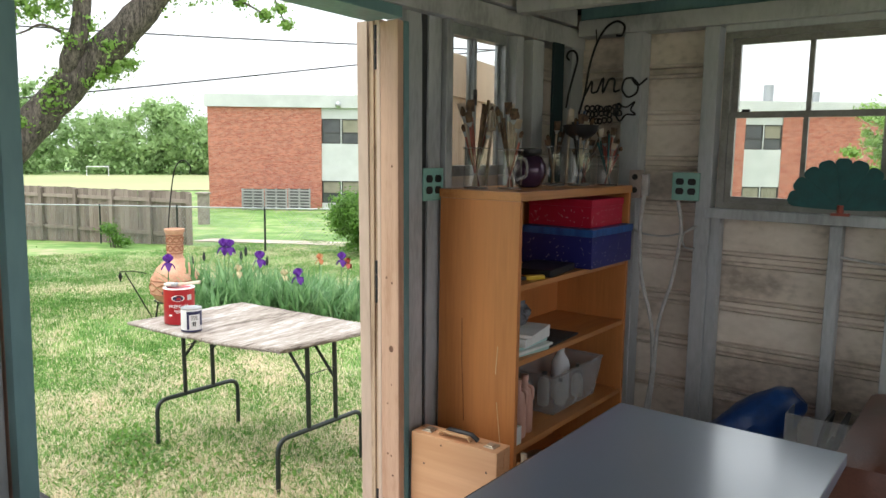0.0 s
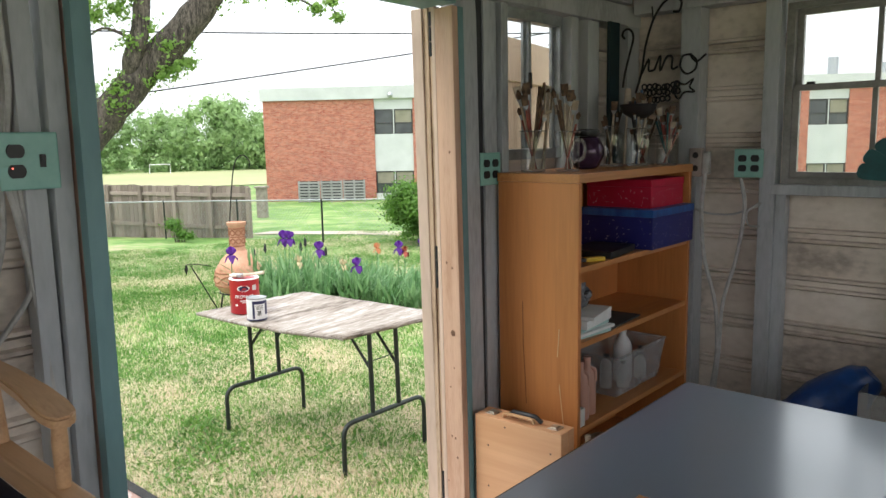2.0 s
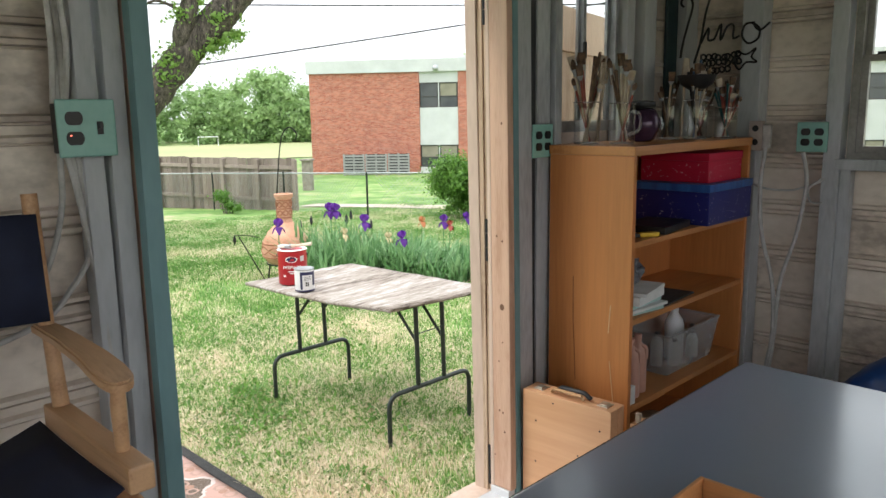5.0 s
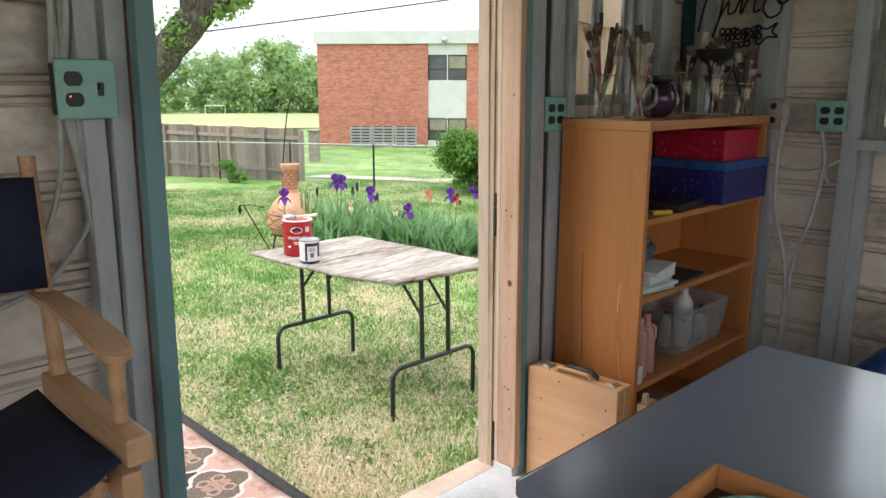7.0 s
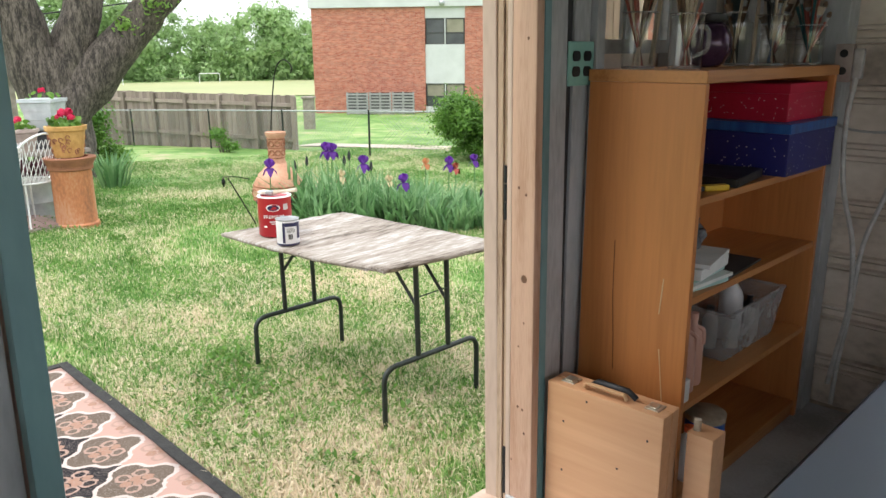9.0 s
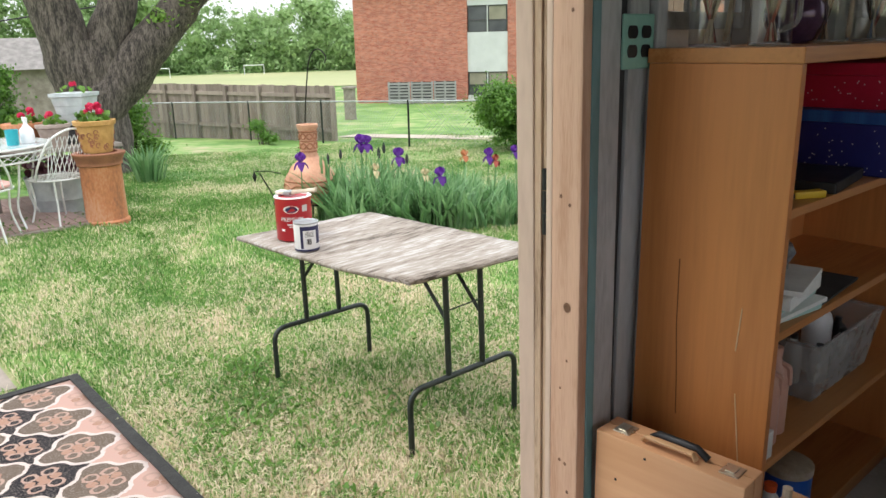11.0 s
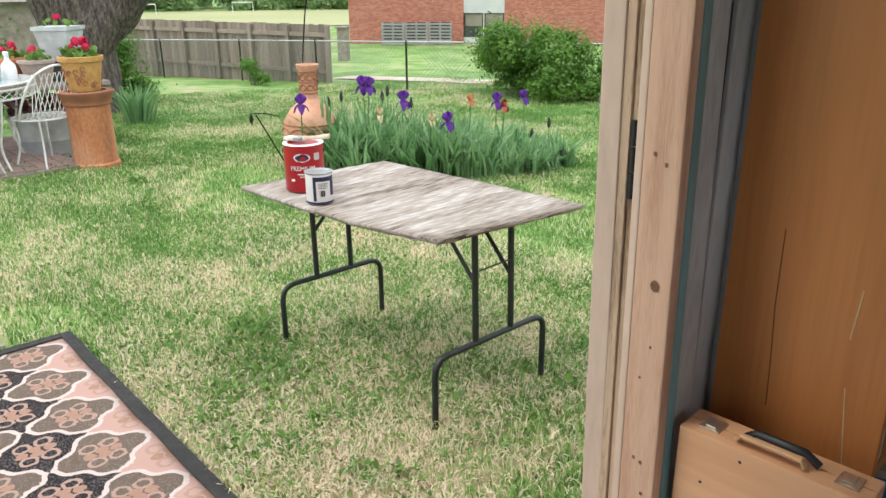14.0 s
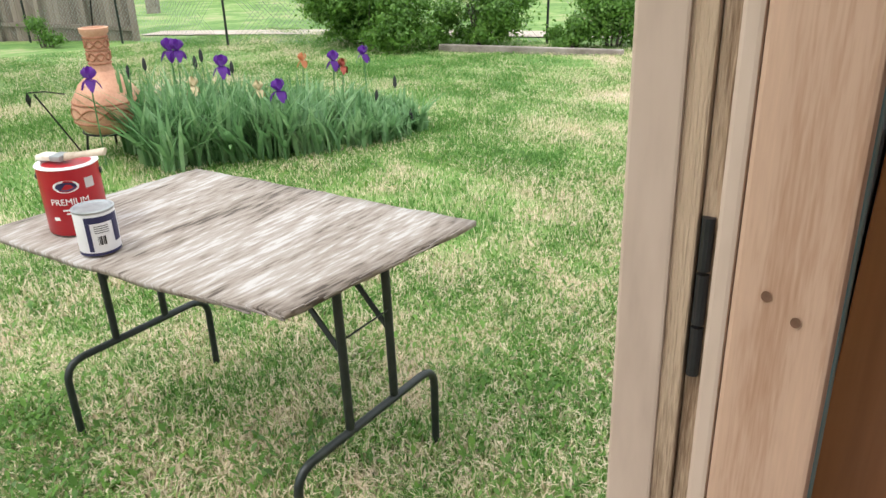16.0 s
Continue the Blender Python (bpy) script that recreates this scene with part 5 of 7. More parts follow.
def geranium(parent, z, r, seed, n_flower=7, leaves=90):
    rng = random.Random(seed)
    bm = bm_new()
    for _ in range(leaves):
        a, d = rng.uniform(0, 6.28), r * math.sqrt(rng.random())
        c = Vector((d * math.cos(a), d * math.sin(a), z + rng.uniform(0, 0.09)))
        n_ = Vector((rng.uniform(-1, 1), rng.uniform(-1, 1), rng.uniform(0.2, 1))).normalized()
        u = n_.orthogonal().normalized()
        w = n_.cross(u)
        s = rng.uniform(0.018, 0.034)
        bm.faces.new([bm.verts.new(c + s * (math.cos(k * 1.047) * u + math.sin(k * 1.047) * w)) for k in range(6)])
    part("foliage", bm, BUSHLEAF, parent, "green geranium leaves", kind="stuff")
    for _ in range(n_flower):
        a, d = rng.uniform(0, 6.28), r * math.sqrt(rng.random()) * 0.9
        bm = bm_new()
        hub = Vector((d * math.cos(a), d * math.sin(a), z + rng.uniform(0.09, 0.15)))
        for _ in range(26):
            n_ = Vector((rng.uniform(-1, 1), rng.uniform(-1, 1), rng.uniform(-0.2, 1))).normalized()
            u = n_.orthogonal().normalized()
            w = n_.cross(u)
            c = hub + n_ * 0.035
            bm.faces.new([bm.verts.new(c + 0.016 * (math.cos(k * 1.2566) * u + math.sin(k * 1.2566) * w)) for k in range(5)])
        part("flower_head", bm, GERANIUM, parent, "crimson geranium head")


def pots():
    ux, uy = -8.09, 3.0
    u = thing("chimney_pot", pose(ux, uy, gz(ux, uy)), "tall weathered orange clay chimney pot used as a plinth", "chimney pot")
    part("body", lathe(bm_new(), [(0.205, -0.02), (0.205, 0.025), (0.188, 0.04), (0.184, 0.54), (0.190, 0.55)], 40), TERRA, u, smooth=True)
    part("rim", lathe(bm_new(), [(0.190, 0.5505), (0.204, 0.56), (0.204, 0.595), (0.211, 0.603), (0.217, 0.625), (0.236, 0.65), (0.24, 0.67), (0.215, 0.675), (0.17, 0.675), (0.165, 0.61)], 40), TERRA_DK, u, "dark moulded rim", smooth=True)
    tz = gz(ux, uy) + 0.6755
    p = thing("flower_pot", pose(ux + 0.01, uy, tz), "ochre embossed pot of crimson geraniums on the chimney pot", "flower pot")
    part("pot", lathe(bm_new(), [(0.125, 0), (0.13, 0.015), (0.168, 0.25), (0.184, 0.255), (0.188, 0.295), (0.17, 0.298), (0.16, 0.27), (0.15, 0.255)], 36), OCHRE, p, smooth=True)
    bm = bm_new()
    rng = random.Random(2)
    for k in range(46):
        a, z = rng.uniform(0, 6.28), rng.uniform(0.05, 0.2)
        r = 0.129 + (z - 0.015) * 0.165
        pts = [((r + 0.004) * math.cos(a + 0.12 * math.cos(t)), (r + 0.004) * math.sin(a + 0.12 * math.cos(t)), z + 0.022 * math.sin(t)) for t in [i * 0.7 for i in range(8)]]
        tube(bm, pts, 0.005, 4)
    part("relief", bm, TERRA_DK, p, "embossed scrollwork", kind="stuff")
    geranium(p, 0.275, 0.145, 5)
    # pots round the foot of the tree
    def planter(x, y, z, prof, mat, label, seed, square=False, flowers=4, leaves=80):
        q = thing("flower_pot", pose(x, y, z), label, "flower pot")
        part("pot", lathe(bm_new(), prof, 4 if square else 30), mat, q, smooth=not square)
        geranium(q, prof[-1][1] - 0.01, prof[-1][0] * 0.85, seed, flowers, leaves)
    st = thing("plant_table", pose(-9.6, 3.05, gz(-9.6, 3.05)), "low dark timber stand under the potted plants", "plant stand")
    part("top", bx(-0.9, 0.55, -0.85, 0.5, 0.62, 0.66, bevel=0.004), POSTS, st)
    for lx in (-0.85, 0.46):
        for ly in (-0.8, 0.18):
            part("leg", bx(lx, lx + 0.06, ly, ly + 0.06, -0.03, 0.6195), POSTS, st)
    bz = gz(-9.6, 3.05) + 0.6605
    pl = thing("pot_plinth", pose(-9.42, 3.24, bz), "dark upturned pot under the zinc planter", "pot")
    part("plinth", lathe(bm_new(), [(0.15, 0), (0.15, 0.03), (0.13, 0.05), (0.12, 0.1995)], 20), DARK, pl, smooth=True)
    planter(-9.42, 3.24, bz + 0.2, [(0.16, 0), (0.17, 0.02), (0.195, 0.11), (0.20, 0.115), (0.215, 0.20), (0.22, 0.205), (0.24, 0.295), (0.26, 0.30), (0.26, 0.335), (0.235, 0.335)], ZINCPOT, "white ridged zinc planter with a red flower", 7, True, 1, 14)
    planter(-9.22, 2.93, bz, [(0.10, 0), (0.11, 0.02), (0.155, 0.2), (0.17, 0.21), (0.17, 0.24), (0.145, 0.24)], GREYPOT, "grey-pink stone pot with small red flowers", 8, False, 2, 50)
    planter(-9.5, 2.72, bz, [(0.13, 0), (0.14, 0.02), (0.19, 0.2), (0.21, 0.21), (0.21, 0.25), (0.18, 0.25)], TERRA, "orange terracotta pot with red flowers", 9, False, 3, 60)
    tb = thing("wash_tub", pose(-8.95, 2.88, gz(-8.95, 2.88)), "ridged galvanised tub with dark red foliage", "tub")
    part("tub", lathe(bm_new(), [(0.29, -0.01), (0.30, 0.01), (0.32, 0.16), (0.33, 0.17), (0.33, 0.19), (0.35, 0.36), (0.365, 0.38), (0.35, 0.385), (0.33, 0.35)], 32), ZINCPOT, tb, smooth=True)
    bm = bm_new()
    rng = random.Random(12)
    for _ in range(260):
        a, d = rng.uniform(0, 6.28), 0.33 * math.sqrt(rng.random())
        c = Vector((d * math.cos(a), d * math.sin(a), 0.36 + rng.uniform(0, 0.2)))
        n_ = Vector((rng.uniform(-1, 1), rng.uniform(-1, 1), rng.uniform(0.1, 1))).normalized()
        uu = n_.orthogonal().normalized()
        w = n_.cross(uu)
        bm.faces.new([bm.verts.new(c + 0.035 * (math.cos(k * 1.047) * uu + math.sin(k * 1.047) * w)) for k in range(6)])
    part("foliage", bm, surface("dark_red_foliage", [(0.05, 0.012, 0.02), (0.13, 0.03, 0.05)], 0.6, island=0.5), tb, "dark red leaves", kind="stuff")


pots()


# ---- wrought iron patio set ----
def patio_set():
    tx, ty = -8.62, 2.10
    t = thing("patio_table", pose(tx, ty, gz(tx, ty)), "round white wrought-iron patio table with lattice apron", "table")
    R = 0.62
    for z, r in ((0.74, R), (0.70, R), (0.62, R * 0.97)):
        part("ring", tube(bm_new(), [(r * math.cos(2 * math.pi * i / 40), r * math.sin(2 * math.pi * i / 40), z) for i in range(41)], 0.009, 6), WHITEIRON, t)
    part("glass_top", lathe(bm_new(), [(R - 0.005, 0.742), (R - 0.005, 0.75)], 40), surface("pale_glass_top", [(0.45, 0.5, 0.5), (0.55, 0.6, 0.6)], 0.1, spec=0.8), t, "pale glass table top")
    bm = bm_new()
    for k in range(44):
        for s in (1, -1):
            a, b_ = 2 * math.pi * k / 44, 2 * math.pi * (k + 1.4 * s) / 44
            tube(bm, [(R * math.cos(a), R * math.sin(a), 0.70), (R * 0.97 * math.cos(b_), R * 0.97 * math.sin(b_), 0.62)], 0.0035, 4)
    part("lattice", bm, WHITEIRON, t)
    for k in range(4):
        a = 2 * math.pi * k / 4 + 0.4
        c, s = math.cos(a), math.sin(a)
        part("leg", tube(bm_new(), smooth_line([(0.58 * c, 0.58 * s, 0.64), (0.52 * c, 0.52 * s, 0.4), (0.46 * c, 0.46 * s, 0.2), (0.54 * c, 0.54 * s, -0.01)], 5), 0.011, 6), WHITEIRON, t)

    def chair(m, label, cushion):
        c = thing("patio_chair", m, label, "chair", "patio chairs")
        part("seat_ring", tube(bm_new(), [(0.24 * math.cos(2 * math.pi * i / 28), 0.24 * math.sin(2 * math.pi * i / 28), 0.44) for i in range(29)], 0.009, 6), WHITEIRON, c)
        bm = bm_new()
        for i in range(-4, 5):
            y = 0.05 * i
            w = math.sqrt(max(0.0, 0.235 ** 2 - y * y))
            tube(bm, [(-w, y, 0.44), (w, y, 0.44)], 0.004, 4)
            tube(bm, [(y, -w, 0.437), (y, w, 0.437)], 0.004, 4)
        part("seat", bm, WHITEIRON, c, "wire mesh seat")
        for a in (0.8, 2.34, 3.94, 5.48):
            x, y = math.cos(a), math.sin(a)
            part("leg", tube(bm_new(), smooth_line([(0.23 * x, 0.23 * y, 0.435), (0.21 * x, 0.21 * y, 0.22), (0.27 * x, 0.27 * y, -0.01)], 5), 0.009, 6), WHITEIRON, c)
        arch = smooth_line([(-0.02, 0.25, 0.44), (-0.14, 0.27, 0.62), (-0.24, 0.20, 0.82), (-0.29, 0.0, 0.90), (-0.24, -0.20, 0.82), (-0.14, -0.27, 0.62), (-0.02, -0.25, 0.44)], 6)
        part("back_hoop", tube(bm_new(), arch, 0.010, 6), WHITEIRON, c)
        bm = bm_new()
        for k in range(-5, 6):
            for s in (1, -1):
                y = 0.05 * k
                tube(bm, [(-0.20, y, 0.47), (-0.285 + 0.5 * (y + 0.1 * s) ** 2, y + 0.12 * s if abs(y + 0.12 * s) < 0.24 else 0.2 * s, 0.84)], 0.0035, 4)
        part("back_lattice", bm, WHITEIRON, c, "crossed wire back")
        if cushion:
            part("cushion", lathe(bm_new(), [(0.20, 0.447), (0.235, 0.46), (0.235, 0.48), (0.19, 0.495)], 28), CUSHION, c, "faded pink round cushion", smooth=True)
        return c
    chair(pose(-8.30, 2.66, gz(-8.3, 2.66), 0, 0, 205), "white wrought-iron chair with wire lattice back", False)
    chair(pose(-7.98, 1.98, gz(-8.0, 2.0), 0, 0, 150), "white wrought-iron chair with a pink cushion", True)
    m = thing("blue_mug", pose(-8.35, 2.36, gz(tx, ty) + 0.7505), "small turquoise cup on the patio table", "cup")
    part("cup", lathe(bm_new(), [(0.05, 0), (0.058, 0.14), (0.052, 0.14), (0.046, 0.02)], 20), surface("turquoise_glaze", [(0.02, 0.3, 0.36), (0.03, 0.38, 0.45)], 0.3), m, smooth=True)
    b = thing("spray_bottle", pose(-8.42, 2.50, gz(tx, ty) + 0.7505), "white plastic bottle on the patio table", "bottle")
    part("bottle", lathe(bm_new(), [(0.06, 0), (0.065, 0.02), (0.06, 0.12), (0.02, 0.17), (0.018, 0.20)], 16), WHITECAN, b, smooth=True)
    part("sprayer", bx(-0.05, 0.03, -0.015, 0.015, 0.2005, 0.235, bevel=0.004), WHITECAN, b)


patio_set()

# ---- things on the bookcase ----
BT = FLOOR + 1.2405


def jar(x, y, r, h, label, seed, mats, neck=0.0, handle=False, n_=8, tall=0.20):
    j = thing("brush_jar", pose(x, y, BT), label, "jar", "brush jars")
    outer = [(r * 0.96, 0), (r, 0.006), (r, h * 0.8), (r - neck, h * 0.9), (r - neck + 0.003, h)]
    p = part("glass", lathe(bm_new(), outer, 24, closed=False), JARGLASS, j, "clear glass jar", smooth=True)
    part("glass_foot", lathe(bm_new(), [(r * 0.96, 0), (r * 0.96, 0.006)], 24), HAZYPLASTIC, j)
    part("rim", tube(bm_new(), [((r - neck + 0.002) * math.cos(2 * math.pi * i / 20), (r - neck + 0.002) * math.sin(2 * math.pi * i / 20), h) for i in range(21)], 0.0022, 5), HAZYPLASTIC, j, "rounded glass rim", smooth=True)
    if handle:
        part("handle", tube(bm_new(), smooth_line([(0.0, r, h * 0.8), (0.02, r + 0.035, h * 0.72), (0.02, r + 0.035, h * 0.35), (0.0, r, h * 0.22)], 5), 0.006, 8), HAZYPLASTIC, j, smooth=True)
    rng = random.Random(seed)
    for k in range(n_):
        a = rng.uniform(0, 6.28)
        b = thing("artist_brush", pose(x, y, BT + 0.008), "used artist's brush standing in a jar", "brush", "artist brushes")
        lean = rng.uniform(0.3, 0.85) * (r - 0.012)
        length = tall * rng.uniform(0.8, 1.25)
        base = Vector((-0.5 * lean * math.cos(a), -0.5 * lean * math.sin(a), 0))
        tipv = Vector((2.3 * lean * math.cos(a), 2.3 * lean * math.sin(a), length))
        mat = rng.choice(mats)
        part("handle", tube(bm_new(), [base, base.lerp(tipv, 0.5), base.lerp(tipv, 0.8)], [0.0025, 0.005, 0.004], 7), mat, b, smooth=True)
        if k % 3 == 0:
            part("ferrule", tube(bm_new(), [base.lerp(tipv, 0.802), base.lerp(tipv, 0.88)], [0.0045, 0.006], 8), STEEL, b)
            part("bristles", tube(bm_new(), [base.lerp(tipv, 0.882), base.lerp(tipv, 0.95), tipv], [0.006, 0.009, 0.003], 8, flat=0.6), BRISTLE, b)
        elif k % 3 == 1:
            part("ferrule", tube(bm_new(), [base.lerp(tipv, 0.802), base.lerp(tipv, 0.86)], [0.004, 0.012], 8, flat=0.35), STEEL, b)
            part("bristles", tube(bm_new(), [base.lerp(tipv, 0.862), base.lerp(tipv, 1.0)], [0.011, 0.014], 8, flat=0.3), BRISTLE if rng.random() < 0.5 else HANDLE_W, b)
        else:
            part("knob", tube(bm_new(), [base.lerp(tipv, 0.8), tipv], [0.004, 0.0055], 7), mat, b)


W3 = [HANDLE_W, HANDLE_W, HANDLE_R, BRISTLE]
jar(-1.545, 2.335, 0.045, 0.145, "clear glass jar crowded with pale-handled brushes", 1, W3, n_=18, tall=0.25)
jar(-1.445, 2.405, 0.044, 0.14, "glass mug jar holding red-handled brushes", 2, [HANDLE_R, HANDLE_W, BRISTLE], handle=True, n_=17, tall=0.24)
jar(-1.51, 2.84, 0.05, 0.16, "empty-looking glass bottle of thin brushes", 3, W3, neck=0.02, n_=5, tall=0.22)
jar(-1.415, 2.885, 0.045, 0.15, "clear jar packed with dark brushes", 4, [BLACK, HANDLE_W, HANDLE_B, BLACK], n_=16, tall=0.24)
jar(-1.352, 3.02, 0.042, 0.12, "clear jar of green and red handled brushes", 5, [HANDLE_R, HANDLE_W, FANTEAL], n_=14, tall=0.19)
jar(-1.455, 3.01, 0.048, 0.13, "wide glass jar of mixed brushes", 6, W3, n_=6, tall=0.17)


def ceramic_jar():
    j = thing("lidded_jar", pose(-1.475, 2.585, BT), "round iridescent purple ceramic jar with a dark lid", "jar")
    part("body", lathe(bm_new(), [(0.035, 0), (0.05, 0.01), (0.068, 0.05), (0.068, 0.08), (0.05, 0.115), (0.038, 0.122)], 28), PURPLEGLAZE, j, smooth=True)
    part("lid", lathe(bm_new(), [(0.045, 0.1225), (0.05, 0.13), (0.048, 0.145), (0.02, 0.15)], 24), BLACK, j, smooth=True)
    for fx, fy, turn in ((-1.535, 2.385, 10), (-1.46, 2.46, -12)):
        fk = thing("wooden_comb", pose(fx, fy, BT + 0.01, 6, turn, 0), "pale wooden graining comb standing among the brushes", "comb", "graining combs")
        part("shaft", bx(-0.006, 0.006, -0.004, 0.004, 0.0, 0.20, bevel=0.002), HANDLE_W, fk)
        part("bridge", bx(-0.004, 0.004, -0.022, 0.022, 0.2005, 0.212, bevel=0.002), HANDLE_W, fk)
        for y_ in (-0.018, 0.0, 0.018):
            part("tine", bx(-0.003, 0.003, y_ - 0.004, y_ + 0.004, 0.2125, 0.275, bevel=0.001), HANDLE_W, fk)
    b = thing("black_bowl", pose(-1.415, 2.885, BT + 0.19), "small black bowl-shaped palette resting on the brushes", "bowl")
    part("bowl", lathe(bm_new(), [(0.03, 0), (0.06, 0.02), (0.075, 0.055), (0.07, 0.055), (0.055, 0.022)], 22), BLACK, b, smooth=True)
    s = thing("wooden_spoon", pose(-1.46, 2.80, BT + 0.05, 0, 0, 0), "pale wooden paddle standing among the brushes", "spoon")
    part("handle", tube(bm_new(), [(0, 0.06, -0.04), (0.0, 0.075, 0.17)], 0.006, 8), HANDLE_W, s)
    part("paddle", tube(bm_new(), [(0, 0.0755, 0.171), (0, 0.08, 0.20), (0, 0.085, 0.26)], [0.009, 0.017, 0.012], 8, flat=0.4), HANDLE_W, s)


ceramic_jar()


def carton(name, x0, x1, y0, y1, z, h, mat, lidmat, label, dots, lid_h=0.03):
    cx, cy = (x0 + x1) / 2, (y0 + y1) / 2
    c = thing(name, pose(cx, cy, z), label, "box")
    hx, hy = (x1 - x0) / 2, (y1 - y0) / 2
    part("box_body", bx(-hx + 0.003, hx - 0.003, -hy + 0.003, hy - 0.003, 0, h - lid_h, bevel=0.002), mat, c)
    part("lid", bx(-hx, hx, -hy, hy, h - lid_h + 0.0005, h, bevel=0.002), lidmat, c)
    bm = bm_new()
    rng = random.Random(name)
    for k in range(dots):
        yy, zz = rng.uniform(-hy + 0.01, hy - 0.01), rng.uniform(0.01, h - lid_h - 0.01)
        q = 0.0017
        bm.faces.new([bm.verts.new((hx - 0.0022, yy + q * math.cos(k_ * 1.047), zz + q * math.sin(k_ * 1.047))) for k_ in range(6)])
        xx = rng.uniform(-hx + 0.01, hx - 0.01)
        bm.faces.new([bm.verts.new((xx + q * math.cos(k_ * 1.047), -hy + 0.0022, zz + q * math.sin(k_ * 1.047))) for k_ in range(6)])
    part("printed_dots", bm, PAPER, c, "scattered pale dots", kind="stuff")


S2 = FLOOR + 0.9225
carton("blue_box", -1.60, -1.275, 2.745, 3.127, S2, 0.155, BLUEBOX, LIDBLUE, "dark blue spotted gift box with striped lid", 40)
carton("red_box", -1.60, -1.31, 2.80, 3.10, S2 + 0.1555, 0.112, RED, RED, "crimson spotted gift box on the blue box", 34)
kn = thing("utility_knife", pose(-1.335, 2.40, S2, 0, 0, 60), "yellow and black utility knife on the shelf", "knife")
part("handle", bx(-0.03, 0.045, -0.012, 0.012, 0, 0.016, bevel=0.004), YELLOW, kn)
part("blade_slide", bx(-0.09, -0.0305, -0.011, 0.011, 0.001, 0.013, bevel=0.002), BLACK, kn)
fo = thing("document_case", pose(-1.40, 2.58, S2, 0, 0, 8), "flat dark green-black case lying on the shelf", "case")
part("case", bx(-0.09, 0.085, -0.12, 0.13, 0, 0.026, bevel=0.005), BLACK, fo)
S3 = FLOOR + 0.6555
for i, (mat, h, w, dx) in enumerate(((MINTPAPER, 0.012, 0.12, 0.0), (PAPER, 0.010, 0.13, 0.01), (MINTPAPER, 0.014, 0.125, -0.01), (PAPER, 0.03, 0.12, 0.005), (PAPER, 0.012, 0.115, 0.012))):
    z = S3 + sum((0.012, 0.010, 0.014, 0.03, 0.012)[:i]) + 0.0006 * i
    bk = thing("book", pose(-1.41 + dx, 2.39 + 0.006 * i, z, 0, 0, -8 + 5 * i), "pale papers and booklets stacked on the shelf", "book", "paper stack")
    part("booklet", bx(-0.09, 0.09, -w / 1.1, w / 1.1, 0, h, bevel=0.001), mat, bk)
bg = thing("plastic_bag", pose(-1.42, 2.39, S3 + 0.083), "crumpled grey plastic bag on the papers", "bag")
bm = bm_new()
bmesh.ops.create_icosphere(bm, subdivisions=3, radius=0.07)
for vv in bm.verts:
    vv.co = Vector((vv.co.x, vv.co.y * 1.1, max(0.0, vv.co.z * 0.8 + 0.05) + 0.0)) * (1 + 0.35 * noise.noise(vv.co * 40))
    vv.co.z = max(0.0, vv.co.z)
part("bag", bm, surface("grey_film", [(0.06, 0.065, 0.075), (0.25, 0.26, 0.28)], 0.2, scale=30, bump=0.5), bg)
fl = thing("dark_folder", pose(-1.38, 2.62, S3, 0, 0, 4), "thin dark folder lying on the shelf", "folder")
part("folder", bx(-0.10, 0.06, -0.13, 0.14, 0, 0.006), DARK, fl)
S4 = FLOOR + 0.3455


def bottle(name, x, y, z, r, h, mat, capmat, label, turn=0.0, handle=False, flat=0.75):
    b = thing(name, pose(x, y, z, 0, 0, turn), label, "bottle")
    bm = lathe(bm_new(), [(r * 0.9, 0), (r, 0.006), (r, h * 0.66), (r * 0.85, h * 0.74), (r * 0.4, h * 0.86), (r * 0.36, h * 0.9)], 24)
    for vv in bm.verts:
        vv.co.y *= flat
    part("body", bm, mat, b, smooth=True)
    part("cap", lathe(bm_new(), [(r * 0.4, h * 0.9005), (r * 0.42, h), (r * 0.3, h)], 18), capmat, b, smooth=True)
    if handle:
        part("grip", tube(bm_new(), smooth_line([(r * 0.4, 0, h * 0.82), (r * 0.95, 0, h * 0.78), (r * 1.0, 0, h * 0.6)], 4), 0.007, 6), mat, b, smooth=True)


bottle("paint_bottle", -1.36, 2.36, S4, 0.034, 0.215, PINK, PINK, "flesh-pink plastic paint bottle", 10, True)
bottle("paint_bottle", -1.37, 2.425, S4, 0.034, 0.215, PINK, PINK, "flesh-pink plastic paint bottle behind its twin", 5, True)
bottle("ink_bottle", -1.45, 2.44, S4, 0.04, 0.275, BLACK, BLACK, "tall black plastic bottle with yellow print", 0)
bx_ = thing("white_box", pose(-1.335, 2.29, S4), "small white carton on the shelf", "box")
part("carton", bx(-0.025, 0.025, -0.02, 0.022, 0, 0.065, bevel=0.001), PAPER, bx_)


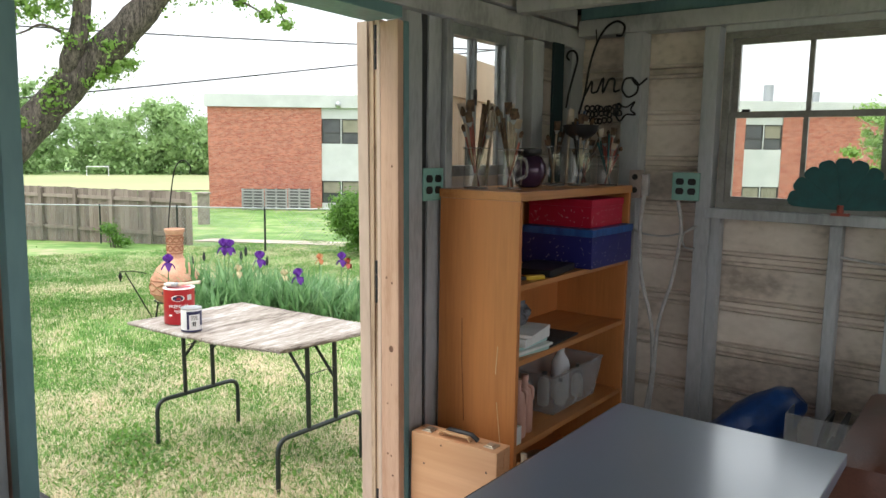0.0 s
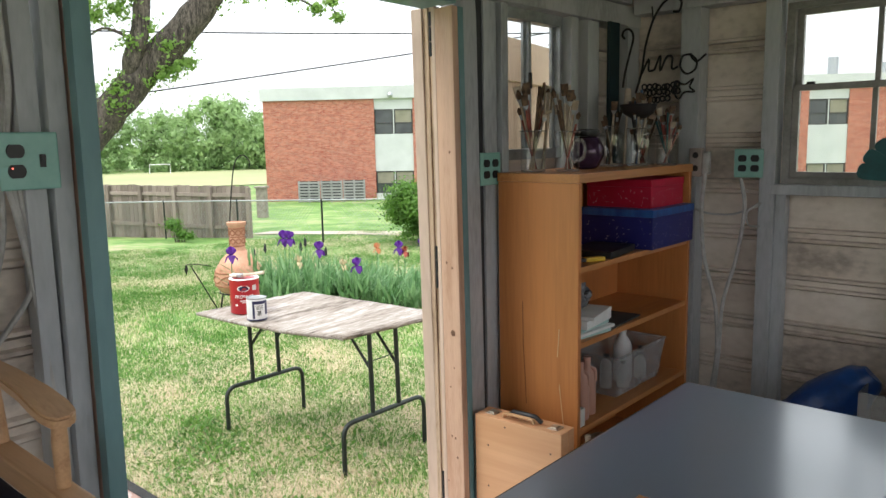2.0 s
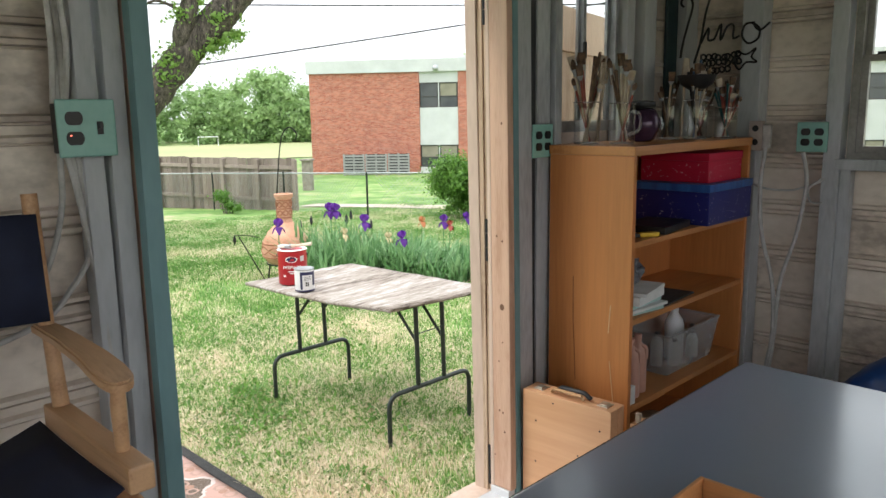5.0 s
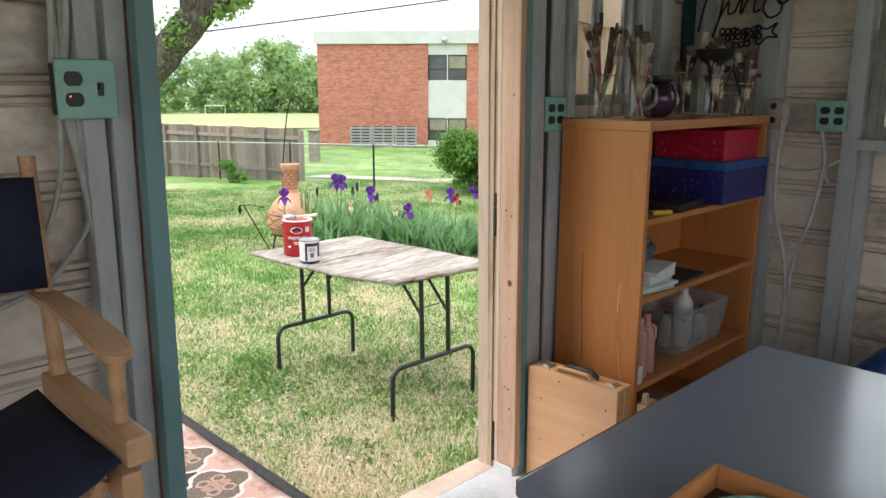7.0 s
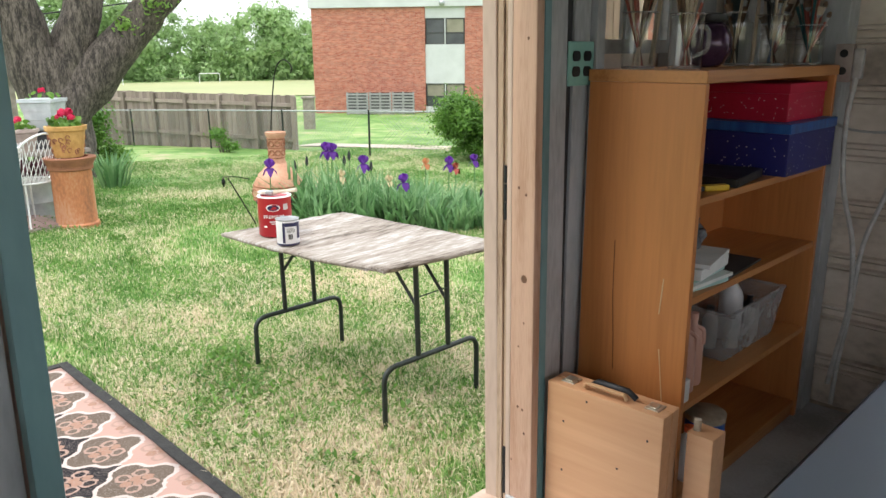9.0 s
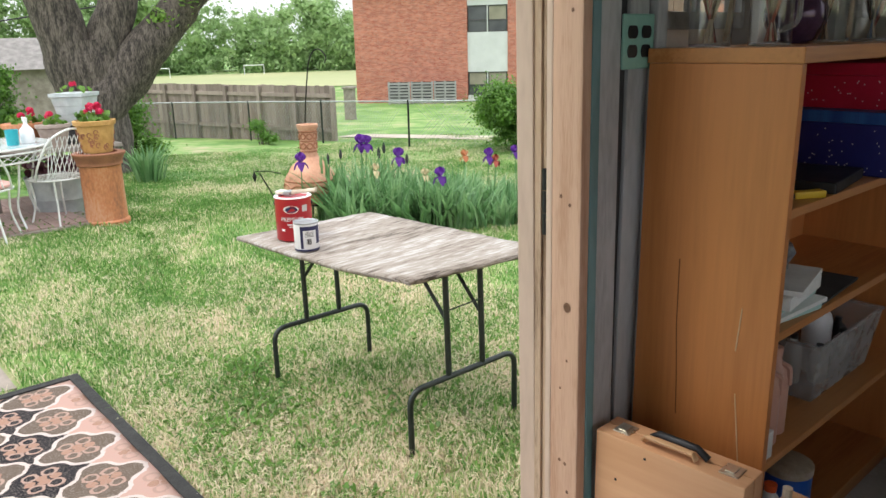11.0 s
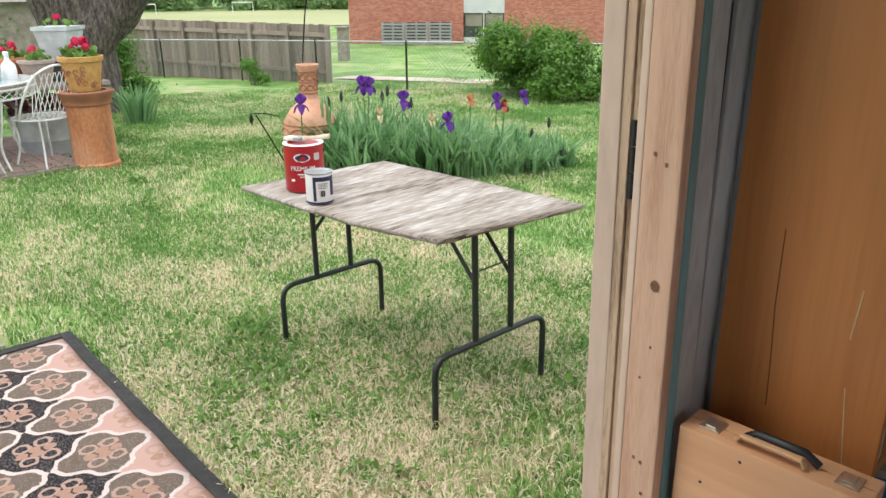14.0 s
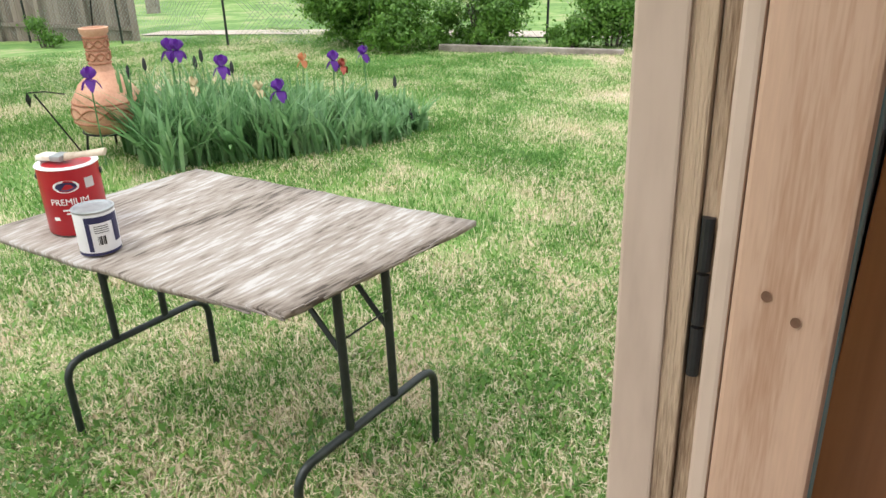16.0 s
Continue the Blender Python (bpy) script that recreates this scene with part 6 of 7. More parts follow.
def bin_tub():
    x0, x1, y0, y1 = -1.55, -1.34, 2.60, 3.02
    b = thing("plastic_bin", pose((x0 + x1) / 2, (y0 + y1) / 2, S4), "hazy clear plastic bin full of paint bottles", "bin")
    hx, hy, h = (x1 - x0) / 2, (y1 - y0) / 2, 0.165
    bm = bm_new()
    lo = [bm.verts.new((sx * (hx - 0.02), sy * (hy - 0.03), 0.002)) for sx, sy in ((-1, -1), (1, -1), (1, 1), (-1, 1))]
    hi = [bm.verts.new((sx * hx, sy * hy, h)) for sx, sy in ((-1, -1), (1, -1), (1, 1), (-1, 1))]
    for i in range(4):
        bm.faces.new((lo[i], lo[(i + 1) % 4], hi[(i + 1) % 4], hi[i]))
    bm.faces.new(lo[::-1])
    ob = part("tub", bm, HAZYPLASTIC, b)
    ob.modifiers.new("wall", "SOLIDIFY").thickness = 0.003
    rim = [(hx, hy), (-hx, hy), (-hx, -hy), (hx, -hy), (hx, hy)]
    part("rim", tube(bm_new(), [(x, y, h) for x, y in rim], 0.005, 6), HAZYPLASTIC, b)
    rng = random.Random(17)
    for i in range(8):
        bx0, by0 = -1.50 + 0.05 * (i % 3), 2.66 + 0.05 * i
        bottle("craft_paint", bx0, by0, S4 + 0.006, 0.024, rng.uniform(0.1, 0.14), rng.choice([BLACK, DARK, PAPER, BEIGE]), BLACK, "small paint bottle in the plastic bin", 0, False, 1.0)
    bottle("white_bottle", -1.44, 2.83, S4 + 0.006, 0.038, 0.225, WHITECAN, WHITECAN, "white squeeze bottle standing in the bin", 0, False, 1.0)


bin_tub()
S5 = FLOOR + 0.0605
bottle("glue_bottle", -1.335, 2.385, S5, 0.036, 0.17, WHITECAN, ORANGE, "white glue bottle with an orange cap", 0, False, 0.8)
tb_ = thing("blue_tub", pose(-1.37, 2.56, S5), "blue plastic tub with a tan lid", "tub")
part("tub", lathe(bm_new(), [(0.055, 0), (0.06, 0.01), (0.06, 0.12)], 24), BLUEJAR, tb_, smooth=True)
part("lid", lathe(bm_new(), [(0.062, 0.1205), (0.062, 0.14), (0.055, 0.145)], 24), HANDLE_W, tb_, smooth=True)
wl_ = thing("white_jar", pose(-1.40, 2.31, S5), "white plastic jar on the lowest shelf", "jar")
part("jar", lathe(bm_new(), [(0.035, 0), (0.038, 0.01), (0.038, 0.16), (0.036, 0.19)], 20), WHITECAN, wl_, smooth=True)


# ---- easel boxes ----
def easel_box():
    e = thing("sketch_box_easel", pose(-1.42, 2.095, FLOOR, 0, 0, 3), "pale beech sketch-box easel with leather handle and brass latches", "easel box")
    part("front_half", bx(-0.175, 0.17, -0.045, 0.0, 0, 0.405, bevel=0.003), EASEL, e)
    part("back_half", bx(-0.175, 0.17, 0.002, 0.042, 0, 0.405, bevel=0.003), EASEL, e)
    for x in (-0.125, 0.125):
        plate = part("latch_plate", bx(x - 0.02, x + 0.02, -0.024, 0.02, 0.4052, 0.4085, bevel=0.001), CHROME, e, "worn brass latch")
        part("latch_lever", bx(x - 0.010, x + 0.010, -0.016, 0.012, 0.409, 0.4125, bevel=0.001), CHROME, plate)
    part("handle", tube(bm_new(), [(-0.065, -0.024, 0.412), (-0.06, -0.026, 0.424), (0.05, -0.026, 0.424), (0.055, -0.024, 0.412)], 0.010, 8, flat=0.6), CHAIRWOOD, e, "tan wooden carrying grip", smooth=True)
    part("handle_strap", tube(bm_new(), [(-0.06, -0.006, 0.413), (-0.04, -0.008, 0.43), (0.05, -0.008, 0.43), (0.075, -0.006, 0.413)], 0.008, 8, flat=0.5), BLACK, e, "black leather strap", smooth=True)
    for x, z in ((-0.12, 0.30), (0.05, 0.22), (0.13, 0.33), (-0.05, 0.38), (-0.12, 0.15)):
        part("screw_head", lathe(bm_new(), [(0.0035, 0), (0.002, 0.0012)], 8), BLACK, e).matrix_basis = pose(x, -0.0455, z, 90, 0, 0)
    f = thing("easel_leg_box", pose(-1.185, 2.165, FLOOR), "smaller pale wooden easel part standing behind", "easel part")
    part("block", bx(-0.035, 0.035, -0.035, 0.035, 0, 0.355, bevel=0.003), EASEL, f)
    part("peg", tube(bm_new(), [(-0.02, -0.01, 0.3555), (-0.02, -0.01, 0.385)], 0.010, 8), HANDLE_W, f)


easel_box()


# ---- iron wall sign ----
def vino_sign():
    s = thing("wall_sign", pose(-1.44, 3.12, 1.805), "black wrought-iron Vino sign with grapes, hung in the corner", "sign")
    k = 0.00262

    def stroke(name, pts, r=0.0045, parent=s):
        return part(name, tube(bm_new(), smooth_line([((x - 1065) * k, 0, (210 - y) * k) for x, y in pts], 5), r, 7), IRON, parent, smooth=True)
    stroke("letter_v", [(1003, 106), (998, 100), (1002, 92), (1012, 92), (1018, 105), (1012, 130), (1004, 160), (1000, 185)], 0.005)
    stroke("letter_v", [(1024, 195), (1034, 160), (1040, 120), (1052, 82), (1068, 58), (1086, 50), (1099, 58), (1096, 72), (1086, 72)], 0.005)
    stroke("letter_i", [(1034, 165), (1046, 142), (1046, 160), (1056, 160)])
    stroke("letter_n", [(1056, 160), (1066, 138), (1066, 162), (1076, 142), (1086, 142), (1086, 160), (1096, 158)])
    stroke("letter_o", [(1118, 140), (1104, 142), (1100, 158), (1110, 170), (1124, 164), (1126, 150), (1116, 141), (1126, 152), (1141, 142)])
    rng = random.Random(3)
    for i in range(22):
        x, y = 1040 + (i % 8) * 8 + rng.uniform(-2, 2), 186 + (i // 8) * 10 + rng.uniform(-2, 2)
        ring = [((x - 1065 + 4.2 * math.cos(a)) * k, 0.004 * rng.random(), (210 - y + 4.2 * math.sin(a)) * k) for a in [i2 * 0.6283 for i2 in range(11)]]
        part("grape", tube(bm_new(), ring, 0.004, 5), IRON, s)
    stroke("leaf", [(1092, 180), (1108, 186), (1122, 178), (1116, 190), (1124, 198), (1108, 198), (1098, 208), (1090, 196), (1092, 180)], 0.004)
    stroke("hook", [(1052, 82), (1050, 60)], 0.003)


vino_sign()

# ---- window sill and far corner ----
def shell_fan():
    f = thing("shell_fan", pose(-0.495, 3.165, 1.4575), "dark teal scalloped shell fan standing on the sill", "ornament")
    n_ = 9
    for i in range(n_):
        a = radians(12 + 156 * i / (n_ - 1))
        d = Vector((math.cos(a), 0, math.sin(a)))
        sd = Vector((-d.z, 0, d.x))
        L = 0.185
        bm = bm_new()
        front = []
        for u, w in ((0.05, 0.006), (0.5, 0.021), (0.85, 0.030), (0.95, 0.026), (1.0, 0.014)):
            c = Vector((0, -0.006 - 0.004 * (i % 2), 0.025)) + d * L * u
            front.append((c - sd * w, c + sd * w))
        for (a0, b0), (a1, b1) in zip(front, front[1:]):
            bm.faces.new([bm.verts.new(q) for q in (a0, b0, b1, a1)])
        bmesh.ops.remove_doubles(bm, verts=bm.verts, dist=0.0005)
        ob = part("rib", bm, FANTEAL, f)
        ob.modifiers.new("card", "SOLIDIFY").thickness = 0.004
    part("foot", bx(-0.03, 0.03, -0.02, 0.02, 0, 0.01, bevel=0.002), HANDLE_R, f, "small red foot")
    part("stem", tube(bm_new(), [(0, -0.006, 0.0105), (0, -0.008, 0.04)], 0.012, 8), HANDLE_R, f)


shell_fan()


def corner_bits():
    b = thing("blue_bag", pose(-0.80, 3.0, FLOOR), "long blue vinyl bag leaning against the wall", "bag")
    bm = bm_new()
    tube(bm, smooth_line([(-0.20, -0.05, 0.0), (-0.06, -0.02, 0.20), (0.10, 0.02, 0.36), (0.20, 0.05, 0.45), (0.235, 0.06, 0.49)], 6), [0.07 + 0.03 * math.sin(math.pi * i / 24) - 0.03 * (i / 24) ** 3 for i in range(25)], 14)
    for vv in bm.verts:
        vv.co += Vector((noise.noise(vv.co * 14), noise.noise(vv.co * 14 + Vector((5, 0, 0))), 0)) * 0.02
        vv.co.z = max(0.0, vv.co.z)
    part("bag", bm, BLUETARP, b, smooth=True)
    m = thing("paper_basket", pose(-0.46, 2.98, FLOOR), "clear plastic crate of magazines by the wall", "crate")
    part("crate", box(box(bx(-0.11, 0.11, -0.1, -0.095, 0, 0.47), -0.11, -0.105, -0.0945, 0.1, 0, 0.47), 0.105, 0.11, -0.0945, 0.1, 0, 0.47), HAZYPLASTIC, m)
    rng = random.Random(8)
    for i in range(7):
        g = thing("magazine", pose(-0.53 + 0.024 * i, 2.98, FLOOR, 0, rng.uniform(8, 16), 0), "magazine standing in the crate", "magazine", "magazines")
        part("cover", bx(0, 0.012, -0.085, 0.085, 0.0, rng.uniform(0.36, 0.47)), rng.choice([PAPER, DARK, PAPER, MINTPAPER]), g)
    c = thing("leather_armchair", pose(0.06, 2.34, FLOOR), "rounded brown leather armchair by the table", "armchair")
    part("arm", bx(-0.36, -0.16, -0.36, 0.36, 0.06, 0.68, bevel=0.08), LEATHER, c, smooth=True)
    part("arm", bx(0.36, 0.56, -0.36, 0.36, 0.06, 0.62, bevel=0.08), LEATHER, c, smooth=True)
    part("seat", bx(-0.158, 0.358, -0.36, 0.26, 0.1, 0.44, bevel=0.05), LEATHER, c, smooth=True)
    part("backrest", bx(-0.158, 0.358, 0.262, 0.44, 0.1, 0.85, bevel=0.07), LEATHER, c, smooth=True)
    for x in (-0.3, 0.5):
        for y in (-0.3, 0.3):
            part("foot", tube(bm_new(), [(x, y, 0), (x, y, 0.062)], 0.025, 8), BLACK, c)


corner_bits()

# ---- iris bed ----
IRIS = (-6.08, 5.62)


def iris_bed():
    bed = thing("iris_bed", pose(*IRIS, gz(*IRIS)), "clump of bearded irises with blue-green sword leaves", "iris clump")
    rng = np.random.default_rng(21)
    o = np.array(IRIS)
    ax, ay = np.array([0.33, 0.944]), np.array([0.944, -0.33])
    v, f = [], []
    fans = []
    while len(fans) < 200:
        u, w = rng.uniform(-1.18, 1.22), rng.uniform(-0.56, 0.56)
        if (u / 1.25) ** 4 + (w / 0.56) ** 4 < 1 and rng.random() < 1.0 - 0.5 * (u + 1.2) / 2.4:
            fans.append((u, w, rng.uniform(0.62, 1.18), rng.uniform(0, 3.14)))
    for k in range(3600):
        u0, w0, tall, face = fans[k % len(fans)]
        u, w = u0 + rng.normal(0, 0.035), w0 + rng.normal(0, 0.035)
        x, y = ax * u + ay * w
        h = rng.uniform(0.34, 0.66) * tall * (1.08 - 0.26 * (u + 1.2))
        a = face + (0 if rng.random() < 0.5 else math.pi) + rng.normal(0, 0.5)
        lean = abs(rng.normal(0.1, 0.45)) * h
        base = np.array([x, y, gz(o[0] + x, o[1] + y) - gz(*IRIS) - 0.02])
        d = np.array([math.cos(a), math.sin(a), 0])
        b_ = a + 1.57 + rng.uniform(-0.4, 0.4)
        s = np.array([math.cos(b_), math.sin(b_), 0]) * rng.uniform(0.010, 0.021)
        droop = rng.uniform(0, 0.25) if rng.random() < 0.3 else 0.0
        pts = [(0.0, 0.7), (0.35, 1.0), (0.7, 0.8)]
        i = len(v)
        for t, wd in pts:
            c = base + d * lean * t ** 2 + np.array([0, 0, h * t * (1 - droop * t)])
            v += [c - s * wd, c + s * wd]
        v.append(base + d * lean * (1 + droop) + np.array([0, 0, h * (1 - droop * 1.6)]))
        f += [(i, i + 1, i + 3, i + 2), (i + 2, i + 3, i + 5, i + 4), (i + 4, i + 5, i + 6, i + 6)]
    bm = bm_new()
    vs = [bm.verts.new(p) for p in v]
    for q in f:
        bm.faces.new([vs[i] for i in dict.fromkeys(q)])
    part("leaves", bm, IRISLEAF, bed, "crowded sword-shaped leaves", kind="stuff")

    # the broad outer leaves, one by one
    meshes = []
    for k in range(4):
        bm = bm_new()
        rows = []
        hh, ww, bow = 0.5 + 0.05 * k, 0.019 + 0.002 * k, 0.12 + 0.08 * k
        for i in range(6):
            s = i / 5
            c = Vector((bow * s * s, 0, hh * s * (1 - 0.25 * bow * s)))
            w = ww * (0.75 + 0.9 * s - 1.6 * s ** 3)
            rows.append([bm.verts.new(c + Vector((0, -max(0.001, w), 0))), bm.verts.new(c + Vector((0.004, 0, 0))), bm.verts.new(c + Vector((0, max(0.001, w), 0)))])
        for r0, r1 in zip(rows, rows[1:]):
            for j in range(2):
                bm.faces.new((r0[j], r0[j + 1], r1[j + 1], r1[j]))
        meshes.append(bm)
    meshes = [part("leaf", b_, IRISLEAF, bed, smooth=True) for b_ in meshes]
    for k in range(190):
        a = rng.uniform(0, 6.28)
        q = rng.uniform(0.75, 1.0)
        u, w = 1.2 * q * math.cos(a), 0.54 * q * math.sin(a)
        x, y = ax * u + ay * w
        z = gz(o[0] + x, o[1] + y) - gz(*IRIS) - 0.02
        out = math.degrees(math.atan2(y, x)) + rng.uniform(-50, 50)
        m = pose(float(x), float(y), z, 0, rng.uniform(0, 30), out) @ Matrix.Scale(float(1.04 - 0.26 * (u + 1.2)) * rng.uniform(0.8, 1.1), 4)
        if k < 4:
            meshes[k].matrix_basis = m
        else:
            shared("leaf", meshes[k % 4].data, bed, m)

    def flower(x, y, z, mat, size, seed, label, name="iris_flower"):
        r = random.Random(seed)
        bx0, by0 = x + r.uniform(-0.05, 0.05), y + r.uniform(-0.05, 0.05)
        zb = gz(bx0, by0)
        fl = thing(name, pose(bx0, by0, zb), label, "iris", "iris flowers")
        hd = Vector((x - bx0, y - by0, z - zb))
        part("stem", tube(bm_new(), [(0, 0, -0.02), (hd.x * 0.4, hd.y * 0.4, hd.z * 0.55), hd], [0.007, 0.006, 0.005], 6), IRISLEAF, fl)
        for ring, (n_, up) in enumerate(((3, 1), (3, -1))):
            for k in range(n_):
                a = 2.094 * k + (0.5 if up > 0 else 1.55) + r.uniform(-0.2, 0.2)
                d = Vector((math.cos(a), math.sin(a), 0))
                s = Vector((-d.y, d.x, 0))
                bm = bm_new()
                rows = []
                for i in range(5):
                    t = i / 4
                    if up > 0:
                        c = hd + d * size * 0.5 * math.sin(2.6 * t) + Vector((0, 0, size * 1.05 * t))
                    else:
                        c = hd + d * size * (0.75 * t + 0.1) + Vector((0, 0, size * (0.25 * t - 1.15 * t * t)))
                    w = size * 0.42 * math.sin(math.pi * (0.12 + 0.8 * t))
                    rows.append([bm.verts.new(c + s * w * q + Vector((0, 0, r.uniform(-0.006, 0.006)))) for q in (-1, -0.4, 0.4, 1)])
                for r0, r1 in zip(rows, rows[1:]):
                    for j in range(3):
                        bm.faces.new((r0[j], r0[j + 1], r1[j + 1], r1[j]))
                part("petal", bm, mat, fl, smooth=True)

    P, K, B = "deep purple bearded iris in bloom", "peach-coloured iris in bloom", "rust-red iris in bloom"
    for i, (x, y, z, m, s, lb) in enumerate(FLOWERS_AT):
        s *= 1.1
        flower(x, y, z, {"p": PURPLE, "k": PEACH, "r": RUST, "d": DRYPETAL}[m], s, 40 + i, {"p": P, "k": K, "r": B, "d": "withered cream iris flower"}[m])
    for i, (x, y, z) in enumerate(BUDS_AT):
        r = random.Random(90 + i)
        zb = gz(x, y)
        b = thing("iris_bud", pose(x, y, zb), "closed dark iris bud on its stalk", "iris bud", "iris buds")
        part("stem", tube(bm_new(), [(0, 0, -0.02), (0.01, 0, (z - zb) * 0.6), (0, 0, z - zb - 0.05)], 0.005, 5), IRISLEAF, b)
        part("bud", lathe(bm_new(), [(0.005, z - zb - 0.05), (0.018, z - zb - 0.02), (0.014, z - zb + 0.03), (0.002, z - zb + 0.06)], 8), DARK, b, smooth=True)


# ---- leaves in bulk ----
def leaf_cloud(rng, centres, radii, per, size, squash=0.8):
    """Folded leaf quads scattered in uneven clumps."""
    v, f = [], []
    for c, r in zip(centres, radii):
        n_ = max(per // 2, int(per * (r / np.mean(radii)) ** 2))
        d = rng.normal(size=(n_, 3))
        d /= np.linalg.norm(d, axis=1)[:, None]
        p = np.asarray(c) + d * (r * np.abs(rng.normal(0, 0.62, n_)))[:, None] * [1, 1, squash]
        nrm = d + rng.normal(0, 0.5, (n_, 3))
        nrm /= np.linalg.norm(nrm, axis=1)[:, None]
        u = np.cross(nrm, rng.normal(size=(n_, 3)))
        u /= np.linalg.norm(u, axis=1)[:, None]
        w = np.cross(nrm, u)
        s = (size * rng.uniform(0.6, 1.4, n_))[:, None]
        q = np.stack([p - u * s, p + w * s * 0.55 + nrm * s * 0.15, p + u * s, p - w * s * 0.55 + nrm * s * 0.15], 1)
        v.append(q.reshape(-1, 3))
    v = np.concatenate(v)
    f = np.arange(len(v)).reshape(-1, 4)
    return v, f


def big_tree():
    bx_, by_ = -12.45, 4.15
    zb = gz(bx_, by_)
    t = thing("maple_tree", pose(bx_, by_, zb), "large old forked maple with furrowed bark and fresh leaves", "tree")
    o = Vector((bx_, by_, zb))

    def limb(name, pts, radii, seg=18):
        line = smooth_line([Vector(p) - o for p in pts], 6)
        rad = [float(q) for q in np.interp(np.linspace(0, 1, len(line)), np.linspace(0, 1, len(radii)), radii)]
        bm = bm_new()
        tube(bm, line, rad, seg)
        for vv in bm.verts:
            q = vv.co * 3
            vv.co += Vector((noise.noise(q), noise.noise(q + Vector((9, 0, 0))), noise.noise(q + Vector((0, 9, 0))))) * 0.05
        return part(name, bm, BARK, t, smooth=True)
    limb("trunk", [(-12.4, 4.32, zb - 0.15), (-12.4, 4.35, zb + 0.2), (-12.4, 4.40, 0.7), (-12.4, 4.38, 1.3), (-12.42, 4.36, 1.7)], [0.54, 0.44, 0.385, 0.39, 0.36])
    limb("limb", [(-12.40, 4.2, 1.0), (-12.45, 4.03, 1.9), (-12.5, 3.85, 2.6), (-12.7, 3.3, 3.8), (-13.0, 2.8, 5.4)], [0.36, 0.34, 0.29, 0.26, 0.16])
    limb("limb", [(-12.36, 4.42, 1.1), (-12.25, 4.68, 1.9), (-12.2, 4.88, 2.5), (-12.0, 5.1, 3.6), (-12.0, 5.3, 5.4)], [0.34, 0.28, 0.26, 0.23, 0.14])
    limb("limb", [(-12.36, 4.3, 0.75), (-12.2, 4.75, 1.2), (-11.85, 5.4, 1.98), (-11.4, 6.0, 2.80), (-10.9, 6.62, 3.62), (-10.6, 7.1, 4.5), (-10.4, 7.4, 5.4)], [0.42, 0.36, 0.27, 0.24, 0.23, 0.2, 0.13])
    limb("branch", [(-11.55, 5.82, 2.55), (-11.3, 5.82, 3.0), (-11.2, 5.9, 3.6), (-11.1, 6.0, 4.6)], [0.12, 0.15, 0.13, 0.09], 12)
    limb("branch", [(-10.75, 6.85, 3.95), (-10.4, 7.3, 4.05), (-10.0, 7.8, 4.0), (-9.7, 8.2, 3.75)], [0.05, 0.03, 0.02, 0.01], 8)
    limb("branch", [(-10.2, 8.0, 4.6), (-9.9, 8.35, 4.2), (-9.75, 8.6, 3.7)], [0.03, 0.02, 0.008], 6)
    limb("branch", [(-11.3, 5.85, 3.3), (-11.4, 5.4, 3.4), (-11.5, 5.0, 3.2)], [0.03, 0.02, 0.008], 6)
    rng = np.random.default_rng(5)
    cs = [(-11.55, 5.75, 2.7), (-11.45, 5.6, 2.55), (-11.35, 6.0, 2.65), (-11.15, 6.2, 2.75), (-11.0, 6.5, 3.3), (-11.25, 5.75, 3.2), (-11.2, 5.75, 3.9), (-11.5, 5.2, 3.75), (-10.7, 7.0, 4.2), (-10.45, 7.2, 4.35), (-10.9, 6.8, 4.3), (-11.5, 5.95, 2.75), (-11.3, 6.2, 2.9), (-11.1, 6.35, 2.85), (-11.5, 5.55, 2.3), (-11.25, 5.95, 3.5), (-11.3, 5.6, 3.7), (-11.4, 5.3, 3.6), (-11.5, 4.95, 3.4), (-11.2, 5.9, 4.1), (-10.8, 6.95, 3.95), (-10.5, 7.3, 4.05), (-10.3, 7.5, 4.15), (-10.0, 7.85, 3.98), (-9.75, 8.15, 3.8), (-9.8, 8.5, 3.95), (-9.75, 8.6, 3.7), (-11.0, 6.2, 3.2), (-11.7, 5.2, 2.0), (-11.05, 6.55, 2.95), (-11.5, 4.7, 3.9), (-11.3, 5.3, 4.2)]
    rs = [0.2, 0.2, 0.2, 0.2, 0.18, 0.22, 0.25, 0.25, 0.25, 0.25, 0.25, 0.24, 0.25, 0.2, 0.22, 0.28, 0.3, 0.28, 0.24, 0.34, 0.26, 0.24, 0.24, 0.14, 0.14, 0.14, 0.12, 0.2, 0.2, 0.17, 0.28, 0.3]
    for _ in range(70):
        a, r = rng.uniform(0, 6.28), rng.uniform(0.5, 4.2)
        cs.append((-12.0 + r * math.cos(a), 5.0 + r * math.sin(a), rng.uniform(5.0, 8.0)))
        rs.append(rng.uniform(0.4, 0.8))
    v, f = leaf_cloud(rng, np.array(cs) - np.array(o), rs, 640, 0.036)
    raw_mesh("crown", v, f, LEAF, t, "loose clumps of fresh green leaves", kind="stuff")


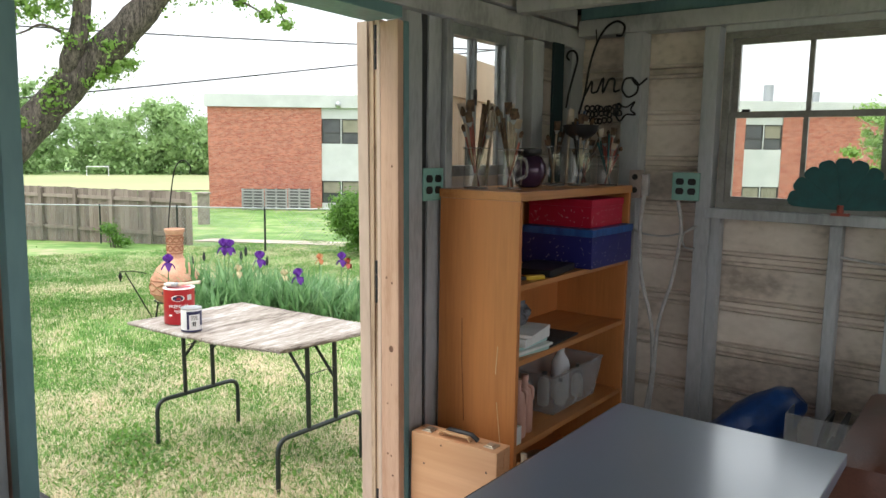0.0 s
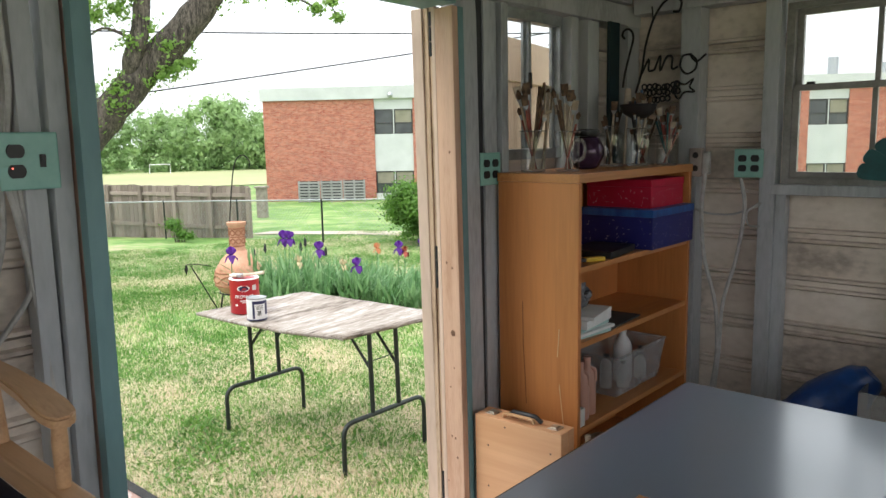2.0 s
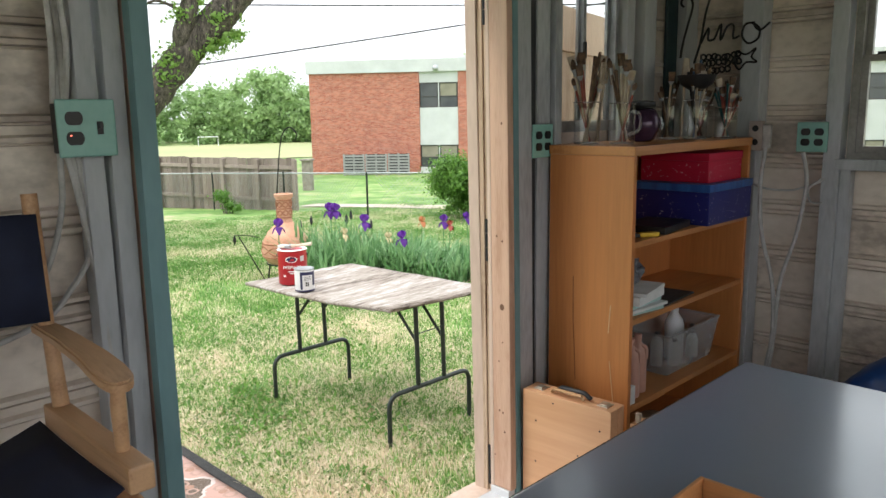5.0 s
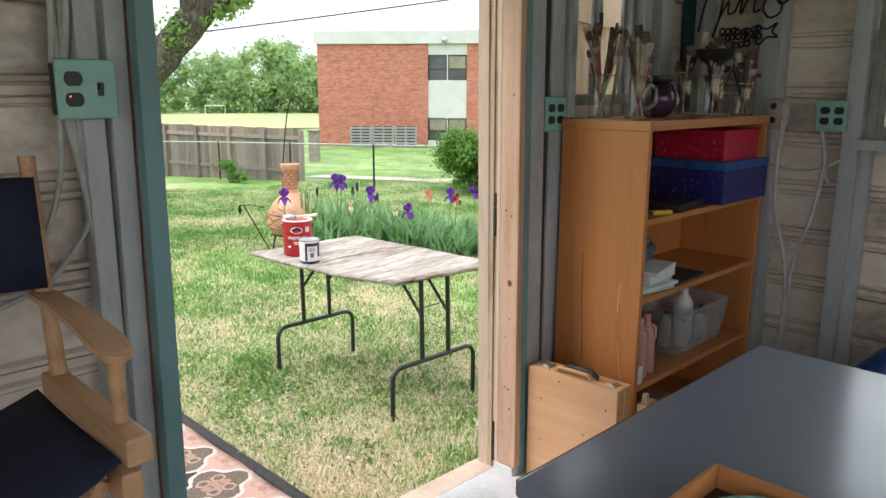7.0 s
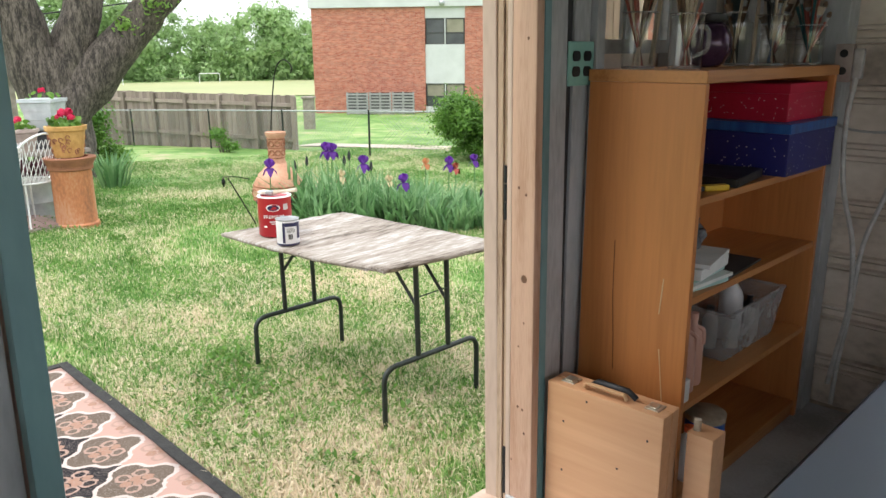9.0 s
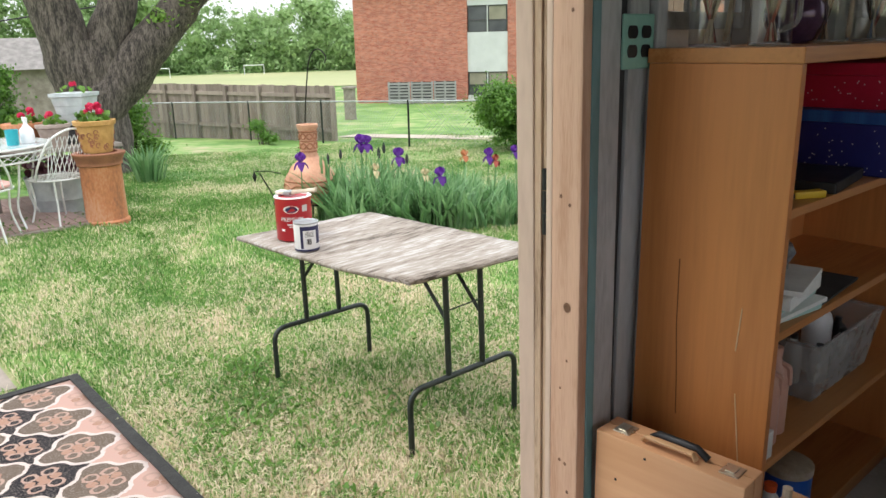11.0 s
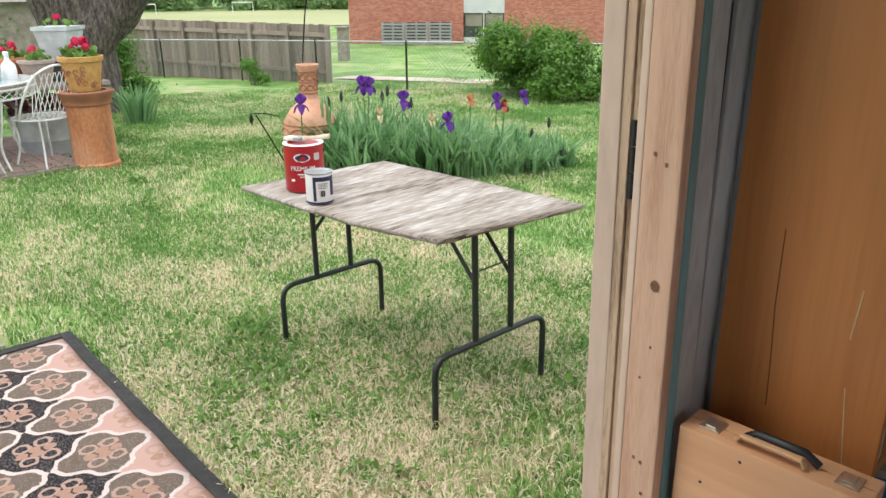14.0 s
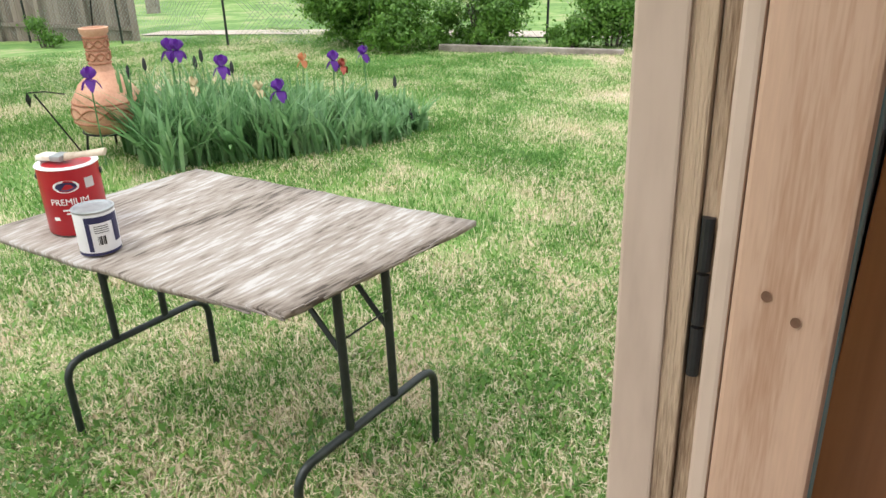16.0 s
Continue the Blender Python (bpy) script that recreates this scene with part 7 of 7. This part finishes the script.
def shrub(x, y, rx, ry, h, seed, label, mat=None, n_=26, name="bush"):
    rng = np.random.default_rng(seed)
    zb = gz(x, y)
    s = thing(name, pose(x, y, zb), label, "bush")
    cs, rs = [], []
    for _ in range(n_):
        a, r, zz = rng.uniform(0, 6.28), math.sqrt(rng.random()), rng.uniform(0.12, 0.88)
        k = 1 - 0.5 * zz ** 3
        cs.append((rx * r * k * math.cos(a), ry * r * k * math.sin(a), h * zz))
        rs.append(rng.uniform(0.16, 0.36) * min(1, h))
    v, f = leaf_cloud(rng, cs, rs, 520, 0.030)
    raw_mesh("foliage", v, f, mat or BUSHLEAF, s, kind="stuff")
    bm = bm_new()
    for k in range(7):
        a = rng.uniform(0, 6.28)
        tube(bm, [(0.1 * math.cos(a), 0.1 * math.sin(a), -0.05), (rx * 0.4 * math.cos(a), ry * 0.4 * math.sin(a), h * 0.6)], [0.018, 0.008], 5)
    part("stems", bm, BARK, s)
    return s


def spiky_clump(x, y, h, n_, seed, label):
    t = thing("iris_clump", pose(x, y, gz(x, y)), label, "iris clump")
    rng = random.Random(seed)
    bm = bm_new()
    for _ in range(n_):
        a, d = rng.uniform(0, 6.28), rng.uniform(0, 0.2)
        o, out = Vector((d * math.cos(a), d * math.sin(a), -0.02)), Vector((math.cos(a), math.sin(a), 0))
        s = Vector((-out.y, out.x, 0)) * 0.018
        hh = h * rng.uniform(0.6, 1.1)
        m1 = o + out * hh * 0.2 + Vector((0, 0, hh * 0.6))
        tip = o + out * hh * rng.uniform(0.3, 0.8) + Vector((0, 0, hh))
        v = [bm.verts.new(q) for q in (o - s, o + s, m1 + s, m1 - s, tip)]
        bm.faces.new(v[:4])
        bm.faces.new((v[3], v[2], v[4]))
    part("leaves", bm, IRISLEAF, t, kind="stuff")


big_tree()
spiky_clump(-10.9, 4.45, 0.5, 80, 4, "clump of grey-green iris leaves beside the tree")
shrub(-10.15, 11.35, 1.32, 0.85, 1.28, 31, "rounded bright green hedge bush by the fence", n_=95)
shrub(-8.4, 12.3, 0.8, 0.6, 1.15, 32, "loose green bush by the chain-link fence", n_=36)
shrub(-6.5, 13.2, 0.65, 0.5, 1.1, 33, "twiggy green bush by the chain-link fence", n_=30)
shrub(-15.9, 8.9, 0.45, 0.35, 0.5, 34, "small grey-green weed clump at the fence foot", n_=5, name="weed_clump")
shrub(-13.9, 5.3, 0.35, 0.35, 1.0, 35, "bright green shrub beside the tree", n_=16)
shrub(-13.5, 3.2, 0.6, 0.5, 1.7, 36, "tall white-flecked garden shrub", n_=34)
shrub(-6.95, 12.6, 0.35, 0.3, 0.5, 37, "dark clump of stalks at the lawn's edge", n_=12, name="weed_clump")


# ---- fences ----
def wood_fence():
    a, b_ = Vector((-15.25, 10.4, 0)), Vector((-22.5, 8.4, 0))
    d = (b_ - a).normalized()
    yaw = math.degrees(math.atan2(d.y, d.x))
    f = thing("wooden_fence", pose(a.x, a.y, gz(a.x, a.y), 0, 0, yaw), "weathered grey board fence, seen from its rail side", "fence")
    L = (b_ - a).length
    top = 0.66 - gz(a.x, a.y)
    bm = bx(0.0, 0.132, 0.0, 0.018, -0.25, top, bevel=0.0)
    first = part("board", bm, FENCE_W, f)
    rng = random.Random(6)
    for i in range(1, int(L / 0.144)):
        shared("board", first.data, f, pose(0.144 * i, rng.uniform(-0.003, 0.003), rng.uniform(-0.012, 0.012), 0, rng.uniform(-0.4, 0.4), 0))
    post = None
    for i in range(int(L / 1.18) + 1):
        if post is None:
            post = part("post", bx(-0.05, 0.05, 0.0185, 0.11, -0.5, top - 0.03, bevel=0.004), FENCE_W, f)
        else:
            shared("post", post.data, f, pose(1.18 * i, 0, 0))
    for z in (0.22, top - 0.22):
        part("rail", bx(0.0, L, 0.0187, 0.058, z - 0.045, z + 0.045, bevel=0.003), FENCE_W, f)
    part("brace", tube(bm_new(), [(L - 0.9, 0.13, top - 0.1), (L - 0.2, 0.3, 0.2)], 0.05, 4, flat=0.5), FENCE_W, f)


def chain_fence():
    pts = [Vector(p) for p in ((-23.0, 7.9), (-17.5, 9.4), (-12.6, 10.4), (-10.4, 11.75), (-7.6, 13.0), (-4.4, 14.4), (0.5, 16.4))]
    f = thing("chain_link_fence", pose(0, 0, 0), "low galvanised chain-link fence with thin posts", "fence")
    H_ = 0.92
    post_mesh = None
    wire_v, wire_f = [], []
    for p, q in zip(pts, pts[1:]):
        za, zb = gz(*p), gz(*q)
        part("top_rail", tube(bm_new(), [(*p, za + H_), (*q, zb + H_)], 0.017, 6), STEEL, f)
        L = (q - p).length
        n_ = max(1, round(L / 2.4))
        for i in range(n_):
            s = p + (q - p) * i / n_
            if post_mesh is None:
                ob = part("post", tube(bm_new(), [(0, 0, -0.2), (0, 0, H_ + 0.03)], 0.022, 8), LEGS, f)
                post_mesh = ob.data
                ob.matrix_basis = pose(*s, gz(*s))
            else:
                shared("post", post_mesh, f, pose(*s, gz(*s)))
        m = int(L / 0.09)
        for i in range(m):
            for sg in (1, -1):
                a0, a1 = i / m, (i + sg * 0.92 / 0.09 * 0.9) / m
                if not 0 <= a1 <= 1:
                    continue
                P0, P1 = p + (q - p) * a0, p + (q - p) * a1
                b0, b1 = Vector((*P0, za + (zb - za) * a0 + 0.03)), Vector((*P1, za + (zb - za) * a1 + H_))
                w = Vector((0, 0, 0.0035))
                k = len(wire_v)
                wire_v += [b0 - w, b0 + w, b1 + w, b1 - w]
                wire_f.append((k, k + 1, k + 2, k + 3))
    raw_mesh("wire_mesh", wire_v, wire_f, STEEL, f, "woven wire mesh", kind="stuff")
    s = thing("stone_gatepost", pose(-23.5, 16.5, gz(-23.5, 16.5), 0, 0, 35), "grey weathered gatepost with a flat cap", "gatepost")
    part("shaft", bx(-0.17, 0.17, -0.17, 0.17, -0.1, 1.10, bevel=0.02), POSTS, s)
    part("cap", bx(-0.22, 0.22, -0.22, 0.22, 1.1005, 1.17, bevel=0.015), POSTS, s)


wood_fence()
chain_fence()
bm = bm_new()
row = []
for i in range(13):
    x = -16.2 + 1.5 * i
    y = 11.0 + 0.34 * 1.5 * i
    row.append([bm.verts.new((x, y, gz(x, y) + 0.012)), bm.verts.new((x - 0.35, y + 0.9, gz(x - 0.35, y + 0.9) + 0.012))])
for r0, r1 in zip(row, row[1:]):
    bm.faces.new((r0[0], r1[0], r1[1], r0[1]))
tagged(part("dirt_walk", bm, PATH_M), "pale dirt walk beyond the fence", "path", kind="structure")
lg = thing("timber_edging", pose(-7.33, 11.87, gz(-7.33, 11.87), 0, 0, 17), "long grey timber laid as lawn edging", "timber")
part("timber", bx(-1.45, 1.45, -0.06, 0.06, -0.03, 0.09, bevel=0.015), POSTS, lg)
ml = thing("white_urn", pose(-9.45, 11.2, gz(-9.45, 11.2)), "white plastic pot on a stand beside the hedge", "pot")
part("pot", lathe(bm_new(), [(0.10, 0.22), (0.14, 0.24), (0.16, 0.48), (0.14, 0.50)], 20), ZINCPOT, ml, smooth=True)
part("stand", tube(bm_new(), [(0, 0, -0.03), (0, 0, 0.2195)], 0.03, 8), POSTS, ml)


# ---- the school ----
def school():
    ax = Vector((-0.606, 0.795, 0))
    e = Vector((0.0, 0.1, 0))
    c = e + ax * 44.5
    zb = -2.0
    b = thing("school_building", pose(c.x, c.y, zb, 0, 0, 37.3), "two-storey flat-roofed red brick school with white panels", "building")
    # local x runs along the front, -y faces the shed
    TOPB, ROOF = 6.12, 6.85
    holes = [(-7.22, -4.92), (17.7, 19.9)]
    walls = [(-13.9, -7.22), (-4.92, 17.7), (19.9, 26.0)]
    for x0, x1 in walls:
        part("brick_wall", bx(x0, x1, 0.0, 0.3, -0.6, TOPB), BRICKS, b, "red brick wall")
    part("brick_wall", bx(-13.9, -13.6, 0.3005, 14, -0.6, TOPB), BRICKS, b, "red brick end wall")
    part("brick_wall", bx(25.7, 26.0, 0.3005, 14, -0.6, TOPB), BRICKS, b)
    part("brick_wall", bx(-13.59, 25.69, 13.7, 14.0, -0.6, TOPB), BRICKS, b)
    part("roof_fascia", bx(-14.05, 26.15, -0.12, 14.1, TOPB + 0.002, ROOF), PANEL, b, "white roof fascia")
    for x0, x1 in holes:
        for z0, z1 in ((-0.6, 0.55), (1.86, 4.05), (5.5, TOPB)):
            part("wall_panel", bx(x0 + 0.002, x1 - 0.002, 0.06, 0.2, z0, z1), PANEL, b, "white wall panel")
        for z0, z1 in ((0.552, 1.858), (4.052, 5.498)):
            for k in range(2):
                w0 = x0 + 0.03 + k * (x1 - x0) / 2
                w1 = w0 + (x1 - x0) / 2 - 0.06
                wd = part("window", box(box(box(bx(w0, w0 + 0.06, 0.07, 0.17, z0, z1), w1 - 0.06, w1, 0.07, 0.17, z0, z1), w0 + 0.061, w1 - 0.061, 0.07, 0.17, z0, z0 + 0.06), w0 + 0.061, w1 - 0.061, 0.07, 0.17, z1 - 0.06, z1), FRAME_DK, b, "dark metal window")
                part("pane", bx(w0 + 0.062, w1 - 0.062, 0.11, 0.13, z0 + 0.062, z0 + (z1 - z0) * 0.42), DARKPANE, wd)
                part("window_bar", bx(w0 + 0.062, w1 - 0.062, 0.08, 0.15, z0 + (z1 - z0) * 0.421, z0 + (z1 - z0) * 0.46), FRAME_DK, wd)
                part("pane", bx(w0 + 0.062, w1 - 0.062, 0.11, 0.13, z0 + (z1 - z0) * 0.462, z1 - 0.062), BLIND if (k + (z0 > 2)) % 2 == 0 or z0 < 2 else DARKPANE, wd)
        part("mullion", bx((x0 + x1) / 2 - 0.028, (x0 + x1) / 2 + 0.028, 0.05, 0.2, 0.552, 1.858), PANEL, b)
        part("mullion", bx((x0 + x1) / 2 - 0.028, (x0 + x1) / 2 + 0.028, 0.05, 0.2, 4.052, 5.498), PANEL, b)
    part("roof_vent", bx(-5.6, -3.6, 5, 7, ROOF + 0.002, ROOF + 0.55, bevel=0.05), PANEL, b)
    part("roof_vent", tube(bm_new(), [(20.6, 4, ROOF), (20.6, 4, ROOF + 1.3)], 0.3, 12), STEEL, b)
    part("roof_vent", tube(bm_new(), [(23.6, 4, ROOF), (23.6, 4, ROOF + 0.9)], 0.25, 12), STEEL, b)
    part("wall_lamp", lathe(bm_new(), [(0.15, 0), (0.18, 0.12), (0.05, 0.2)], 12), STEEL, b).matrix_basis = pose(-6.2, -0.15, 6.3, 90, 0, 0)
    part("wall_vent", bx(-2.15, -1.75, -0.06, -0.002, 2.9, 3.1), STEEL, b)
    # stacked pallets in front
    for k in range(3):
        x0 = -11.45 + 1.32 * k
        p = b.matrix_basis @ Vector((x0, -2.0, 0))
        pl = thing("pallet", pose(p.x, p.y, gz(p.x, p.y), 0, 0, 37.3), "grey timber pallet stood on edge in a row", "pallet", "pallet row")
        for i in range(7):
            part("slat", bx(0.0, 1.26, -0.02, 0.0, 0.12 + 0.17 * i, 0.22 + 0.17 * i), PALLET, pl)
        for x in (0.0, 0.58, 1.17):
            part("stringer", bx(x, x + 0.09, 0.0005, 0.09, -0.05, 1.3), PALLET, pl)
        # added dark sheet that paints the shade between the slats
        part("gap_shade_sheet", bx(0.0, 1.26, 0.0905, 0.10, 0.1, 1.28), DARK, pl)


school()


def woods():
    rng = np.random.default_rng(77)
    cs, rs = [], []
    for k in range(330):
        w = radians(rng.uniform(28, 100))
        d = rng.uniform(103, 125)
        deg = math.degrees(w)
        tall = 5.6 + 1.3 * math.sin(deg * 0.9) + 1.0 * math.sin(deg * 0.33 + 1) + (5.0 if deg > 66 else 0) + (1.5 if deg < 45 else 0)
        x, y = -d * math.sin(w), d * math.cos(w)
        for z in np.arange(-1.0, tall, 1.9):
            if rng.random() < 0.86:
                cs.append((x + rng.normal(0, 0.8), y + rng.normal(0, 0.8), z + rng.uniform(-0.6, 0.8)))
                rs.append(rng.uniform(1.1, 2.1))
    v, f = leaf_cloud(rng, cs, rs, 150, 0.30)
    tagged(raw_mesh("tree_line", v, f, FARLEAF), "green wood along the far side of the field, haze put in its leaf colour", "trees", kind="stuff")
    # loose leafy tree by the school, seen through the window
    x, y = -2.6, 27.0
    t = thing("garden_tree", pose(x, y, gz(x, y)), "leafy green tree near the school", "tree")
    part("trunk", tube(bm_new(), smooth_line([(0, 0, -0.3), (0.1, 0, 1.5), (0.05, 0.1, 3.2), (0.2, 0, 4.4)], 4), 0.14, 10), BARK, t, smooth=True)
    cs = [(rng.normal(0.2, 0.9), rng.normal(0, 0.8), rng.uniform(0.6, 4.1)) for _ in range(85)]
    v, f = leaf_cloud(rng, cs, rng.uniform(0.2, 0.5, 85), 230, 0.07)
    raw_mesh("crown", v, f, LEAF, t, kind="stuff")


woods()


def distance_bits():
    for w, d, wd, h in ((62.0, 100, 2.4, 1.1), (68.5, 96, 2.6, 1.1)):
        x, y = -d * math.sin(radians(w)), d * math.cos(radians(w))
        g = thing("goal_frame", pose(x, y, -1.8, 0, 0, w), "small white goal frame on the far field", "goal")
        part("frame", tube(bm_new(), [(-wd / 2, 0, -0.1), (-wd / 2, 0, h), (wd / 2, 0, h), (wd / 2, 0, -0.1)], 0.06, 6), WHITEIRON, g)
    s = thing("garden_shed", pose(-24.5, 5.6, gz(-24.5, 5.6), 0, 0, 75), "small far shed with a grey shingle roof", "shed")
    part("wall", bx(-1.5, 1.5, -1.2, 1.2, -0.3, 1.9), POSTS, s)
    bm = bm_new()
    p = [bm.verts.new(q) for q in ((-1.8, -1.45, 1.88), (1.8, -1.45, 1.88), (1.8, 0, 2.7), (-1.8, 0, 2.7), (-1.8, 1.45, 1.88), (1.8, 1.45, 1.88))]
    for q in ((0, 1, 2, 3), (3, 2, 5, 4), (0, 3, 4), (1, 5, 2), (0, 4, 5, 1)):
        bm.faces.new([p[i] for i in q])
    part("roof", bm, ROOFING, s)
    for pa, pb in (((-25.2, 1.6, 4.7), (-10.1, 23.3, 4.8)), ((-27.4, 0.2, 1.5), (-11.0, 21.4, 5.1))):
        c = thing("overhead_wire", pose(0, 0, 0), "thin black utility wire across the sky", "wire")
        mid = (Vector(pa) + Vector(pb)) / 2 - Vector((0, 0, 0.12))
        part("wire", tube(bm_new(), smooth_line([pa, mid, pb], 10), 0.02, 5), BLACK, c)


distance_bits()


# ---- brick paving ----
def paving():
    for name, x0, x1, y0, y1, label in (("garden_path", -5.6, -4.52, 0.25, 1.40, "pinkish brick path beside the rug"), ("patio", -9.9, -8.0, 1.35, 2.92, "pinkish brick patio under the iron table")):
        cx, cy = (x0 + x1) / 2, (y0 + y1) / 2
        t = tagged(part(name, bx(x0 - cx, x1 - cx, y0 - cy, y1 - cy, -0.06, 0.006), PATIO), label, "paving", kind="structure")
        t.matrix_basis = pose(cx, cy, gz(cx, cy))
        first, rng = None, random.Random(3)
        w, d = 0.205, 0.105
        nx, ny = int((x1 - x0) / w), int((y1 - y0) / d)
        k = 0
        for i in range(nx):
            for j in range(ny):
                if k >= 299:
                    continue
                k += 1
                px, py = x0 - cx + (i + 0.5) * w, y0 - cy + (ny - j - 0.5) * d
                m = pose(px + (w * 0.0), py, rng.uniform(-0.003, 0.002), rng.uniform(-0.6, 0.6), rng.uniform(-0.6, 0.6), 0)
                if first is None:
                    first = part("paver", bx(-w / 2 + 0.004, w / 2 - 0.004, -d / 2 + 0.004, d / 2 - 0.004, 0.0065, 0.022), PAVER, t)
                    first.matrix_basis = m
                else:
                    shared("paver", first.data, t, m)


FLOWERS_AT = [(-6.89, 5.16, 0.59, 'p', 0.085, ''), (-6.76, 5.14, 0.6, 'p', 0.08, ''), (-6.3, 5.18, 0.51, 'p', 0.08, ''), (-6.54, 4.25, 0.55, 'p', 0.075, ''), (-5.62, 5.11, 0.41, 'p', 0.075, ''), (-6.04, 6.14, 0.43, 'p', 0.075, ''), (-6.08, 6.57, 0.42, 'p', 0.07, ''), (-6.54, 6.27, 0.37, 'k', 0.06, ''), (-5.91, 6.11, 0.4, 'r', 0.06, ''), (-5.89, 5.16, 0.38, 'd', 0.06, ''), (-6.26, 4.87, 0.42, 'd', 0.06, '')]
BUDS_AT = [(-7.07, 4.88, 0.45), (-7.2, 5.12, 0.46), (-6.66, 5.28, 0.55), (-6.6, 5.17, 0.52), (-6.61, 5.53, 0.42), (-5.71, 6.29, 0.14), (-5.66, 6.48, 0.23), (-5.42, 6.38, -0.01)]
iris_bed()
paving()
